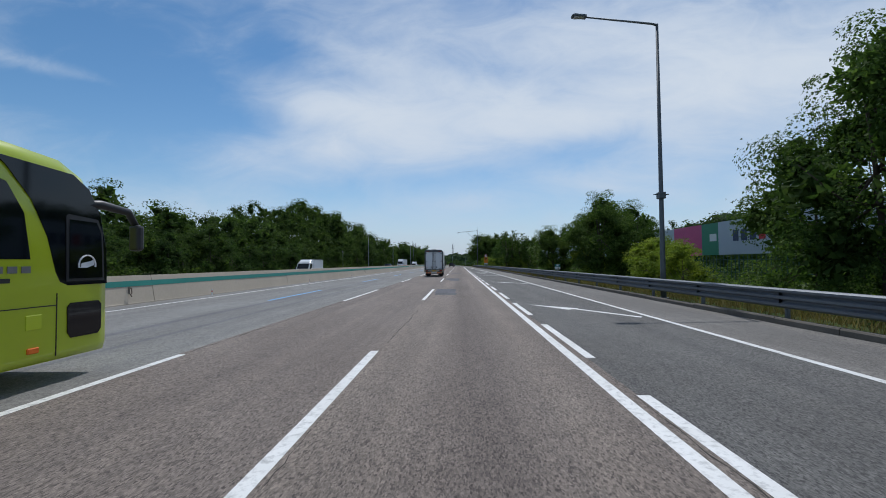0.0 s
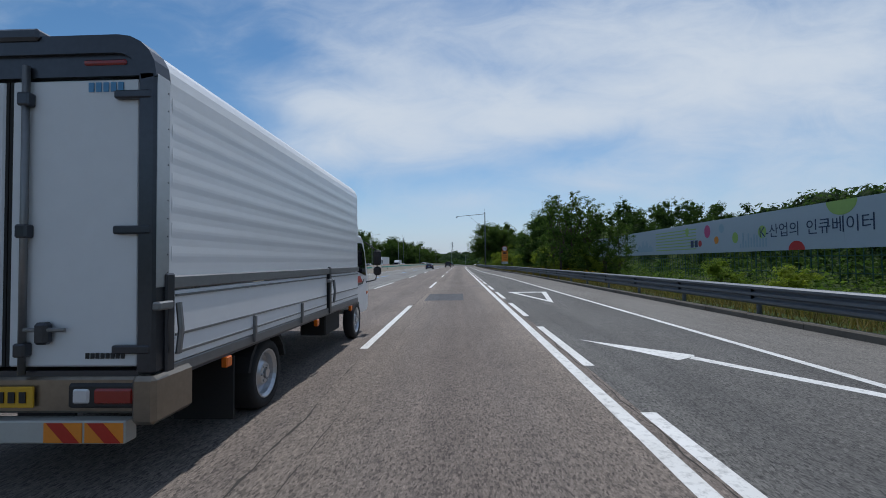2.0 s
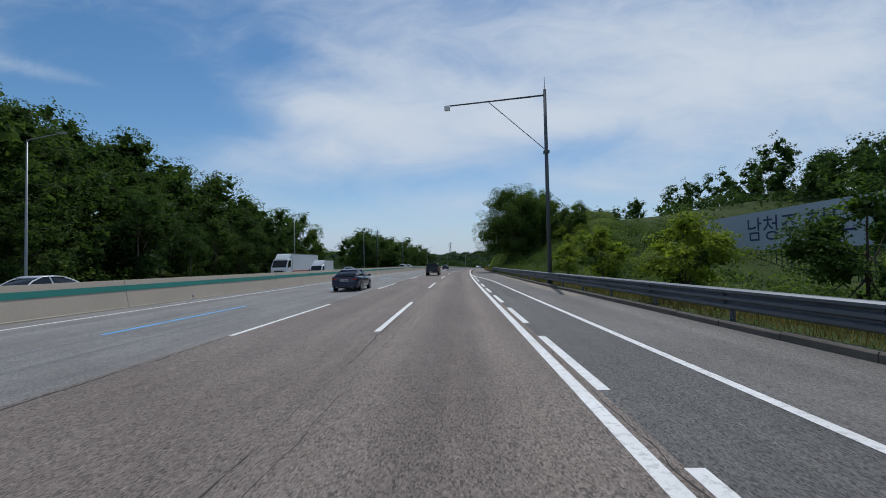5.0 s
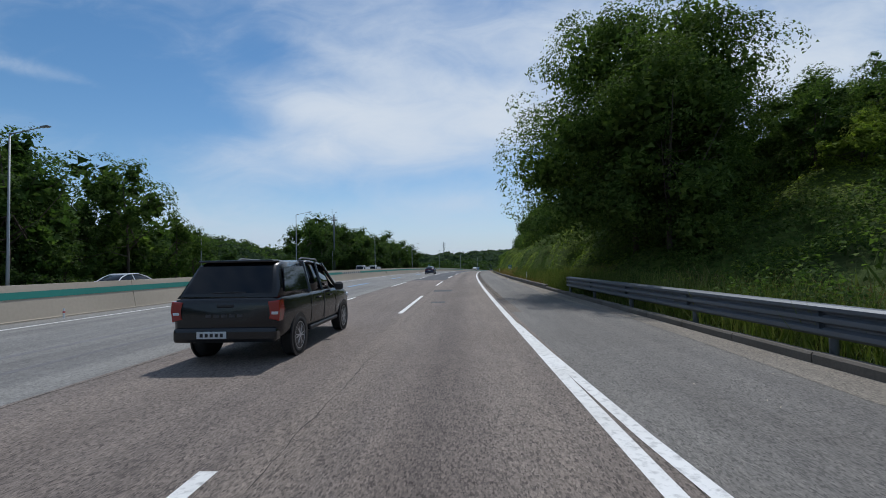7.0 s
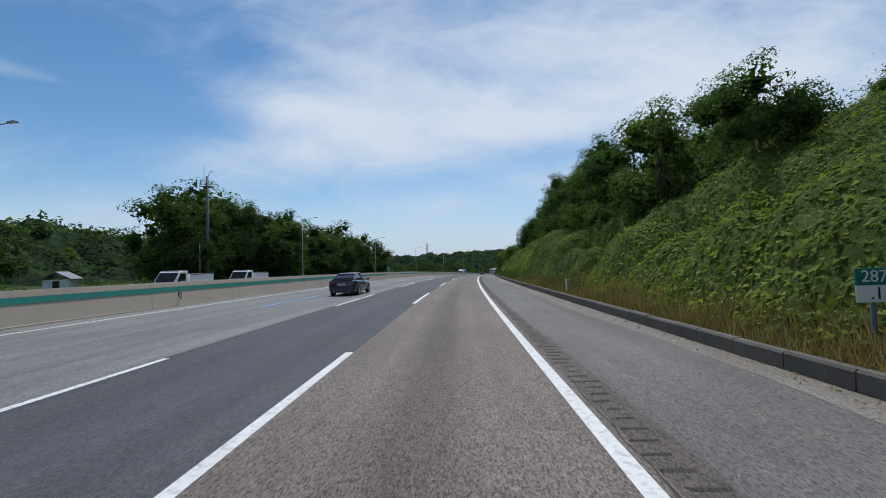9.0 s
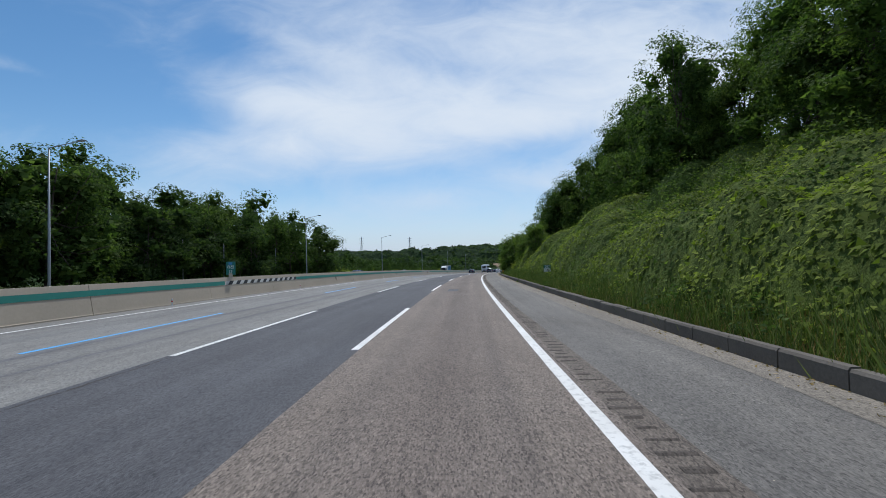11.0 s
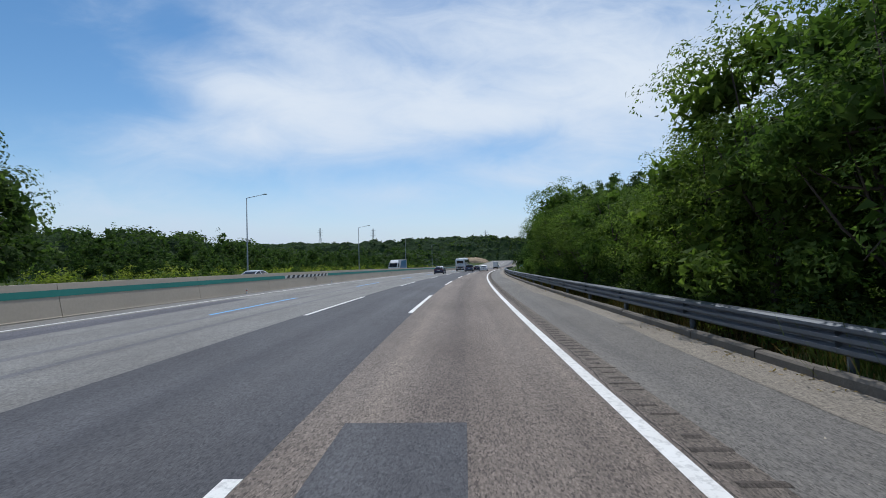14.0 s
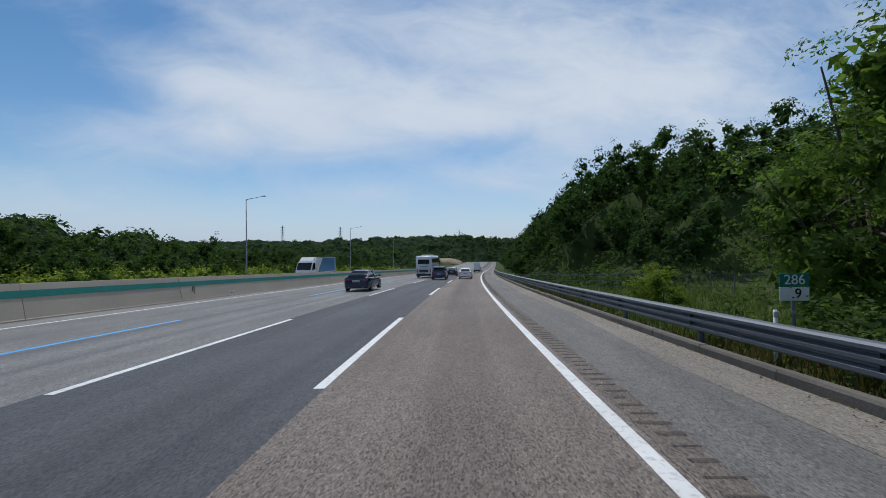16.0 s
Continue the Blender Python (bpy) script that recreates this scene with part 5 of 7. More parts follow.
def wheel(parent, side, x, y, r, width, spokes=6, rim=M_ALLOY):
    """A road wheel: tyre with rounded shoulders, rim with spokes and a hub. x: outer face."""
    xi = x - side * width
    prof = [(xi, r * 0.6), (xi, r * 0.92), (xi + side * width * 0.12, r), (x - side * width * 0.12, r), (x, r * 0.93), (x, r * 0.71), (x - side * 0.05, r * 0.66)]
    bm = bmesh.new()
    rings = []
    for px, pr in prof:
        rings.append([bm.verts.new((px, y + pr * math.cos(k * math.tau / 28), r + pr * math.sin(k * math.tau / 28))) for k in range(28)])
    for a, b in zip(rings, rings[1:]):
        for k in range(28):
            bm.faces.new((a[k], a[(k + 1) % 28], b[(k + 1) % 28], b[k]))
    bm.faces.new(rings[0])
    w = new("wheel")
    w.parent = parent
    part("tyre", bm, M_BLACK, w, smooth=True)
    # dished back, outer lip, then spokes or a plain steel dish
    bm = disc(x - side * 0.11, y, r, r * 0.66, 0.02)
    lip = []
    for px, pr in ((x - side * 0.04, r * 0.64), (x - side * 0.004, r * 0.70), (x - side * 0.002, r * 0.665), (x - side * 0.035, r * 0.60), (x - side * 0.1, r * 0.58)) + (() if spokes else ((x - side * 0.12, r * 0.5), (x - side * 0.03, r * 0.3), (x - side * 0.02, r * 0.16))):
        lip.append([bm.verts.new((px, y + pr * math.cos(k * math.tau / 24), r + pr * math.sin(k * math.tau / 24))) for k in range(24)])
    for ra, rb in zip(lip, lip[1:]):
        for k in range(24):
            bm.faces.new((ra[k], ra[(k + 1) % 24], rb[(k + 1) % 24], rb[k]))
    for k in range(spokes):
        for off in (-0.13, 0.13):
            a = k * math.tau / spokes
            c, s_ = math.cos(a), math.sin(a)
            c2, s2 = math.cos(a + off * 1.3), math.sin(a + off * 1.3)
            tube([(x - side * 0.015, y + c * r * 0.1, r + s_ * r * 0.1), (x - side * 0.02, y + c2 * r * 0.62, r + s2 * r * 0.62)], [r * 0.06, r * 0.045], 5, bm)
    disc(x - side * 0.02, y, r, r * 0.13, 0.05, 14, bm)
    for k in range(0 if spokes else 6):
        disc(x - side * 0.03, y + math.cos(k * math.tau / 6) * r * 0.22, r + math.sin(k * math.tau / 6) * r * 0.22, r * 0.04, 0.04, 6, bm)
    part("rim", bm, rim, w)
    return w


def skin(stations, lean=0.94, shoulder=0.8):
    """Lower body of a car from stations (y, bottom, top, half width)."""
    rings = []
    for y, zb, zt, w in stations:
        m = zb + (zt - zb) * 0.55
        half = [(w * 0.84, zb), (w * 0.95, zb + (zt - zb) * 0.06), (w * 0.985, zb + (zt - zb) * 0.2), (w, m), (w * 0.992, zb + (zt - zb) * 0.72), (w * 0.975, zb + (zt - zb) * 0.86), (w * lean, zt - 0.025), (w * (lean + shoulder) / 2, zt - 0.008), (w * shoulder, zt)]
        rings.append([(x, y, z) for x, z in half] + [(-x, y, z) for x, z in reversed(half)])
    return loft(rings)


def cabin(stations):
    """Glasshouse from stations (y, base, top, half width at base, half width at top)."""
    rings = []
    for y, zb, zt, wb, wt in stations:
        k = min(0.07, (zt - zb) * 0.3)
        half = [(wb, zb), ((wb + wt) / 2 + 0.012, (zb + zt) / 2 - k * 0.3), (wt, zt - k), (wt * 0.96, zt - k * 0.45), (wt * 0.86, zt)]
        rings.append([(x, y, z) for x, z in half] + [(-x, y, z) for x, z in reversed(half)])
    return loft(rings)


def plate_bars(parent, x, y, z, w, h, material, face=-1):
    p = part("number_plate", box(x - w / 2, x + w / 2, y - 0.008, y + 0.008, z - h / 2, z + h / 2, 0.004), material, parent, "number plate with dark bars")
    for k in range(5):
        a = x - w * 0.38 + k * w * 0.17
        part("plate_bar", box(a, a + w * 0.1, y + face * 0.014 - 0.003, y + face * 0.014 + 0.003, z - h * 0.26, z + h * 0.26), M_INK, p)


def bars(parent, name, y, x0, x1, z, h, n, material, axis="y", at_x=0.0):
    """Unreadable lettering as plain bars."""
    bm = bmesh.new()
    step = (x1 - x0) / n
    for k in range(n):
        a, b = x0 + k * step, x0 + k * step + step * 0.7
        if axis == "y":
            box(a, b, y - 0.003, y + 0.003, z - h / 2, z + h / 2, 0, bm)
        else:
            box(at_x - 0.003, at_x + 0.003, a, b, z - h / 2, z + h / 2, 0, bm)
    return part(name, bm, material, parent)


def car(name, label, category, m, paint, L, W, H, kind="sedan", group="traffic on the carriageway"):
    """A passenger car seen mostly from behind."""
    ob = thing(name, label, category, group, m)
    w = W / 2
    if kind == "sedan":
        body = [(0.0, 0.40, 0.84, w * 0.76), (0.04, 0.28, 0.95, w * 0.87), (0.14, 0.23, 1.0, w * 0.94), (0.4, 0.20, 1.01, w * 0.985), (1.0, 0.18, 0.99, w), (2.2, 0.18, 0.95, w * 0.99), (3.3, 0.18, 0.92, w), (4.0, 0.2, 0.83, w * 0.97), (4.45, 0.24, 0.74, w * 0.9), (L - 0.06, 0.3, 0.63, w * 0.78), (L, 0.36, 0.56, w * 0.66)]
        glass = [(0.38, 0.98, 1.01, w * 0.80, w * 0.74), (0.8, 0.98, H - 0.25, w * 0.88, w * 0.68), (1.3, 0.97, H - 0.07, w * 0.93, w * 0.63), (1.85, 0.95, H, w * 0.94, w * 0.64), (2.5, 0.93, H - 0.02, w * 0.94, w * 0.64), (3.0, 0.92, H - 0.2, w * 0.93, w * 0.67), (3.55, 0.89, 0.93, w * 0.9, w * 0.78)]
        roof = [(1.16, H - 0.12, H - 0.085, w * 0.66, w * 0.6), (1.5, H - 0.06, H - 0.015, w * 0.68, w * 0.63), (1.9, H - 0.05, H + 0.015, w * 0.69, w * 0.64), (2.45, H - 0.065, H, w * 0.69, w * 0.64), (2.68, H - 0.1, H - 0.055, w * 0.68, w * 0.62)]
        wheels, r = (0.95, 3.72), 0.33
        lamp_z, lamp_h = 0.82, 0.13
    else:
        body = [(0.0, 0.45, 0.9, w * 0.82), (0.05, 0.32, 1.05, w * 0.93), (0.3, 0.26, 1.12, w * 0.99), (1.2, 0.24, 1.1, w), (2.4, 0.24, 1.06, w), (3.3, 0.24, 1.04, w), (4.1, 0.28, 0.96, w * 0.96), (L, 0.4, 0.7, w * 0.8)]
        glass = [(0.12, 1.05, 1.1, w * 0.88, w * 0.84), (0.5, 1.06, H - 0.06, w * 0.94, w * 0.74), (1.2, 1.06, H, w * 0.95, w * 0.75), (2.6, 1.04, H - 0.03, w * 0.95, w * 0.74), (3.4, 1.0, 1.05, w * 0.9, w * 0.8)]
        roof = [(0.3, H - 0.09, H - 0.04, w * 0.76, w * 0.72), (1.2, H - 0.05, H + 0.015, w * 0.79, w * 0.75), (2.7, H - 0.07, H - 0.01, w * 0.78, w * 0.74)]
        wheels, r = (0.95, 3.6), 0.36
        lamp_z, lamp_h = 0.95, 0.16
    b = part("body", skin(body), paint, ob, smooth=True)
    part("glass", cabin(glass), M_GLASS, ob, smooth=True)
    part("roof", cabin(roof), paint, ob, smooth=True)
    for sx in (1, -1):
        g = glass
        top, front = (3, 4) if kind == "sedan" else (2, 3)
        for ends, r_p in (([(sx * w * 0.8, g[0][0], g[0][2] - 0.02)] + [(sx * g[i][4], g[i][0], g[i][2] - 0.03) for i in range(1, top)], 0.045),
                          ([(sx * g[i][4], g[i][0], g[i][2] - 0.03) for i in range(front, len(g) - 1)] + [(sx * w * 0.84, g[-1][0], g[-1][2])], 0.035),
                          ([(sx * g[top][4], g[top][0] + 0.3, g[top][2] - 0.03), (sx * w * 0.95, g[top][0] + 0.3, g[top][1])], 0.035)):
            part("pillar", tube(ends, r_p, 6), paint, ob)
        part("tail_lamp", box(sx * w * 0.72 - 0.16, sx * w * 0.72 + 0.16, -0.005, 0.12, lamp_z - lamp_h / 2, lamp_z + lamp_h / 2, 0.03), M_TAIL, ob)
        part("head_lamp", box(sx * w * 0.68 - 0.16, sx * w * 0.68 + 0.16, L - 0.4, L - 0.14, 0.58, 0.7, 0.03), M_CLEAR, ob)
        part("wing_mirror", box(sx * (w + 0.09) - 0.1, sx * (w + 0.09) + 0.1, 3.05, 3.17, 0.93, 1.07, 0.04), paint, ob)
        for y in (2.1, 3.0):
            part("door_handle", box(sx * w * 0.99 - 0.02, sx * w * 0.99 + 0.02, y - 0.6, y - 0.42, 0.83, 0.86, 0.008), M_CHROME, ob)
        for y in wheels:
            part("wheel_arch", disc(sx * (w - 0.012), y, r + 0.02, r * 1.18, 0.03, 24), M_PLASTIC, ob)
            wheel(ob, sx, sx * (w + 0.012), y, r, 0.21, 7)
    part("bumper", box(-w * 0.82, w * 0.82, -0.03, 0.2, 0.3, 0.5, 0.05), M_PLASTIC if kind == "suv" else paint, ob)
    part("diffuser", box(-w * 0.66, w * 0.66, -0.045, 0.12, 0.25, 0.37, 0.03), M_PLASTIC, ob, "black rear diffuser")
    if kind == "sedan":
        part("lamp_strip", box(-w * 0.62, w * 0.62, -0.012, 0.08, lamp_z + 0.025, lamp_z + 0.06, 0.01), M_TAIL, ob)
        part("boot_lip", box(-w * 0.7, w * 0.7, 0.04, 0.3, 0.985, 1.015, 0.012), paint, ob)
    for sx in (1, -1):
        part("exhaust", tube([(sx * w * 0.55, -0.05, 0.3), (sx * w * 0.55, 0.1, 0.3)], 0.035, 10), M_CHROME, ob)
    plate_bars(ob, 0, -0.012 if kind == "sedan" else -0.02, 0.74 if kind == "sedan" else 0.72, 0.5, 0.13, M_PLATE)
    return ob


def pickup(m):
    """Black pickup with a hard canopy over its bed."""
    L, w = 5.1, 0.96
    ob = thing("pickup_truck", "black pickup truck with a hard canopy and alloy wheels", "pickup truck", "traffic on the carriageway", m)
    body = [(0.0, 0.62, 1.08, w * 0.88), (0.04, 0.46, 1.16, w * 0.965), (0.25, 0.42, 1.18, w * 0.99), (1.2, 0.42, 1.18, w), (2.4, 0.40, 1.17, w), (3.6, 0.40, 1.16, w), (4.3, 0.42, 1.1, w * 0.98), (4.8, 0.44, 1.0, w * 0.93), (L, 0.5, 0.85, w * 0.8)]
    part("body", skin(body, 0.965, 0.86), M_PICKUP, ob, smooth=True)
    canopy = [(0.06, 1.16, 1.2, w * 0.93, w * 0.9), (0.42, 1.16, 1.76, w * 0.95, w * 0.77), (0.7, 1.16, 1.82, w * 0.95, w * 0.78), (1.62, 1.16, 1.83, w * 0.95, w * 0.78)]
    part("canopy", cabin(canopy), M_PICKUP, ob, "black hard canopy", smooth=True)
    part("rear_window", loft([[(x, y - 0.012, z + 0.004) for x, y, z in ((w * 0.82, 0.10, 1.24), (-w * 0.82, 0.10, 1.24), (-w * 0.70, 0.395, 1.72), (w * 0.70, 0.395, 1.72))],
                              [(x, y + 0.02, z) for x, y, z in ((w * 0.82, 0.10, 1.24), (-w * 0.82, 0.10, 1.24), (-w * 0.70, 0.395, 1.72), (w * 0.70, 0.395, 1.72))]]), M_GLASS, ob)
    bars(ob, "window_lettering", 0.20, -0.5, 0.5, 1.40, 0.03, 16, M_GREYTAPE)
    glass = [(1.64, 1.16, 1.80, w * 0.94, w * 0.76), (2.2, 1.15, 1.81, w * 0.95, w * 0.77), (3.0, 1.15, 1.76, w * 0.95, w * 0.75), (3.75, 1.12, 1.17, w * 0.9, w * 0.82)]
    part("glass", cabin(glass), M_GLASS, ob, smooth=True)
    part("roof", cabin([(1.6, 1.76, 1.82, w * 0.79, w * 0.75), (2.2, 1.77, 1.84, w * 0.8, w * 0.77), (3.05, 1.70, 1.78, w * 0.79, w * 0.74)]), M_PICKUP, ob, smooth=True)
    part("spoiler", box(-w * 0.72, w * 0.72, 0.34, 0.66, 1.785, 1.83, 0.02, seg=2), M_PICKUP, ob)
    for sx in (1, -1):
        part("side_window", loft([[(sx * w * f, y, z) for f, y, z in ((0.94, 0.36, 1.24), (0.94, 1.56, 1.24), (0.825, 1.56, 1.70), (0.825, 0.56, 1.70))],
                                  [(sx * (w * f + 0.012), y, z) for f, y, z in ((0.94, 0.36, 1.24), (0.94, 1.56, 1.24), (0.825, 1.56, 1.70), (0.825, 0.56, 1.70))]]), M_GLASS, ob)
        part("roof_rail", tube([(sx * 0.66, 1.72, 1.84), (sx * 0.66, 1.85, 1.88), (sx * 0.65, 2.8, 1.86), (sx * 0.64, 2.95, 1.80)], 0.02, 6), M_ALU, ob)
        for ends, r_p in (([(sx * w * 0.77, 1.66, 1.8), (sx * w * 0.95, 1.64, 1.16)], 0.05), ([(sx * w * 0.77, 2.45, 1.79), (sx * w * 0.955, 2.45, 1.16)], 0.035),
                          ([(sx * w * 0.75, 3.0, 1.75), (sx * w * 0.9, 3.75, 1.16)], 0.04)):
            part("pillar", tube(ends, r_p, 6), M_PICKUP, ob)
        lamp = part("tail_lamp", prism([(sx * w * v, z) for v, z in ((0.80, 0.80), (0.985, 0.76), (1.005, 0.95), (0.995, 1.12), (0.78, 1.10), (0.84, 0.95))], -0.012, 0.2, "y", 0.02), M_TAIL, ob)
        part("reversing_lamp", box(sx * w * 0.91 - 0.055, sx * w * 0.91 + 0.06, -0.02, 0.02, 0.875, 0.925, 0.008), M_CLEAR, lamp)
        part("wing_mirror", box(sx * (w + 0.11) - 0.11, sx * (w + 0.11) + 0.11, 3.25, 3.38, 1.1, 1.3, 0.05), M_PLASTIC, ob)
        for y in (2.05, 2.9):
            part("door_handle", box(sx * w - 0.025, sx * w + 0.02, y, y + 0.2, 1.0, 1.035, 0.01), M_PICKUP, ob)
        for y in (1.65, 2.5, 3.45):
            part("door_gap", box(sx * w * 0.998 - 0.004, sx * w * 0.998 + 0.004, y, y + 0.014, 0.52, 1.14), M_INK, ob)
        part("sill_step", box(sx * w * 0.93 - 0.06, sx * w * 0.93 + 0.06, 1.6, 3.6, 0.38, 0.46, 0.02), M_PLASTIC, ob)
        for y in (0.95, 4.15):
            part("wheel_arch", disc(sx * (w - 0.012), y, 0.385, 0.425, 0.03, 28), M_PLASTIC, ob)
            wheel(ob, sx, sx * (w + 0.008), y, 0.375, 0.25, 6)
        part("head_lamp", box(sx * w * 0.75 - 0.17, sx * w * 0.75 + 0.17, L - 0.4, L - 0.12, 0.8, 0.96, 0.04), M_CLEAR, ob)
    part("bumper", box(-w * 0.95, w * 0.95, -0.07, 0.2, 0.40, 0.66, 0.07, seg=3), M_PICKUP, ob)
    part("tailgate_handle", box(-0.15, 0.15, -0.02, 0.04, 1.0, 1.06, 0.015), M_PLASTIC, ob)
    bars(ob, "tailgate_letters", -0.006, -0.35, 0.35, 0.86, 0.05, 5, M_DARK_STEEL)
    part("wiper", tube([(-0.35, 0.10, 1.245), (0.0, 0.09, 1.262), (0.32, 0.10, 1.255)], 0.014, 6), M_PLASTIC, ob)
    plate_bars(ob, -0.2, -0.082, 0.54, 0.52, 0.12, M_PLATE)
    return ob


def round_box(w, z0, z1, r, n=5):
    """Section of a box body with rounded upper edges: [(x, z)]."""
    pts = [(w, z0)]
    for k in range(n + 1):
        a = k / n * math.pi / 2
        pts.append((w - r + r * math.cos(a), z1 - r + r * math.sin(a)))
    return pts + [(-x, z) for x, z in reversed(pts)]


def box_lorry(m):
    """White wing-body lorry, seen from behind and from its right side."""
    ob = thing("box_lorry", "white box lorry with a rounded aluminium body and steel rear doors", "lorry", "traffic on the carriageway", m)
    w, z0, zs, z1, L = 1.14, 0.92, 1.58, 3.36, 6.35
    part("cargo_body", prism(round_box(w, zs, z1, 0.28), 0.14, L, "y"), M_WHITE_BODY, ob, smooth=False)
    part("floor_frame", box(-w, w, 0.05, L, z0 - 0.1, z0), M_DARK_STEEL, ob)
    # shallow horizontal swages of the wing panel
    for sx in (1, -1):
        for k in range(7):
            z = 1.70 + k * 0.19
            part("panel_swage", prism([(sx * w, z), (sx * (w + 0.0025), z + 0.05), (sx * (w + 0.0025), z + 0.075), (sx * w, z + 0.13)], 0.2, L - 0.08, "y"), M_WHITE_BODY, ob)
        part("belt_rail", box(sx * w - 0.02, sx * w + 0.03, 0.12, L, 1.50, 1.60, 0.01), M_ALU, ob)
        for y0, y1 in ((0.2, 4.08), (4.3, L - 0.04)):
            side = part("drop_side", box(sx * w - 0.03, sx * w + 0.012, y0, y1, z0 + 0.02, 1.49, 0.008), M_WHITE_BODY, ob, "white drop side")
            for z in (1.0, 1.14, 1.44):
                part("side_rib", box(sx * (w + 0.012), sx * (w + 0.022), y0 + 0.03, y1 - 0.03, z, z + 0.018), M_ALU, side)
        for y in (0.10, 4.19):
            latch = part("latch_post", box(sx * w - 0.02, sx * w + 0.035, y, y + 0.1, z0 - 0.08, 1.62, 0.012), M_DARK_STEEL, ob)
            part("latch_handle", tube([(sx * (w + 0.08), y + 0.07, 1.02), (sx * (w + 0.1), y + 0.07, 1.2), (sx * (w + 0.08), y + 0.07, 1.4)], 0.022, 6), M_ALU, latch)
            part("latch_bracket", box(sx * (w + 0.02), sx * (w + 0.08), y - 0.14, y + 0.02, 1.36, 1.42, 0.01), M_ALU, latch)
        for y in (1.5, 2.9):
            part("catch", box(sx * w, sx * w + 0.04, y, y + 0.05, z0 - 0.06, z0 + 0.22, 0.01), M_ALU, ob)
        part("sill", box(sx * w - 0.08, sx * w + 0.01, 0.1, L, z0 - 0.08, z0 + 0.015, 0.01), M_ALU, ob)
        for y in (1.0, 3.6, 5.7):
            part("side_lamp", box(sx * w - 0.03, sx * w + 0.03, y - 0.05, y + 0.05, z0 - 0.2, z0 - 0.1, 0.01), M_AMBER, ob)
        # corner post and rear frame, with a riveted bright trim
        trim = part("corner_trim", box(sx * w + (0.012 if sx > 0 else -0.018), sx * w + (0.018 if sx > 0 else -0.012), 0.012, 0.15, z0 + 0.6, z1 - 0.28, 0.002), M_TRIM, ob, "bright riveted corner trim")
        for k in range(11):
            part("rivet", box(sx * (w + 0.018) - 0.004, sx * (w + 0.018) + 0.004, 0.125, 0.137, z0 + 0.7 + k * 0.135, z0 + 0.712 + k * 0.135, 0.002), M_ALU, trim)
        part("corner_post", box(sx * (w - 0.13), sx * (w + 0.012), 0.0, 0.16, z0 - 0.02, z1 - 0.26, 0.02), M_DARK_STEEL, ob)
    bm = bmesh.new()
    outer, inner = round_box(w + 0.012, z1 - 0.3, z1 + 0.015, 0.29), round_box(w - 0.10, z1 - 0.3, z1 - 0.12, 0.2)
    rings = [[(x, y, z) for x, z in p] for p, y in ((outer, 0.0), (outer, 0.16), (inner, 0.16), (inner, 0.0))]
    rows = [[bm.verts.new(p) for p in r] for r in rings]
    n = len(rows[0])
    for a, b in zip(rows, rows[1:] + rows[:1]):
        for k in range(n - 1):
            bm.faces.new((a[k], a[k + 1], b[k + 1], b[k]))
    part("roof_frame", bm, M_DARK_STEEL, ob, "dark grey steel rear frame")
    part("roof_lamp_box", box(-0.28, 0.28, -0.03, 0.12, z1 - 0.02, z1 + 0.07, 0.02), M_DARK_STEEL, ob)
    part("header", box(-w + 0.12, w - 0.12, 0.03, 0.14, z1 - 0.28, z1 - 0.1), M_DARK_STEEL, ob)
    for sx in (1, -1):
        part("marker_lamp", box(sx * 0.75 - 0.16, sx * 0.75 + 0.16, 0.015, 0.05, z1 - 0.2, z1 - 0.16, 0.01), M_TAIL, ob)
        door = part("rear_door", box(min(sx * 0.03, sx * (w - 0.14)), max(sx * 0.03, sx * (w - 0.14)), 0.04, 0.1, z0 + 0.03, z1 - 0.30, 0.012), M_DOOR, ob, "white insulated rear door")
        x = sx * 0.17
        part("lock_rod", tube([(x, 0.005, z0 - 0.02), (x, 0.005, z1 - 0.2)], 0.024, 8), M_ALU, door, smooth=True)
        for z in (z0 + 0.16, z0 + 1.02, z1 - 0.45):
            part("rod_guide", box(x - 0.045, x + 0.045, -0.03, 0.045, z - 0.05, z + 0.05, 0.012), M_DARK_STEEL, door)
        part("door_lever", box(sx * 0.19 if sx > 0 else -0.5, 0.5 if sx > 0 else sx * 0.19, -0.02, 0.01, z0 + 0.29, z0 + 0.32, 0.008), M_ALU, door)
        part("lever_lock", box(sx * 0.33 - 0.05, sx * 0.33 + 0.05, -0.035, 0.04, z0 + 0.2, z0 + 0.36, 0.02), M_DARK_STEEL, door)
        for z in (z0 + 0.16, z0 + 1.02, z1 - 0.43):
            a, b = sorted((sx * (w - 0.30), sx * (w - 0.02)))
            part("hinge", box(a, b, -0.01, 0.045, z - 0.03, z + 0.03, 0.01), M_DARK_STEEL, door)
        part("weather_strip", box(min(sx * 0.005, sx * 0.028), max(sx * 0.005, sx * 0.028), 0.05, 0.09, z0 + 0.03, z1 - 0.30), M_BLACK, ob)
        part("light_unit", box(sx * 0.78 - 0.27, sx * 0.78 + 0.27, 0.0, 0.12, 0.66, 0.84, 0.02), M_PLASTIC, ob)
        part("tail_lamp", box(sx * 0.86 - 0.15, sx * 0.86 + 0.15, -0.015, 0.05, 0.69, 0.81, 0.02), M_TAIL, ob)
        part("reversing_lamp", box(sx * 0.62 - 0.07, sx * 0.62 + 0.07, -0.012, 0.05, 0.69, 0.81, 0.02), M_CLEAR, ob)
        part("mud_flap", box(sx * 0.8 - 0.3, sx * 0.8 + 0.3, 1.2, 1.22, 0.16, 0.78), M_BLACK, ob)
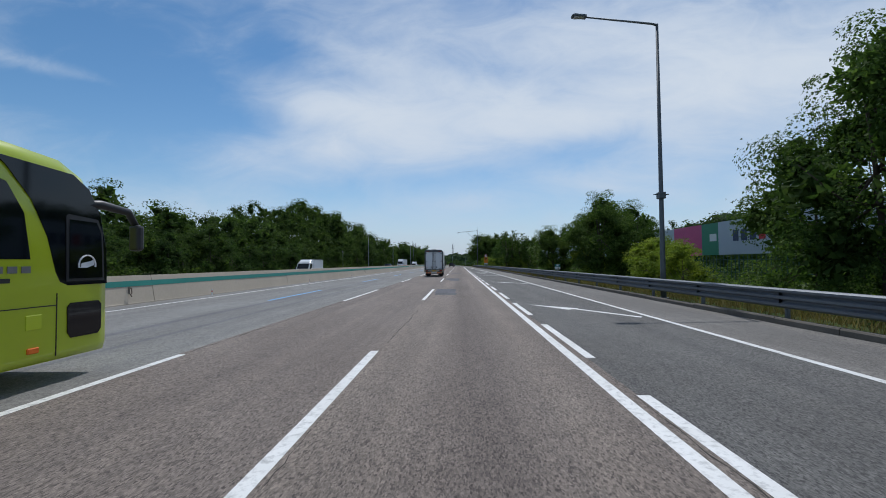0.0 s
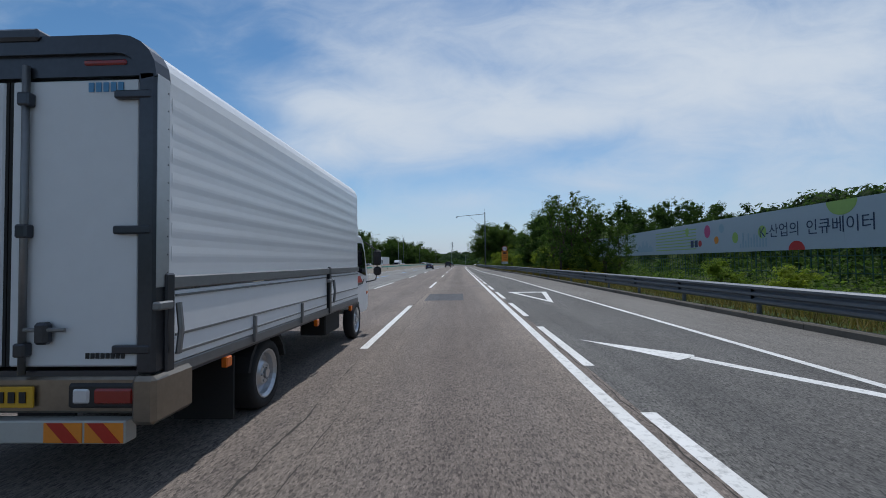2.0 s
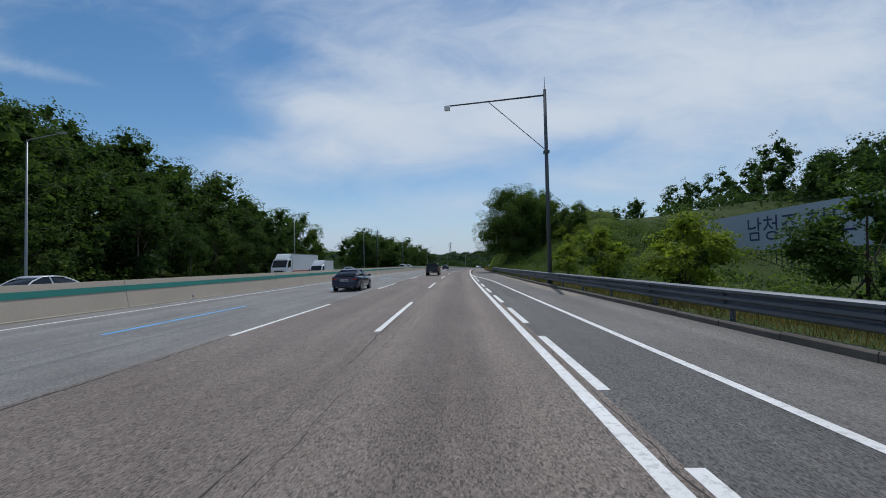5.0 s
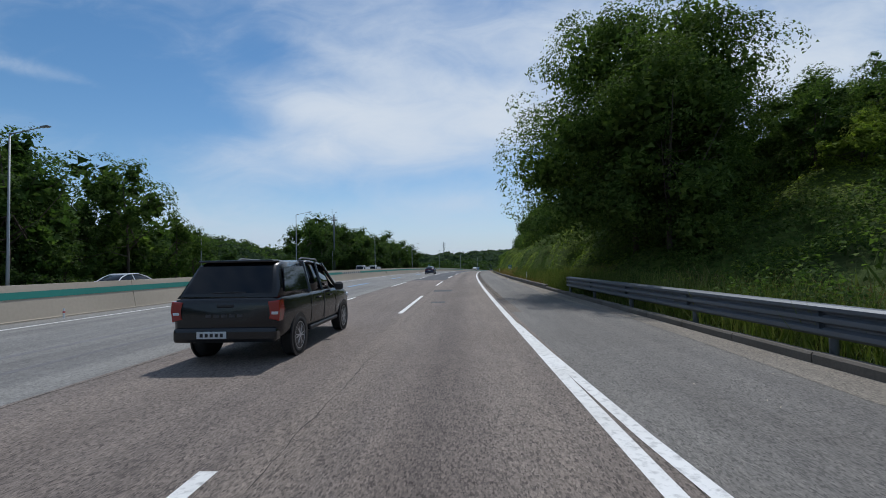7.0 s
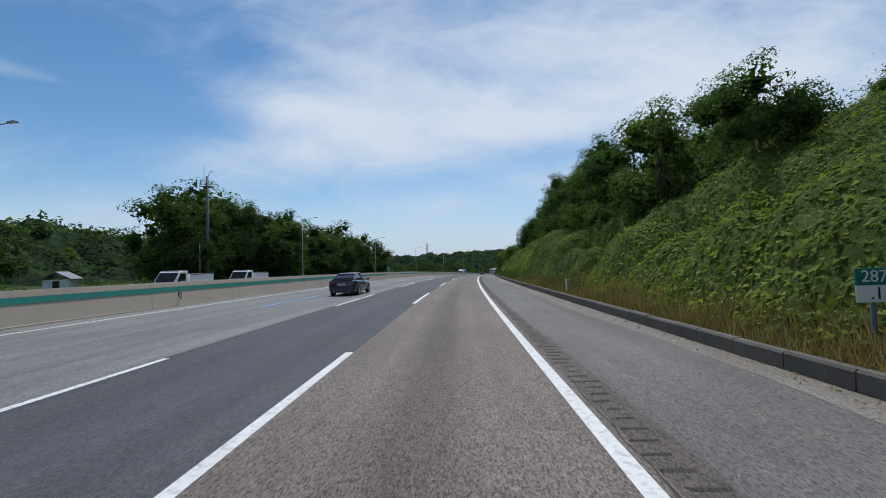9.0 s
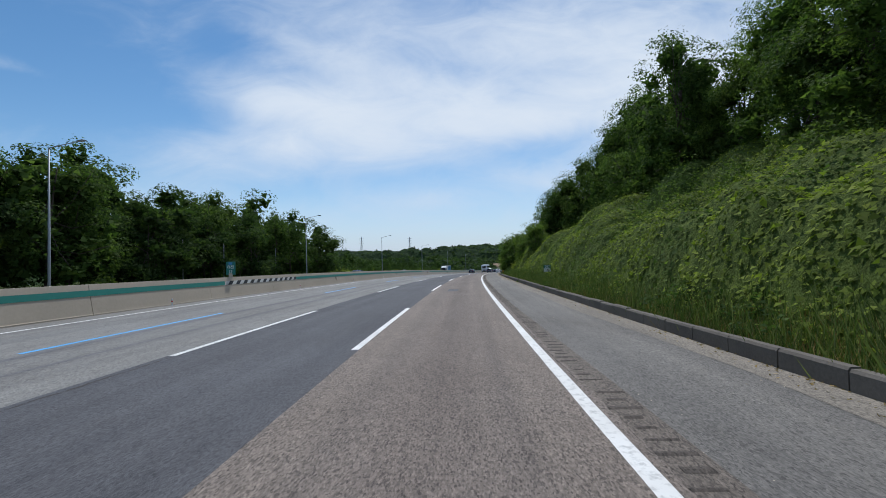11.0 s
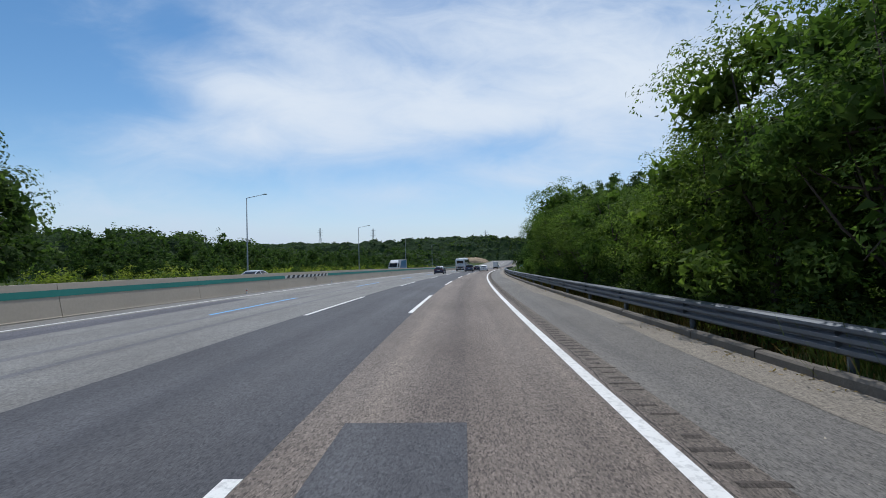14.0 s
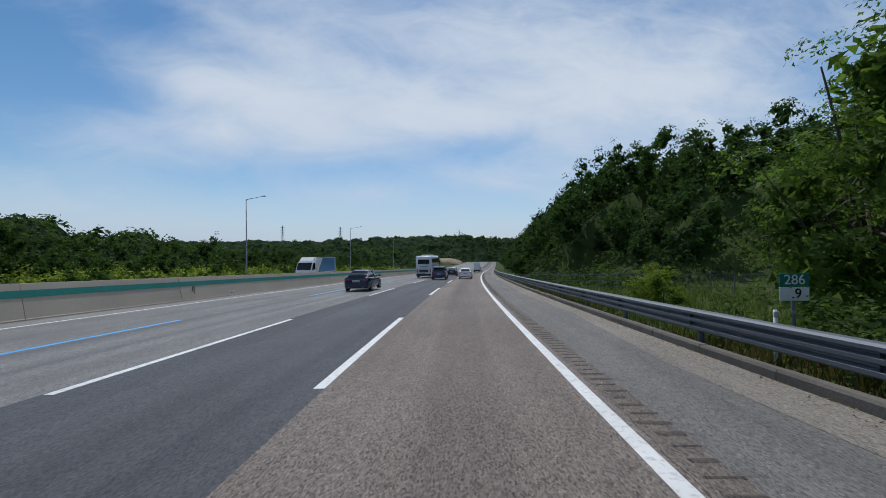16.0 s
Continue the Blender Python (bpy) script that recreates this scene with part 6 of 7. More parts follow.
    for sx in (1, -1):
        part("bumper_end", box(sx * (w - 0.03) - 0.09, sx * (w - 0.03) + 0.09, -0.06, 0.4, 0.56, z0 - 0.02, 0.03), M_BUMPER, ob)
    part("bumper", box(-w + 0.1, w - 0.1, 0.02, 0.14, 0.62, z0 - 0.04, 0.02), M_BUMPER, ob, "steel rear plate coloured brown like the reflected road")
    tape = part("under_run_bar", box(-0.96, 0.96, -0.02, 0.1, 0.42, 0.58, 0.01), M_GREYTAPE, ob)
    for sx in (1, -1):
        for k in range(2):
            x = sx * 0.95 - sx * k * 0.30
            part("reflector_stripe", prism([(x, 0.43), (x - sx * 0.28, 0.43), (x - sx * 0.28, 0.57), (x, 0.57)], -0.026, -0.021, "y"), M_ORANGE, tape)
            part("reflector_slash", prism([(x - sx * 0.145, 0.57), (x - sx * 0.26, 0.57), (x - sx * 0.13, 0.43), (x - sx * 0.015, 0.43)], -0.030, -0.0265, "y"), M_RED, tape)
    plate_bars(ob, 0.03, 0.0, 0.745, 0.48, 0.15, M_PLATE_Y)
    bars(ob, "door_mark", 0.034, 0.62, 0.9, z1 - 0.36, 0.07, 5, M_COACH_BLUE)
    bars(ob, "load_mark", 0.034, 0.62, 0.92, z0 + 0.11, 0.04, 8, M_INK)
    bars(ob, "door_notice", 0.034, -0.95, -0.75, z0 + 0.28, 0.05, 3, M_RED)
    # chassis, axles and wheels
    for sx in (1, -1):
        part("chassis_rail", box(sx * 0.4 - 0.05, sx * 0.4 + 0.05, 0.2, 7.6, 0.58, 0.82), M_CHASSIS, ob)
        wheel(ob, sx, sx * 1.06, 2.05, 0.40, 0.42, 0)
        wheel(ob, sx, sx * 1.02, 6.75, 0.40, 0.22, 0)
        part("mudguard", prism([(2.05 + 0.52 * math.cos(a), 0.42 + 0.5 * math.sin(a)) for a in np.linspace(0.2, 2.94, 9)] + [(2.05 + 0.47 * math.cos(a), 0.42 + 0.45 * math.sin(a)) for a in np.linspace(2.94, 0.2, 9)], sx * 0.62, sx * 1.08, "x"), M_BLACK, ob)
        part("tool_box", box(sx * 0.55 - 0.0, sx * 1.0, 4.5, 5.4, 0.42, 0.8, 0.02) if sx > 0 else box(-1.0, -0.55, 4.5, 5.4, 0.42, 0.8, 0.02), M_CHASSIS, ob)
    part("axle", box(-0.9, 0.9, 1.97, 2.13, 0.33, 0.47), M_CHASSIS, ob)
    # cab
    prof = [(6.45, 0.62), (6.45, 2.28), (6.6, 2.36), (7.35, 2.34), (7.62, 2.2), (8.02, 1.45), (8.1, 1.3), (8.12, 0.62), (7.95, 0.48), (7.2, 0.48), (7.2, 0.55), (7.1, 0.8), (6.75, 0.92), (6.5, 0.86)]
    cab = part("cab", prism(prof, -1.0, 1.0, "x", 0.05), M_WHITE_BODY, ob, "white steel cab")
    for sx in (1, -1):
        part("side_window", prism([(6.75, 1.5), (6.72, 2.15), (7.35, 2.15), (7.62, 1.95), (7.8, 1.36), (7.5, 1.40)], sx * 1.0 - 0.005, sx * 1.0 + 0.012, "x"), M_GLASS, cab)
        part("door_gap", box(sx * 1.0 - 0.004, sx * 1.0 + 0.006, 6.62, 6.635, 0.95, 2.25), M_INK, cab)
        part("red_band", prism([(6.62, 1.22), (6.62, 1.36), (7.2, 1.38), (7.42, 1.22)], sx * 1.0 - 0.002, sx * 1.0 + 0.008, "x"), M_RED, cab)
        part("grey_band", prism([(6.62, 1.14), (6.62, 1.21), (7.4, 1.21), (7.62, 1.3), (7.5, 1.18)], sx * 1.0 - 0.002, sx * 1.0 + 0.007, "x"), M_DARK_STEEL, cab)
        part("door_handle", box(sx * 1.0 - 0.02, sx * 1.0 + 0.02, 6.68, 6.83, 1.02, 1.3, 0.015), M_PLASTIC, cab)
        arm = part("mirror_arm", tube([(sx * 1.0, 7.85, 1.2), (sx * 1.22, 8.0, 1.25), (sx * 1.25, 8.05, 1.5), (sx * 1.24, 8.05, 2.0), (sx * 1.0, 7.75, 2.2)], 0.018, 6), M_PLASTIC, cab)
        part("mirror", box(sx * 1.26 - 0.1, sx * 1.26 + 0.1, 7.98, 8.06, 1.62, 2.0, 0.04), M_PLASTIC, arm)
        part("lower_mirror", box(sx * 1.26 - 0.1, sx * 1.26 + 0.1, 7.98, 8.06, 1.36, 1.58, 0.05), M_PLASTIC, arm)
        part("indicator", box(sx * 1.0 - 0.02, sx * 1.0 + 0.02, 7.88, 7.98, 0.9, 0.97, 0.01), M_AMBER, cab)
    part("windscreen", prism([(7.635, 2.15), (7.66, 2.17), (8.05, 1.42), (8.02, 1.40)], -0.9, 0.9, "x"), M_GLASS, cab)
    part("sun_visor", box(-0.98, 0.98, 7.45, 7.7, 2.2, 2.26, 0.02), M_PLASTIC, cab)
    part("wind_deflector", prism([(6.5, 2.34), (6.5, 3.1), (6.65, 3.1), (7.0, 2.95), (7.35, 2.65), (7.5, 2.36)], -0.92, 0.92, "x", 0.06), M_WHITE_BODY, ob)
    return ob


def coach(name, label, m, paint, trim, length=11.8, band=True):
    """A high coach with a wide dark window band, rounded nose and mirror arms."""
    ob = thing(name, label, "coach", "traffic on the carriageway", m)
    w, z0, z1, L = 1.24, 0.34, 3.36, length
    rings = []
    for y, cut, zt in ((0.0, 0.12, z1 - 0.28), (0.15, 0.03, z1 - 0.05), (0.6, 0.0, z1), (L - 1.6, 0.0, z1), (L - 0.9, 0.0, z1 - 0.06), (L - 0.5, 0.005, z1 - 0.26), (L - 0.22, 0.02, z1 - 0.7), (L - 0.06, 0.045, z1 - 1.3), (L, 0.09, 1.3)):
        ww = w - cut
        half = [(ww * 0.97, z0 if y < L else 0.45), (ww, z0 + 0.12), (ww, zt - 0.9 if zt > 2.4 else zt - 0.4), (ww * 0.985, zt - 0.22), (ww * 0.93, zt - 0.06), (ww * 0.8, zt)]
        rings.append([(x, y, z) for x, z in half] + [(-x, y, z) for x, z in reversed(half)])
    part("body", loft(rings), paint, ob, smooth=True)
    for sx in (1, -1):
        band_p = [(0.5, 1.76), (0.5, 2.9), (L - 2.1, 2.9), (L - 1.72, 2.78), (L - 1.48, 2.4), (L - 1.38, 1.78)]
        part("window_band", prism(band_p, sx * (w - 0.01), sx * (w + 0.012), "x"), M_GLASS, ob)
        for k in range(5):
            part("window_bar", box(sx * (w + 0.008), sx * (w + 0.018), 1.9 + k * 1.45, 1.93 + k * 1.45, 1.74, 2.84), M_INK, ob)
        front_p = [(L - 0.09, 1.40), (L - 0.11, 1.95), (L - 0.24, 2.5), (L - 0.46, 2.88), (L - 0.75, 3.06), (L - 1.9, 3.12), (L - 1.72, 3.0), (L - 1.38, 2.6), (L - 1.14, 2.1), (L - 1.0, 1.6), (L - 0.93, 1.46), (L - 0.8, 1.40)]
        part("front_window", prism(front_p, sx * (w - 0.06), sx * (w + 0.008), "x", 0.006), M_GLASS, ob)
        if sx > 0:
            part("door_frame", prism([(L - 0.84, 1.46), (L - 0.86, 2.42), (L - 0.82, 2.46), (L - 0.30, 2.42), (L - 0.2, 2.2), (L - 0.16, 1.46)], sx * (w + 0.009), sx * (w + 0.02), "x"), M_PLASTIC, ob)
            part("door_glass", prism([(L - 0.80, 1.50), (L - 0.81, 2.38), (L - 0.33, 2.37), (L - 0.24, 2.2), (L - 0.20, 1.50)], sx * (w + 0.02), sx * (w + 0.026), "x"), M_GLASS, ob)
            part("door_pane", prism([(L - 0.80, 0.70), (L - 0.81, 1.08), (L - 0.75, 1.14), (L - 0.26, 1.14), (L - 0.2, 1.08), (L - 0.2, 0.70), (L - 0.26, 0.62), (L - 0.74, 0.62)], sx * (w - 0.03), sx * (w + 0.012), "x"), M_GLASS, ob)
            ring = tube([(w + 0.032, L - 0.5 + 0.15 * math.cos(a), 1.70 + 0.15 * math.sin(a)) for a in np.linspace(-0.2, 3.4, 14)], 0.012, 6)
            part("door_emblem", ring, M_WHITECAR, ob, "white curved door emblem")
            part("emblem_bar", prism([(L - 0.62, 1.66), (L - 0.6, 1.73), (L - 0.44, 1.76), (L - 0.36, 1.80), (L - 0.38, 1.70), (L - 0.5, 1.66)], w + 0.027, w + 0.033, "x"), M_WHITECAR, ob)
            for y in (L - 0.98,):
                part("door_gap", box(sx * (w - 0.004), sx * (w + 0.006), y, y + 0.014, 0.4, 1.3), M_INK, ob)
            part("panel_gap", box(sx * (w - 0.004), sx * (w + 0.006), 0.4, L - 0.98, 1.12, 1.134), M_INK, ob)
            part("fuel_flap", box(sx * (w - 0.004), sx * (w + 0.01), L - 1.42, L - 1.2, 0.82, 1.02, 0.004), paint, ob)
            bars(ob, "side_lettering", 0, L - 2.4, L - 1.32, 1.64, 0.09, 6, M_ALU, "x", w + 0.01)
            bars(ob, "side_badge", 0, L - 2.4, L - 1.32, 1.5, 0.06, 1, M_INK, "x", w + 0.01)
        part("side_lamp", box(sx * w - 0.01, sx * w + 0.025, L - 1.4, L - 1.24, 0.5, 0.58, 0.01), M_AMBER, ob)
        arm = part("mirror_arm", tube([(sx * 1.12, L - 0.6, 2.6), (sx * 1.2, L - 0.2, 2.68), (sx * 1.24, L + 0.35, 2.62), (sx * 1.28, L + 0.52, 2.35)], [0.11, 0.075, 0.065, 0.06], 10), M_PLASTIC, ob, "black mirror arm", smooth=True)
        part("mirror", box(sx * 1.3 - 0.1, sx * 1.3 + 0.1, L + 0.40, L + 0.56, 1.94, 2.4, 0.05, seg=2), M_PLASTIC, arm)
        for y in (2.3, 8.3):
            part("wheel_arch", disc(sx * (w - 0.004), y, 0.5, 0.60, 0.03, 28), M_PLASTIC, ob)
            wheel(ob, sx, sx * (w + 0.012), y, 0.5, 0.3, 8)
        lamp = part("tail_lamp", box(sx * 1.0 - 0.09, sx * 1.0 + 0.09, -0.02, 0.1, 0.85, 1.35, 0.03), M_TAIL, ob)
        part("tail_indicator", box(sx * 1.0 - 0.07, sx * 1.0 + 0.07, -0.028, 0.0, 1.12, 1.24, 0.01), M_AMBER, lamp)
        part("head_lamp", box(sx * 0.8 - 0.2, sx * 0.8 + 0.2, L - 0.2, L + 0.02, 0.75, 0.95, 0.04), M_CLEAR, ob)
        if band:
            part("side_band", prism([(0.3, 0.9), (0.3, 1.7), (L * 0.5, 1.3), (L * 0.75, 0.6)], sx * (w - 0.01), sx * (w + 0.006), "x"), trim, ob)
    part("rear_window", box(-0.92, 0.92, -0.01, 0.2, 2.05, 2.85, 0.06), M_GLASS, ob)
    part("windscreen", prism([(L - 0.3, 2.7), (L - 0.22, 2.72), (L + 0.02, 1.35), (L - 0.06, 1.32)], -1.05, 1.05, "x"), M_GLASS, ob)
    part("rear_grille", box(-0.7, 0.7, -0.015, 0.1, 0.9, 1.3, 0.02), M_DARK_STEEL, ob)
    part("bumper", box(-1.12, 1.12, -0.06, 0.2, 0.36, 0.66, 0.05, seg=2), M_PLASTIC if band else paint, ob)
    part("roof_unit", box(-0.8, 0.8, 4.0, 6.4, z1 - 0.03, z1 + 0.16, 0.06), paint, ob)
    plate_bars(ob, 0, -0.02, 0.76, 0.44, 0.14, M_PLATE_Y)
    bars(ob, "rear_lettering", -0.014, -0.6, 0.6, 1.75, 0.12, 5, M_COACH_BLUE)
    return ob


def small_lorry(name, label, m, length, body_h, trailer, cab_w=1.0):
    """A white lorry of the opposite carriageway: cab, box and wheels. Its nose points at +y."""
    ob = thing(name, label, "lorry", "traffic on the opposite carriageway", m)
    cl = 2.0 if trailer else 1.6
    ch = 2.9 if trailer else 1.95
    w = 1.22 if trailer else 0.87
    y0 = length - cl
    floor = 1.1 if trailer else 0.75
    part("cargo_body", box(-w, w, 0, y0 - 0.25, floor, body_h, 0.04), M_WHITE_BODY, ob)
    part("roof_edge", box(-w - 0.012, w + 0.012, 0.02, y0 - 0.27, body_h - 0.09, body_h + 0.012, 0.01), M_ALU, ob)
    part("chassis", box(-0.5, 0.5, 0.1, length - 0.4, floor - 0.35, floor), M_CHASSIS, ob)
    for sx in (1, -1):
        part("under_rail", box(sx * w - 0.03, sx * w + 0.03, 0.1, y0 - 0.3, floor - 0.1, floor + 0.06), M_RED if trailer else M_ALU, ob)
    if "blue" in label:
        for sx in (1, -1):
            part("blue_panel", prism([(0.4, floor + 0.15), (y0 - 0.6, floor + 0.15), (y0 - 2.6, body_h - 0.15), (0.4, body_h - 0.15)], sx * w - 0.008, sx * w + 0.008, "x"), M_COACH_BLUE, ob, "blue side panel")
    k = cl / 1.67
    cab = part("cab", prism([(y0, 0.45), (y0, ch), (y0 + 0.75 * k, ch), (y0 + 1.0 * k, ch - 0.12), (length - 0.1, ch * 0.58), (length, ch * 0.5), (length, 0.4)], -w * 0.97, w * 0.97, "x", 0.05), M_WHITE_BODY, ob)
    part("windscreen", prism([(y0 + 1.03 * k, ch - 0.16), (y0 + 1.06 * k, ch - 0.14), (length - 0.05, ch * 0.59), (length - 0.09, ch * 0.575)], -w * 0.86, w * 0.86, "x"), M_GLASS, cab)
    for sx in (1, -1):
        part("side_window", prism([(y0 + 0.3 * k, ch * 0.6), (y0 + 0.3 * k, ch - 0.2), (y0 + 0.95 * k, ch - 0.2), (length - 0.35, ch * 0.58)], sx * w * 0.97 - 0.006, sx * w * 0.97 + 0.01, "x"), M_GLASS, cab)
        part("mirror", box(sx * (w + 0.12) - 0.08, sx * (w + 0.12) + 0.08, length - 0.35, length - 0.27, ch * 0.55, ch * 0.72, 0.03), M_PLASTIC, cab)
        part("head_lamp", box(sx * w * 0.75 - 0.14, sx * w * 0.75 + 0.14, length - 0.05, length + 0.02, ch * 0.3, ch * 0.38, 0.02), M_CLEAR, cab)
        for y in ((1.6, 2.9, length - 1.0) if trailer else (1.1, length - 0.8)):
            wheel(ob, sx, sx * (w - 0.02), y, 0.48 if trailer else 0.33, 0.28, 0)
    part("grille", box(-w * 0.6, w * 0.6, length - 0.02, length + 0.015, ch * 0.22, ch * 0.42, 0.02), M_PLASTIC, cab)
    part("wind_deflector", prism([(y0 + 0.02, ch), (y0 + 0.02, body_h - 0.05), (y0 + 0.3, body_h - 0.12), (y0 + 0.85 * k, ch + 0.02)], -w * 0.85, w * 0.85, "x", 0.04), M_WHITE_BODY, ob)
    return ob


# vehicles on this carriageway
coach("coach", "lime green coach with dark tinted windows and black mirrors", stand(7.05 - 11.8, -7.19), M_LIME, M_LIME, 11.8, False)
box_lorry(stand(54.55, -3.26))
pickup(stand(192.25, -3.76))
car("car", "dark navy saloon car with tinted windows", "car", stand(443.7, -7.25), M_NAVY, 4.7, 1.82, 1.45)
coach("coach", "white coach with blue side bands", stand(479, -6.75), M_COACH, M_COACH_BLUE)
car("car", "dark blue sport utility car", "car", stand(470, -3.65), M_BLUECAR, 4.5, 1.86, 1.66, "suv")
car("car", "white saloon car driving ahead", "car", stand(473.5, -0.35), M_WHITECAR, 4.7, 1.82, 1.45)
car("car", "black saloon car far ahead", "car", stand(493, -3.5), M_NAVY, 4.7, 1.82, 1.45)
car("car", "dark sport utility car far ahead", "car", stand(506, -6.9), M_BLUECAR, 4.5, 1.86, 1.66, "suv")
small_lorry("box_van", "white box van far ahead in the outer lane", stand(540, -0.2), 6.0, 2.9, False)
car("car", "white saloon car far ahead", "car", stand(560, -0.2), M_WHITECAR, 4.7, 1.82, 1.45)
car("car", "black saloon car in the middle lane", "car", stand(157, -7.1), M_NAVY, 4.7, 1.82, 1.45)
car("car", "dark blue saloon car in the middle lane", "car", stand(267, -7.25), M_NAVY, 4.7, 1.82, 1.45)
# vehicles on the opposite carriageway, coming this way
small_lorry("box_van", "small white box van with a white cab", stand(62, -20.5, 0, 180), 6.0, 2.35, False)
small_lorry("articulated_lorry", "long white articulated lorry with a red under rail", stand(205.5, -26.5, 0, 180), 13.5, 3.75, True)
small_lorry("box_van", "small white box van with a white cab", stand(195.5, -20.2, 0, 180), 5.6, 2.6, False)
small_lorry("box_van", "small white box van with a white cab", stand(276, -22.0, 0, 180), 5.0, 1.7, False)
small_lorry("box_van", "small white box van with a white cab", stand(287, -22.5, 0, 180), 5.0, 1.7, False)
small_lorry("articulated_lorry", "white and blue articulated lorry", stand(486, -24.0, 0, 180), 10.5, 3.55, True)
car("car", "white saloon car on the opposite carriageway", "car", stand(214, -21.5, 0, 180), M_WHITECAR, 4.7, 1.82, 1.5, group="traffic on the opposite carriageway")
car("car", "blue sport utility car on the opposite carriageway", "car", stand(127, -20.5, 0, 180), M_BLUECAR, 4.5, 1.86, 1.66, "suv", "traffic on the opposite carriageway")
car("car", "white saloon car on the opposite carriageway", "car", stand(152, -20.5, 0, 180), M_WHITECAR, 4.7, 1.82, 1.5, group="traffic on the opposite carriageway")
car("car", "silver grey saloon car on the opposite carriageway", "car", stand(369, -20.5, 0, 180), M_BLUECAR, 4.7, 1.82, 1.5, group="traffic on the opposite carriageway")
car("car", "white saloon car on the opposite carriageway", "car", stand(408, -21, 0, 180), M_WHITECAR, 4.7, 1.82, 1.5, group="traffic on the opposite carriageway")

# ---------------------------------------------------------------- roadside furniture
M_SIGN_GREEN = plain("green_sign", (0.01, 0.16, 0.13), 0.45, vary=0.08)
M_SIGN_WHITE = plain("white_sign", (0.72, 0.74, 0.74), 0.45, vary=0.06)
M_SIGN_RED = plain("red_sign", (0.52, 0.02, 0.02), 0.45, vary=0.06)
M_SIGN_ORANGE = plain("orange_sign", (0.78, 0.25, 0.012), 0.45, vary=0.07)
M_LAMP_GREY = plain("lamp_post_paint", (0.10, 0.115, 0.125), 0.5, 0.3, vary=0.15)
M_LAMP_PALE = plain("pale_lamp_post", (0.30, 0.32, 0.33), 0.5, 0.5, vary=0.12)
M_LENS = plain("lamp_lens", (0.55, 0.56, 0.55), 0.25)


def lettering(name, text, size, material, parent, m, label=""):
    """Raised flat letters; the text lies in the x-z plane of m and reads along +x."""
    cu = bpy.data.curves.new(name, "FONT")
    cu.body, cu.size, cu.extrude, cu.align_x, cu.align_y = text, size, 0.004, "CENTER", "CENTER"
    tmp = bpy.data.objects.new(name, cu)
    scene.collection.objects.link(tmp)
    me = bpy.data.meshes.new_from_object(tmp.evaluated_get(bpy.context.evaluated_depsgraph_get()))
    bpy.data.objects.remove(tmp)
    bpy.data.curves.remove(cu)
    me.materials.clear()
    me.materials.append(material)
    me.transform(Matrix.Rotation(radians(90), 4, "X"))
    ob = new(name, me)
    ob.parent = parent
    ob.matrix_local = m
    if label:
        tagged(ob, label)
    return ob


def street_lamp(m, height, arm, label, material, group):
    """Tapered pole with one long arm to -x and a flat lamp head."""
    ob = thing("street_lamp", label, "street lamp", group, m)
    part("pole", tube([(0, 0, -0.3), (0, 0, 1.2), (0, 0, height)], [0.13, 0.115, 0.06], 12), material, ob, smooth=True)
    part("base_plate", box(-0.2, 0.2, -0.2, 0.2, -0.05, 0.04, 0.01), material, ob)
    part("arm", tube([(0, 0, height - 0.05), (-0.25, 0, height + 0.02), (-arm, 0, height + 0.42)], [0.055, 0.05, 0.035], 8), material, ob, smooth=True)
    head = part("lamp_head", prism([(-arm + 0.05, height + 0.38), (-arm + 0.05, height + 0.48), (-arm - 0.5, height + 0.55), (-arm - 0.62, height + 0.5), (-arm - 0.6, height + 0.44)], -0.15, 0.15, "y", 0.02), material, ob)
    part("lens", box(-arm - 0.52, -arm - 0.05, -0.11, 0.11, height + 0.385, height + 0.42, 0.01), M_LENS, head)
    return ob


near_lamp = street_lamp(stand(20.2, 9.15), 12.7, 3.3, "tall dark grey street lamp behind the guard rail", M_LAMP_GREY, "street lamps")
part("crossbar", tube([(-0.35, 0, 4.75), (0.35, 0, 4.75)], 0.025, 6), M_LAMP_GREY, near_lamp)
part("bracket", box(-0.16, 0.16, -0.16, 0.16, 4.55, 4.85, 0.03), M_LAMP_GREY, near_lamp)
far_lamp = street_lamp(stand(162.3, -34.0, 0, 180), 12.3, 2.6, "pale grey street lamp beside the opposite carriageway", M_LAMP_PALE, "street lamps")
for s in (216, 268.4, 325, 375.8, 427, 478, 529, 580):
    copy_thing(far_lamp, stand(s, -34.0, 0, 180))
# slim posts under the trees of the opposite side
slim = thing("utility_pole", "slim grey utility pole under the trees", "pole", "utility poles", stand(143, -38.5))
part("pole", tube([(0, 0, -0.3), (0, 0, 6.2)], [0.07, 0.05], 8), M_LAMP_PALE, slim, smooth=True)
part("cap", tube([(0, 0, 6.2), (0, 0, 6.26)], [0.06, 0.03], 8), M_LAMP_GREY, slim)
for s in (190, 246, 300, 347, 356, 372):
    copy_thing(slim, stand(s, -38.5))
mast = thing("camera_mast", "tall grey steel mast with a platform on top", "mast", m=stand(302.5, -39.0))
part("pole", tube([(0, 0, -0.3), (0, 0, 16.6)], [0.28, 0.17], 12), M_LAMP_GREY, mast, smooth=True)
part("platform", box(-0.7, 0.7, -0.7, 0.7, 14.9, 15.0, 0.01), M_LAMP_GREY, mast)
for z in (15.4, 15.9):
    part("railing", tube([(-0.7, -0.7, z), (0.7, -0.7, z), (0.7, 0.7, z), (-0.7, 0.7, z), (-0.7, -0.7, z)], 0.025, 5), M_LAMP_GREY, mast)
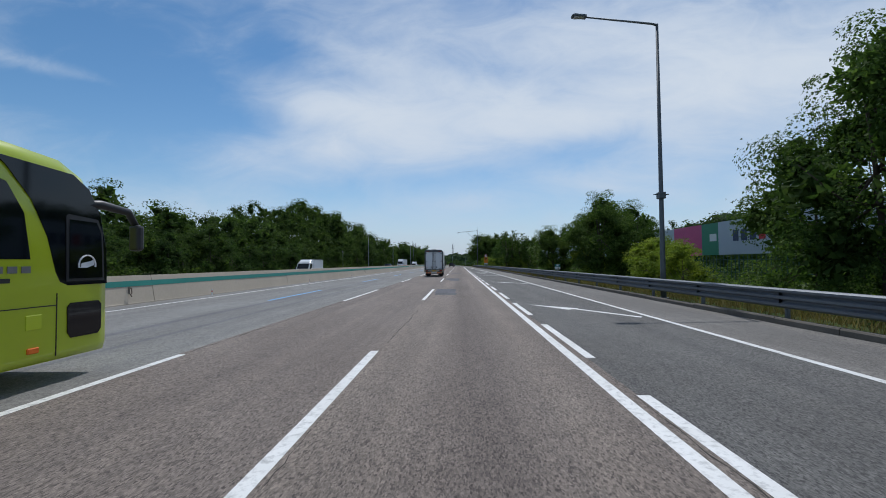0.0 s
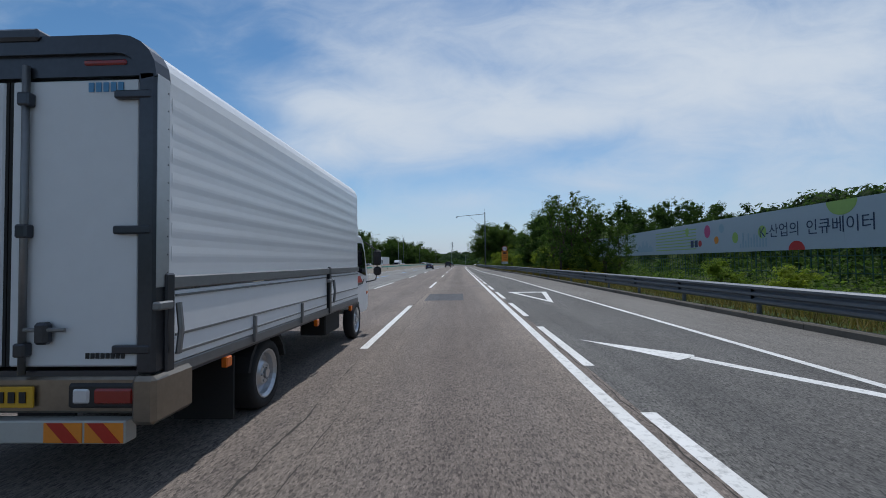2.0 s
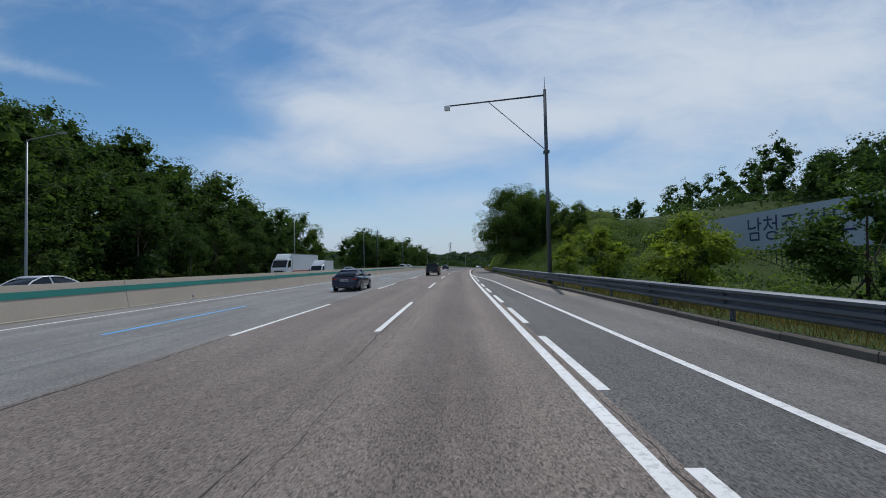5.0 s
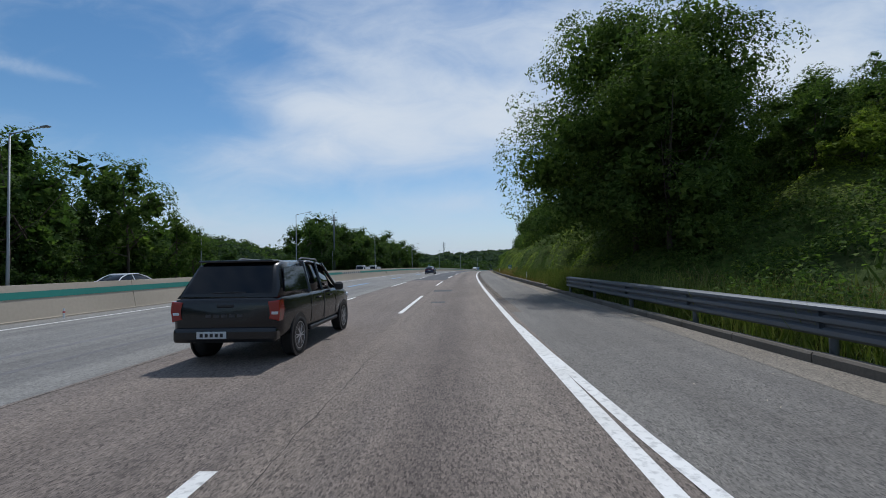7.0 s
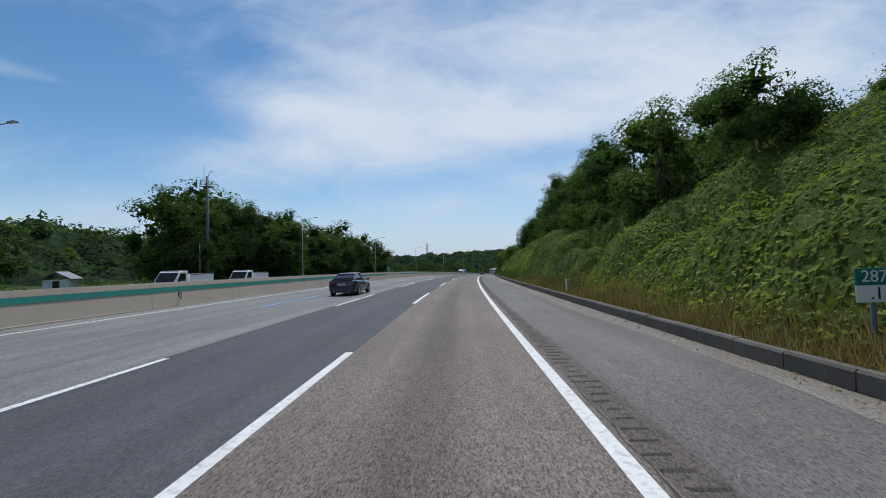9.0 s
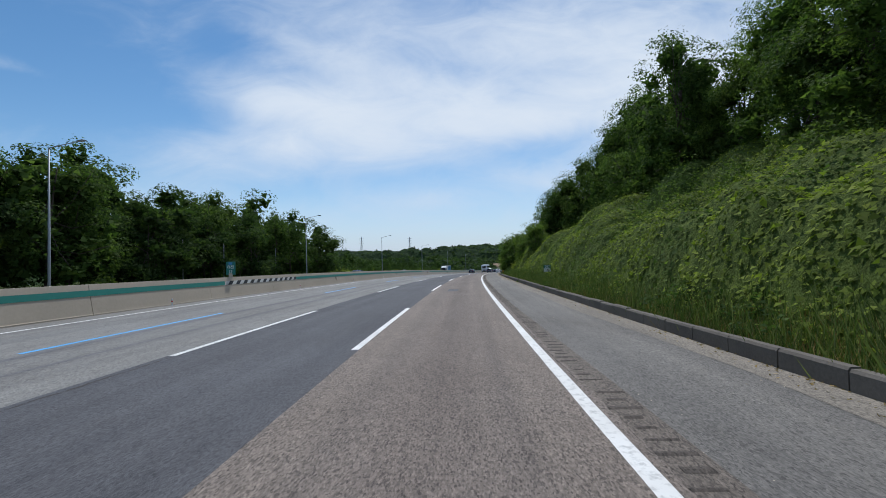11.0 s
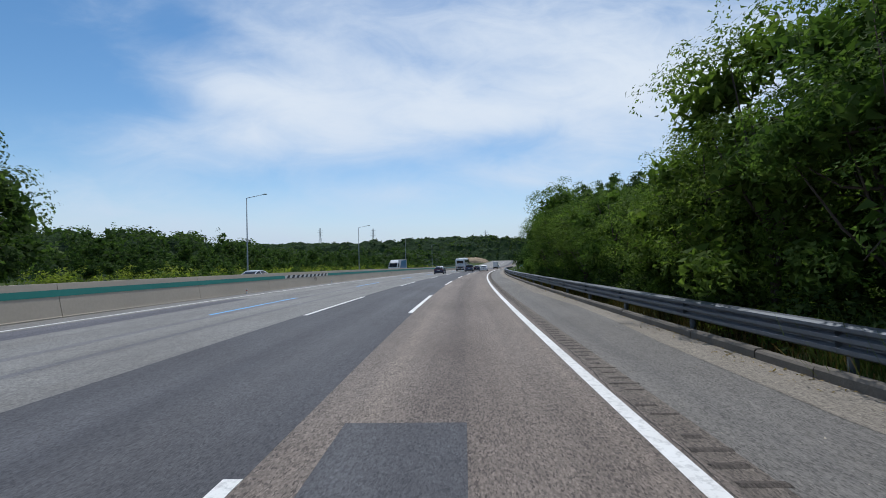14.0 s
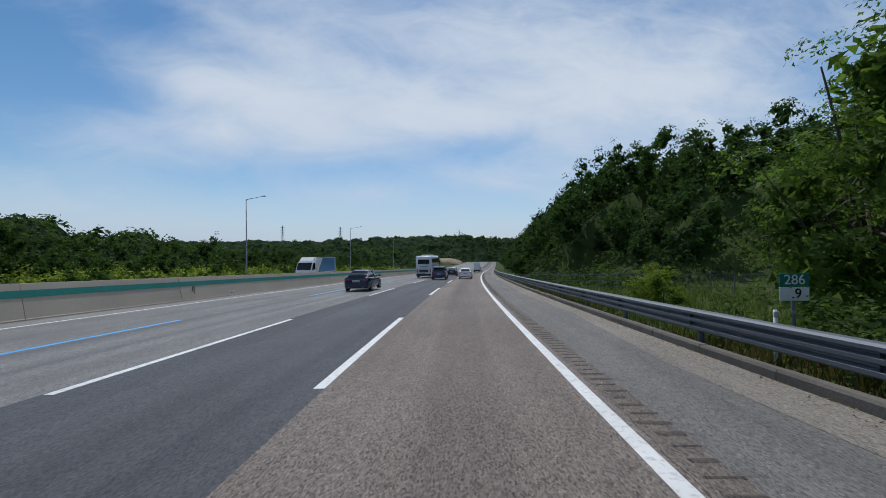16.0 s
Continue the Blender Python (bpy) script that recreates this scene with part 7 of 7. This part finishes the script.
for x, y in ((-0.7, -0.7), (0.7, -0.7), (0.7, 0.7), (-0.7, 0.7)):
    part("railing_post", tube([(x, y, 15.0), (x, y, 15.95)], 0.02, 5), M_LAMP_GREY, mast)
part("camera_arm", tube([(0.2, 0, 16.6), (0.5, 0, 17.3), (0.9, 0, 17.25)], 0.05, 6), M_LAMP_GREY, mast)
part("aerial", tube([(-0.5, 0, 15.0), (-0.5, 0, 18.2)], 0.03, 5), M_LAMP_GREY, mast)

# detector mast with a braced arm over the road
det = thing("detector_mast", "tall grey mast with a braced arm over the road", "mast", m=stand(160, 6.75))
part("pole", tube([(0, 0, -0.3), (0, 0, 14.0)], [0.17, 0.11], 12), M_LAMP_GREY, det, smooth=True)
part("arm", tube([(0.1, 0, 13.6), (-7.2, 0, 13.0)], [0.07, 0.05], 8), M_LAMP_GREY, det, smooth=True)
part("brace", tube([(0, 0, 9.6), (-4.0, 0, 13.2)], 0.028, 6), M_LAMP_GREY, det)
part("detector", box(-7.2, -6.8, -0.15, 0.15, 12.7, 12.95, 0.02), M_SIGN_WHITE, det)
part("spike", tube([(0, 0, 14.0), (0, 0, 14.9)], 0.02, 5), M_LAMP_GREY, det)
part("clamp", box(-0.2, 0.2, -0.2, 0.2, 9.4, 9.6, 0.02), M_LAMP_GREY, det)

# speed sign over an orange notice board
sign = thing("speed_sign", "round red and white speed sign over an orange notice board", "road sign", m=stand(121, 7.46))
part("post", tube([(0, 0.06, -0.6), (0, 0.06, 4.0)], 0.05, 8), M_POST, sign, smooth=True)
ring = bmesh.new()
tube([(0, -0.012, 3.70), (0, 0.012, 3.70)], 0.42, 36, ring)
roundel = part("roundel", ring, M_SIGN_RED, sign, "round red-rimmed speed limit plate")
disc_bm = bmesh.new()
tube([(0, -0.018, 3.70), (0, -0.012, 3.70)], 0.335, 36, disc_bm)
part("white_face", disc_bm, M_SIGN_WHITE, roundel)
lettering("speed_figures", "100", 0.40, M_INK, roundel, pose(0, -0.024, 3.70), "black figures 100")
board = part("notice_board", box(-0.5, 0.5, -0.015, 0.015, 1.66, 3.26, 0.006), M_SIGN_ORANGE, sign, "orange notice board with dark lettering")
part("pictogram", box(-0.34, 0.2, -0.024, -0.016, 2.88, 3.1, 0.004), M_INK, board)
part("pictogram_lens", box(0.24, 0.36, -0.024, -0.016, 2.92, 3.06, 0.004), M_INK, board)
lettering("board_words", "지점·구간", 0.22, M_INK, board, pose(0, -0.02, 2.62))
lettering("board_words", "단속중", 0.24, M_INK, board, pose(0, -0.02, 2.3))
bars(board, "board_bars", -0.02, -0.25, 0.25, 1.98, 0.07, 4, M_SIGN_RED)
foot = part("distance_board", box(-0.5, 0.5, -0.015, 0.015, 1.30, 1.62, 0.006), M_SIGN_WHITE, sign, "white distance board")
bars(foot, "board_bars", -0.02, -0.42, 0.0, 1.46, 0.14, 4, M_INK)
lettering("distance_figures", "4km", 0.22, M_INK, foot, pose(0.26, -0.02, 1.46))


def kilometre_post(s, u, top, bottom):
    ob = thing("kilometre_post", "green and white kilometre plate on a dark post", "road sign", "kilometre posts", stand(s, u))
    z = 1.25
    part("post", tube([(0, 0.03, -0.5), (0, 0.03, z + 0.1)], 0.035, 8), M_LAMP_GREY, ob, smooth=True)
    upper = part("upper_plate", box(-0.26, 0.26, -0.012, 0.012, z, z + 0.25, 0.005), M_SIGN_GREEN, ob, "green upper plate")
    lower = part("lower_plate", box(-0.26, 0.26, -0.012, 0.012, z - 0.25, z - 0.002, 0.005), M_SIGN_WHITE, ob, "white lower plate")
    lettering("number", top, 0.25, M_SIGN_WHITE, upper, pose(0, -0.017, z + 0.125))
    lettering("decimal", bottom, 0.25, M_INK, lower, pose(0.03, -0.017, z - 0.125))


kilometre_post(42.0, 9.3, "287", ".3")
kilometre_post(246.2, 6.5, "287", ".1")
kilometre_post(324.4, 6.5, "287", ".0")
kilometre_post(422.1, 6.2, "286", ".9")
deline = thing("delineator_post", "short white delineator post with a reflector", "marker post", "delineators", stand(223.7, 5.95))
part("post", tube([(0, 0, -0.2), (0, 0, 0.92)], 0.03, 8), M_SIGN_WHITE, deline, smooth=True)
part("reflector", box(-0.05, 0.05, -0.04, -0.02, 0.8, 0.9, 0.01), M_CLEAR, deline)
for s, u in ((262, 5.75), (421.3, 5.3), (463, 5.3)):
    copy_thing(deline, stand(s, u))
# small delineators along the barrier's foot
wee = thing("barrier_delineator", "small white delineator on the barrier foot line", "marker post", "barrier delineators", stand(24, -14.0))
part("post", tube([(0, 0, 0), (0, 0, 0.36)], 0.035, 6), M_SIGN_WHITE, wee)
part("collar", tube([(0, 0, 0.2), (0, 0, 0.26)], 0.04, 6), M_SIGN_RED, wee)
for s in range(40, 520, 16):
    copy_thing(wee, stand(float(s), -14.0))
# drain brackets on the barrier face
clip = thing("barrier_bracket", "rusty steel bracket on the barrier face", "bracket", "barrier brackets", stand(18.5, -14.48))
part("hook", tube([(0.0, 0, 0.72), (0.08, 0, 0.70), (0.09, 0, 0.5), (0.03, 0, 0.42), (0.1, 0, 0.35)], 0.02, 6), plain("rusty_steel", (0.10, 0.06, 0.04), 0.8, 0.3, vary=0.4), clip)
part("stain_plate", box(-0.045, -0.02, -0.05, 0.05, 0.3, 0.75, 0.005), M_KERB, clip)
for s in (66, 104, 140, 181, 262, 304, 339, 372, 405, 437):
    copy_thing(clip, stand(float(s), -14.48))
# place sign on the barrier
place = thing("place_sign", "green place and distance sign on the median barrier", "road sign", m=stand(318.6, -14.75))
part("post", box(-0.12, 0.12, -0.05, 0.05, 1.2, 1.5, 0.01), M_CONCRETE, place)
panel = part("panel", box(-0.3, 0.3, -0.04, 0.04, 1.4, 2.25, 0.01), M_SIGN_GREEN, place)
part("route_shield", box(-0.12, 0.12, -0.05, -0.042, 2.05, 2.2, 0.004), M_COACH_BLUE, panel)
lettering("place_name", "대전", 0.26, M_SIGN_WHITE, panel, pose(0, -0.048, 1.88))
lettering("place_distance", "15", 0.24, M_SIGN_WHITE, panel, pose(0, -0.048, 1.6))
# yellow and black end of the guard rail
rail_end = thing("rail_end_board", "yellow and black striped end board of the guard rail", "hazard board", m=stand(366.6, 5.3))
part("board", box(-0.14, 0.14, -0.02, 0.02, 0.35, 0.85, 0.01), M_SIGN_ORANGE, rail_end)
for k in range(3):
    part("stripe", prism([(-0.13, 0.40 + k * 0.15), (0.13, 0.50 + k * 0.15), (0.13, 0.56 + k * 0.15), (-0.13, 0.46 + k * 0.15)], -0.027, -0.022, "y"), M_INK, rail_end)

# ---------------------------------------------------------------- printed hoarding on a green mesh fence, beside the road
M_HOARD = plain("white_hoarding", (0.43, 0.475, 0.545), 0.5, vary=0.05, scale=0.5)
M_PINK = plain("pink_hoarding", (0.55, 0.06, 0.20), 0.5, vary=0.08)
M_GREEN_H = plain("green_hoarding", (0.03, 0.22, 0.12), 0.5, vary=0.08)
M_NAVY_INK = plain("navy_ink", (0.02, 0.035, 0.10), 0.5)
M_PALE_INK = plain("pale_blue_ink", (0.32, 0.42, 0.52), 0.5)
M_LIME_INK = plain("lime_ink", (0.34, 0.48, 0.12), 0.5)
M_FENCE = plain("green_fence_steel", (0.02, 0.07, 0.05), 0.55, 0.2, vary=0.15)
hoard = tagged(new("hoarding"), "long white printed hoarding above a green mesh fence", "hoarding")
HU, HZ0, HZ1 = 35.0, 2.5, 6.9


def hoard_at(s, z, out=0.0):
    """On the hoarding's face: reading runs towards the traffic."""
    return pose(*at(s, HU - out, z), 0, 0, yaw_at(s) - 90)


s = 24.0
while s < 192:
    m = M_PINK if 64 < s + 2 < 72 else M_GREEN_H if 58 < s + 2 < 64 else M_HOARD
    top = HZ1
    o = part("panel", box(-1.995, 1.995, -0.03, 0.03, HZ0, HZ1, 0.0), m, hoard)
    o.matrix_world = pose(*at(s + 2, HU), 0, 0, yaw_at(s) - 90)
    if int(s) % 8 == 0:
        post = part("fence_post", box(-0.05, 0.05, 0.04, 0.16, -2.2, HZ1 - 0.2), M_FENCE, hoard)
        post.matrix_world = pose(*at(s, HU), 0, 0, yaw_at(s) - 90)
    s += 4.0
bm = bmesh.new()
for k in range(int(168 / 0.8)):
    box(-84 + k * 0.8, -84 + k * 0.8 + 0.07, -0.03, 0.03, -2.2, HZ0 - 0.02, 0, bm)
for z in (-1.4, 0.2, 1.8):
    box(-84, 84, -0.025, 0.025, z, z + 0.08, 0, bm)
mesh_fence = part("fence_mesh", bm, M_FENCE, hoard)
mesh_fence.matrix_world = pose(*at(108, HU + 0.1), 0, 0, yaw_at(108) - 90)
tagged(mesh_fence, kind="stuff")
for text, s, z, size, ink in (("남청주", 178.7, 4.7, 3.0, M_NAVY_INK), ("현도", 170.9, 4.7, 3.0, M_NAVY_INK), ("스마트", 159, 4.7, 2.9, M_COACH_BLUE), ("산업단지", 147, 4.8, 2.8, M_INK), ("K-산업의", 100.1, 4.6, 1.62, M_NAVY_INK), ("인큐베이터", 92.6, 4.6, 1.62, M_NAVY_INK)):
    o = lettering("hoarding_word", text, size, ink, hoard, Matrix())
    o.matrix_world = hoard_at(s, z, 0.05)


def blot(s, z, r, ink, squash=1.0, turn=None):
    """A printed dot, or half of one that hangs from an edge (turn: where the half points)."""
    a0, a1 = (0, math.tau) if turn is None else (turn, turn + math.pi)
    k = 20 if turn is None else 19
    rim = [(r * math.cos(a0 + (a1 - a0) * i / (20 if turn is None else 18)), r * math.sin(a0 + (a1 - a0) * i / (20 if turn is None else 18))) for i in range(k)]
    o = part("printed_dot", prism(rim, -0.012, 0.0, "y"), ink, hoard)
    o.matrix_world = hoard_at(s, z, 0.04) @ Matrix.Diagonal((squash, 1, 1, 1))


blot(97.6, HZ0, 0.95, M_SIGN_RED, 1.15, 0.0)
blot(92.2, HZ1, 1.35, M_LIME_INK, 1.2, math.pi)
for s, z, r, ink, q in ((113.6, 5.5, 0.9, M_PINK, 0.8), (110.3, 5.7, 0.6, M_PALE_INK, 0.9), (111.5, 4.2, 0.5, M_SIGN_ORANGE, 1), (115.5, 3.9, 0.45, M_SIGN_RED, 1), (107.5, 4.3, 0.7, M_LIME_INK, 0.8), (102.6, 4.7, 0.75, M_LIME_INK, 0.9),
                       (84.5, 5.6, 0.5, M_PALE_INK, 1), (82.6, 4.4, 0.7, M_PALE_INK, 1), (119.0, 5.8, 0.6, M_LIME_INK, 0.8)):
    blot(s, z, r, ink, q)
for k in range(16):
    s = 137.5 - k * 0.45
    hgt = 0.6 + 1.6 * abs(math.sin(k * 2.3)) * math.exp(-((k - 7) / 6) ** 2)
    o = part("printed_tower", box(-0.16, 0.16, -0.012, 0.0, 0, hgt), M_PALE_INK, hoard)
    o.matrix_world = hoard_at(s, 3.1, 0.04)
for k in range(10):
    o = part("printed_tower", box(-0.12, 0.12, -0.012, 0.0, 0, 0.5 + 1.3 * abs(math.sin(k * 1.7))), M_PALE_INK, hoard)
    o.matrix_world = hoard_at(106.5 - k * 0.5, 3.0, 0.04)
for k in range(7):
    o = part("printed_line", box(-6.5, 6.5, -0.010, 0.0, -0.07, 0.07), M_LIME_INK, hoard)
    o.matrix_world = hoard_at(123, 3.2 + k * 0.48, 0.04)
for x in (0.0, 1.1):
    o = part("printed_mark", box(-0.4, 0.4, -0.014, 0.0, -0.5, 0.5), M_NAVY_INK, hoard)
    o.matrix_world = hoard_at(117.6 - x, 3.9, 0.045)
for k in range(6):
    o = part("printed_bar", box(-0.55, 0.55, -0.012, 0.0, -0.7, 0.7), M_SIGN_RED if k == 3 else M_NAVY_INK, hoard)
    o.matrix_world = hoard_at(56.3 - k * 1.6, 4.9, 0.04)
o = part("printed_bar", box(-0.8, 0.8, -0.012, 0.0, -0.5, 0.5), M_SIGN_WHITE, hoard)
o.matrix_world = hoard_at(61.2, 4.9, 0.04)

# ---------------------------------------------------------------- far things: lattice pylons, huts and a fence beyond the opposite side
M_PYLON = plain("pylon_steel", (0.22, 0.24, 0.27), 0.6, 0.4)


def pylon(s, u, base, height):
    ob = thing("pylon", "distant grey lattice power pylon on the ridge", "pylon", "pylons on the ridge", stand(s, u, base))
    bm = bmesh.new()
    r = height * 0.085
    for a, b in ((1, 1), (1, -1), (-1, 1), (-1, -1)):
        tube([(a * r, b * r, 0), (a * r * 0.3, b * r * 0.3, height * 0.6), (a * r * 0.15, b * r * 0.15, height)], height * 0.006, 4, bm)
    part("legs", bm, M_PYLON, ob)
    bm = bmesh.new()
    for k in range(9):
        z0, z1 = height * k * 0.1, height * (k + 1) * 0.1
        w0, w1 = r * max(0.2, 1 - 0.115 * k), r * max(0.2, 1 - 0.115 * (k + 1))
        tube([(-w0, -w0, z0), (w1, -w1, z1)], height * 0.004, 4, bm)
        tube([(w0, -w0, z0), (-w1, -w1, z1)], height * 0.004, 4, bm)
    part("bracing", bm, M_PYLON, ob)
    for k in range(3):
        z = height * (0.66 + 0.12 * k)
        part("cross_arm", tube([(-height * 0.13, 0, z), (0, 0, z + height * 0.02), (height * 0.13, 0, z)], height * 0.006, 4), M_PYLON, ob)


for s, u, base, hgt in ((1302, -453, 28, 47), (1351, -342, 26, 47), (1410, -80, 15, 49), (1171, -646, 40, 19)):
    pylon(s, u, base, hgt)
def earth_bank(s0, s1, u0, u1, height, seed):
    """A bare cut of pale sandy earth beside the road, far ahead."""
    rng = np.random.default_rng(seed)
    a, b = np.meshgrid(np.linspace(0, 1, 24), np.linspace(0, 1, 40), indexing="ij")
    z = height * np.minimum(1, 4 * a * (1 - a)) ** 0.6 * np.minimum(1, 5 * b * (1 - b)) ** 0.5 + rng.normal(0, 0.15, a.shape) - 0.4
    v = many(s0 + (s1 - s0) * a, u0 + (u1 - u0) * b, z).reshape(-1, 3)
    f = [(i * 40 + j, i * 40 + j + 1, (i + 1) * 40 + j + 1, (i + 1) * 40 + j) for i in range(23) for j in range(39)]
    return structure("earth_bank", mesh_from("earth_bank", v, f, earth("sandy_earth", ((0.3, (0.24, 0.18, 0.12)), (0.5, (0.36, 0.28, 0.2)), (0.7, (0.46, 0.38, 0.28))), 0.12)), "bare pale sandy earth bank beside the road far ahead", "earth bank")


earth_bank(900, 940, -84, -34, 6.5, 17)
hut = thing("small_hut", "small white hut with a pitched roof", "hut", m=stand(297, -57, -0.6, 20))
part("wall", box(-1.6, 1.6, -1.4, 1.4, 0, 2.0, 0.02), M_SIGN_WHITE, hut)
part("roof", prism([(-1.9, 1.95), (0, 3.0), (1.9, 1.95), (1.9, 2.08), (0, 3.14), (-1.9, 2.08)], -1.7, 1.7, "y"), M_ALU, hut)
part("door", box(-0.4, 0.4, -1.43, -1.4, 0, 1.8), M_DARK_STEEL, hut)
rack = thing("pipe_rack", "grey steel pipe rack in the yard", "rack", m=stand(305, -55, -0.6, 10))
for x in (-5, -2.5, 0, 2.5, 5):
    part("rack_post", tube([(x, 0, 0), (x, 0, 3.2)], 0.05, 6), M_POST, rack)
for z in (1.8, 2.4, 3.0):
    part("rack_bar", tube([(-6, 0, z), (6, 0, z)], 0.045, 6), M_POST, rack)
crate = thing("blue_tarpaulin_stack", "blue tarpaulin covered stack in the yard", "stack", m=stand(312, -52, -0.6))
part("stack", prism([(-1.2, 0), (-1.3, 1.1), (-0.6, 1.5), (0.7, 1.45), (1.3, 1.0), (1.2, 0)], -1, 1, "y", 0.1), M_COACH_BLUE, crate)
part("rope", tube([(-1.25, -0.3, 0.3), (0, -0.3, 1.56), (1.25, -0.3, 0.3)], 0.02, 5), M_SIGN_WHITE, crate)
field_fence = thing("field_fence", "grey mesh fence across the field", "fence", m=stand(458, 17.5, -1.0, -8))
for k in range(13):
    part("post", tube([(-12 + 2 * k, 0, 0), (-12 + 2 * k, 0, 1.9)], 0.04, 6), M_POST, field_fence)
for z in (0.5, 1.1, 1.75):
    part("rail", tube([(-12, 0, z), (12, 0, z)], 0.028, 6), M_POST, field_fence)
for k in range(96):
    part("wire", tube([(-11.9 + 0.25 * k, 0, 0.3), (-11.9 + 0.25 * k, 0, 1.8)], 0.007, 4), M_POST, field_fence)


# ---------------------------------------------------------------- drain, litter and debris beside the kerb
def drain_grate(s, u):
    ob = thing("drain_grate", "dark steel drain grate in the shoulder beside the kerb", "drain grate", "", stand(s, u))
    part("pit", box(-0.40, 0.40, -0.66, 0.66, -0.02, 0.0055), M_INK, ob)
    for y in (-0.68, 0.68):
        part("frame_end", box(-0.44, 0.44, y - 0.03, y + 0.03, -0.02, 0.016, 0.004), M_DARK_STEEL, ob)
    for x in (-0.42, 0.42):
        part("frame_side", box(x - 0.02, x + 0.02, -0.65, 0.65, -0.02, 0.016, 0.004), M_DARK_STEEL, ob)
    for k in range(9):
        x = -0.34 + k * 0.085
        part("grate_bar", box(x - 0.007, x + 0.007, -0.65, 0.65, -0.01, 0.014, 0.002), M_STEEL, ob)
    return ob


drain_grate(232.1, 4.78)
paper = tagged(new("paper_litter"), "crumpled white and pink paper scrap on the drain grate", "litter")
paper.matrix_world = stand(231.75, 5.05, 0.02)
pr = np.random.default_rng(91)
bm = bmesh.new()
bmesh.ops.create_icosphere(bm, subdivisions=2, radius=0.07)
for v in bm.verts:
    v.co *= 0.75 + 0.5 * float(pr.random())
    v.co.z = max(v.co.z * 0.6, -0.01)
part("scrap", bm, M_WHITE_BODY, paper)
bm = bmesh.new()
bmesh.ops.create_icosphere(bm, subdivisions=2, radius=0.045)
for v in bm.verts:
    v.co *= 0.75 + 0.5 * float(pr.random())
    v.co.z = max(v.co.z * 0.6, -0.01)
    v.co += Vector((-0.08, -0.03, 0))
part("torn_end", bm, plain("pink_paper", (0.62, 0.30, 0.32), 0.8), paper, "pink torn end")


def debris(name, s0, s1, n, seed, label, material, size, back=(0.0, 0.5), power=2.0):
    """Dry bits that gather at the foot of the kerb."""
    rng = np.random.default_rng(seed)
    s = rng.uniform(s0, s1, n)
    k = np.interp(s, KERB_S, KERB_V)
    u = k - back[0] - (back[1] - back[0]) * rng.random(n) ** power
    p = many(s, u, rng.uniform(0.008, 0.02, n))
    nor = rng.normal(size=(n, 3)) * 0.35 + np.array([0, 0, 1.0])
    return stuff(name, leaf_mesh(name, p, nor, size * rng.uniform(0.4, 1.5, n), material, rng, 0.4), label, "debris")


debris("dry_debris", 215, 376, 4500, 92, "dry grass and leaf litter at the foot of the kerb", M_GRASS, 0.06, (0.0, 0.45), 2.5)
debris("dry_debris", 376, 440, 900, 93, "dry grass and leaf litter at the foot of the kerb", M_GRASS, 0.06, (0.0, 0.4), 2.5)
debris("road_grit", 150, 440, 1100, 94, "pale grit scattered over the hard shoulder", M_CONCRETE, 0.03, (0.2, 2.8), 1.0)
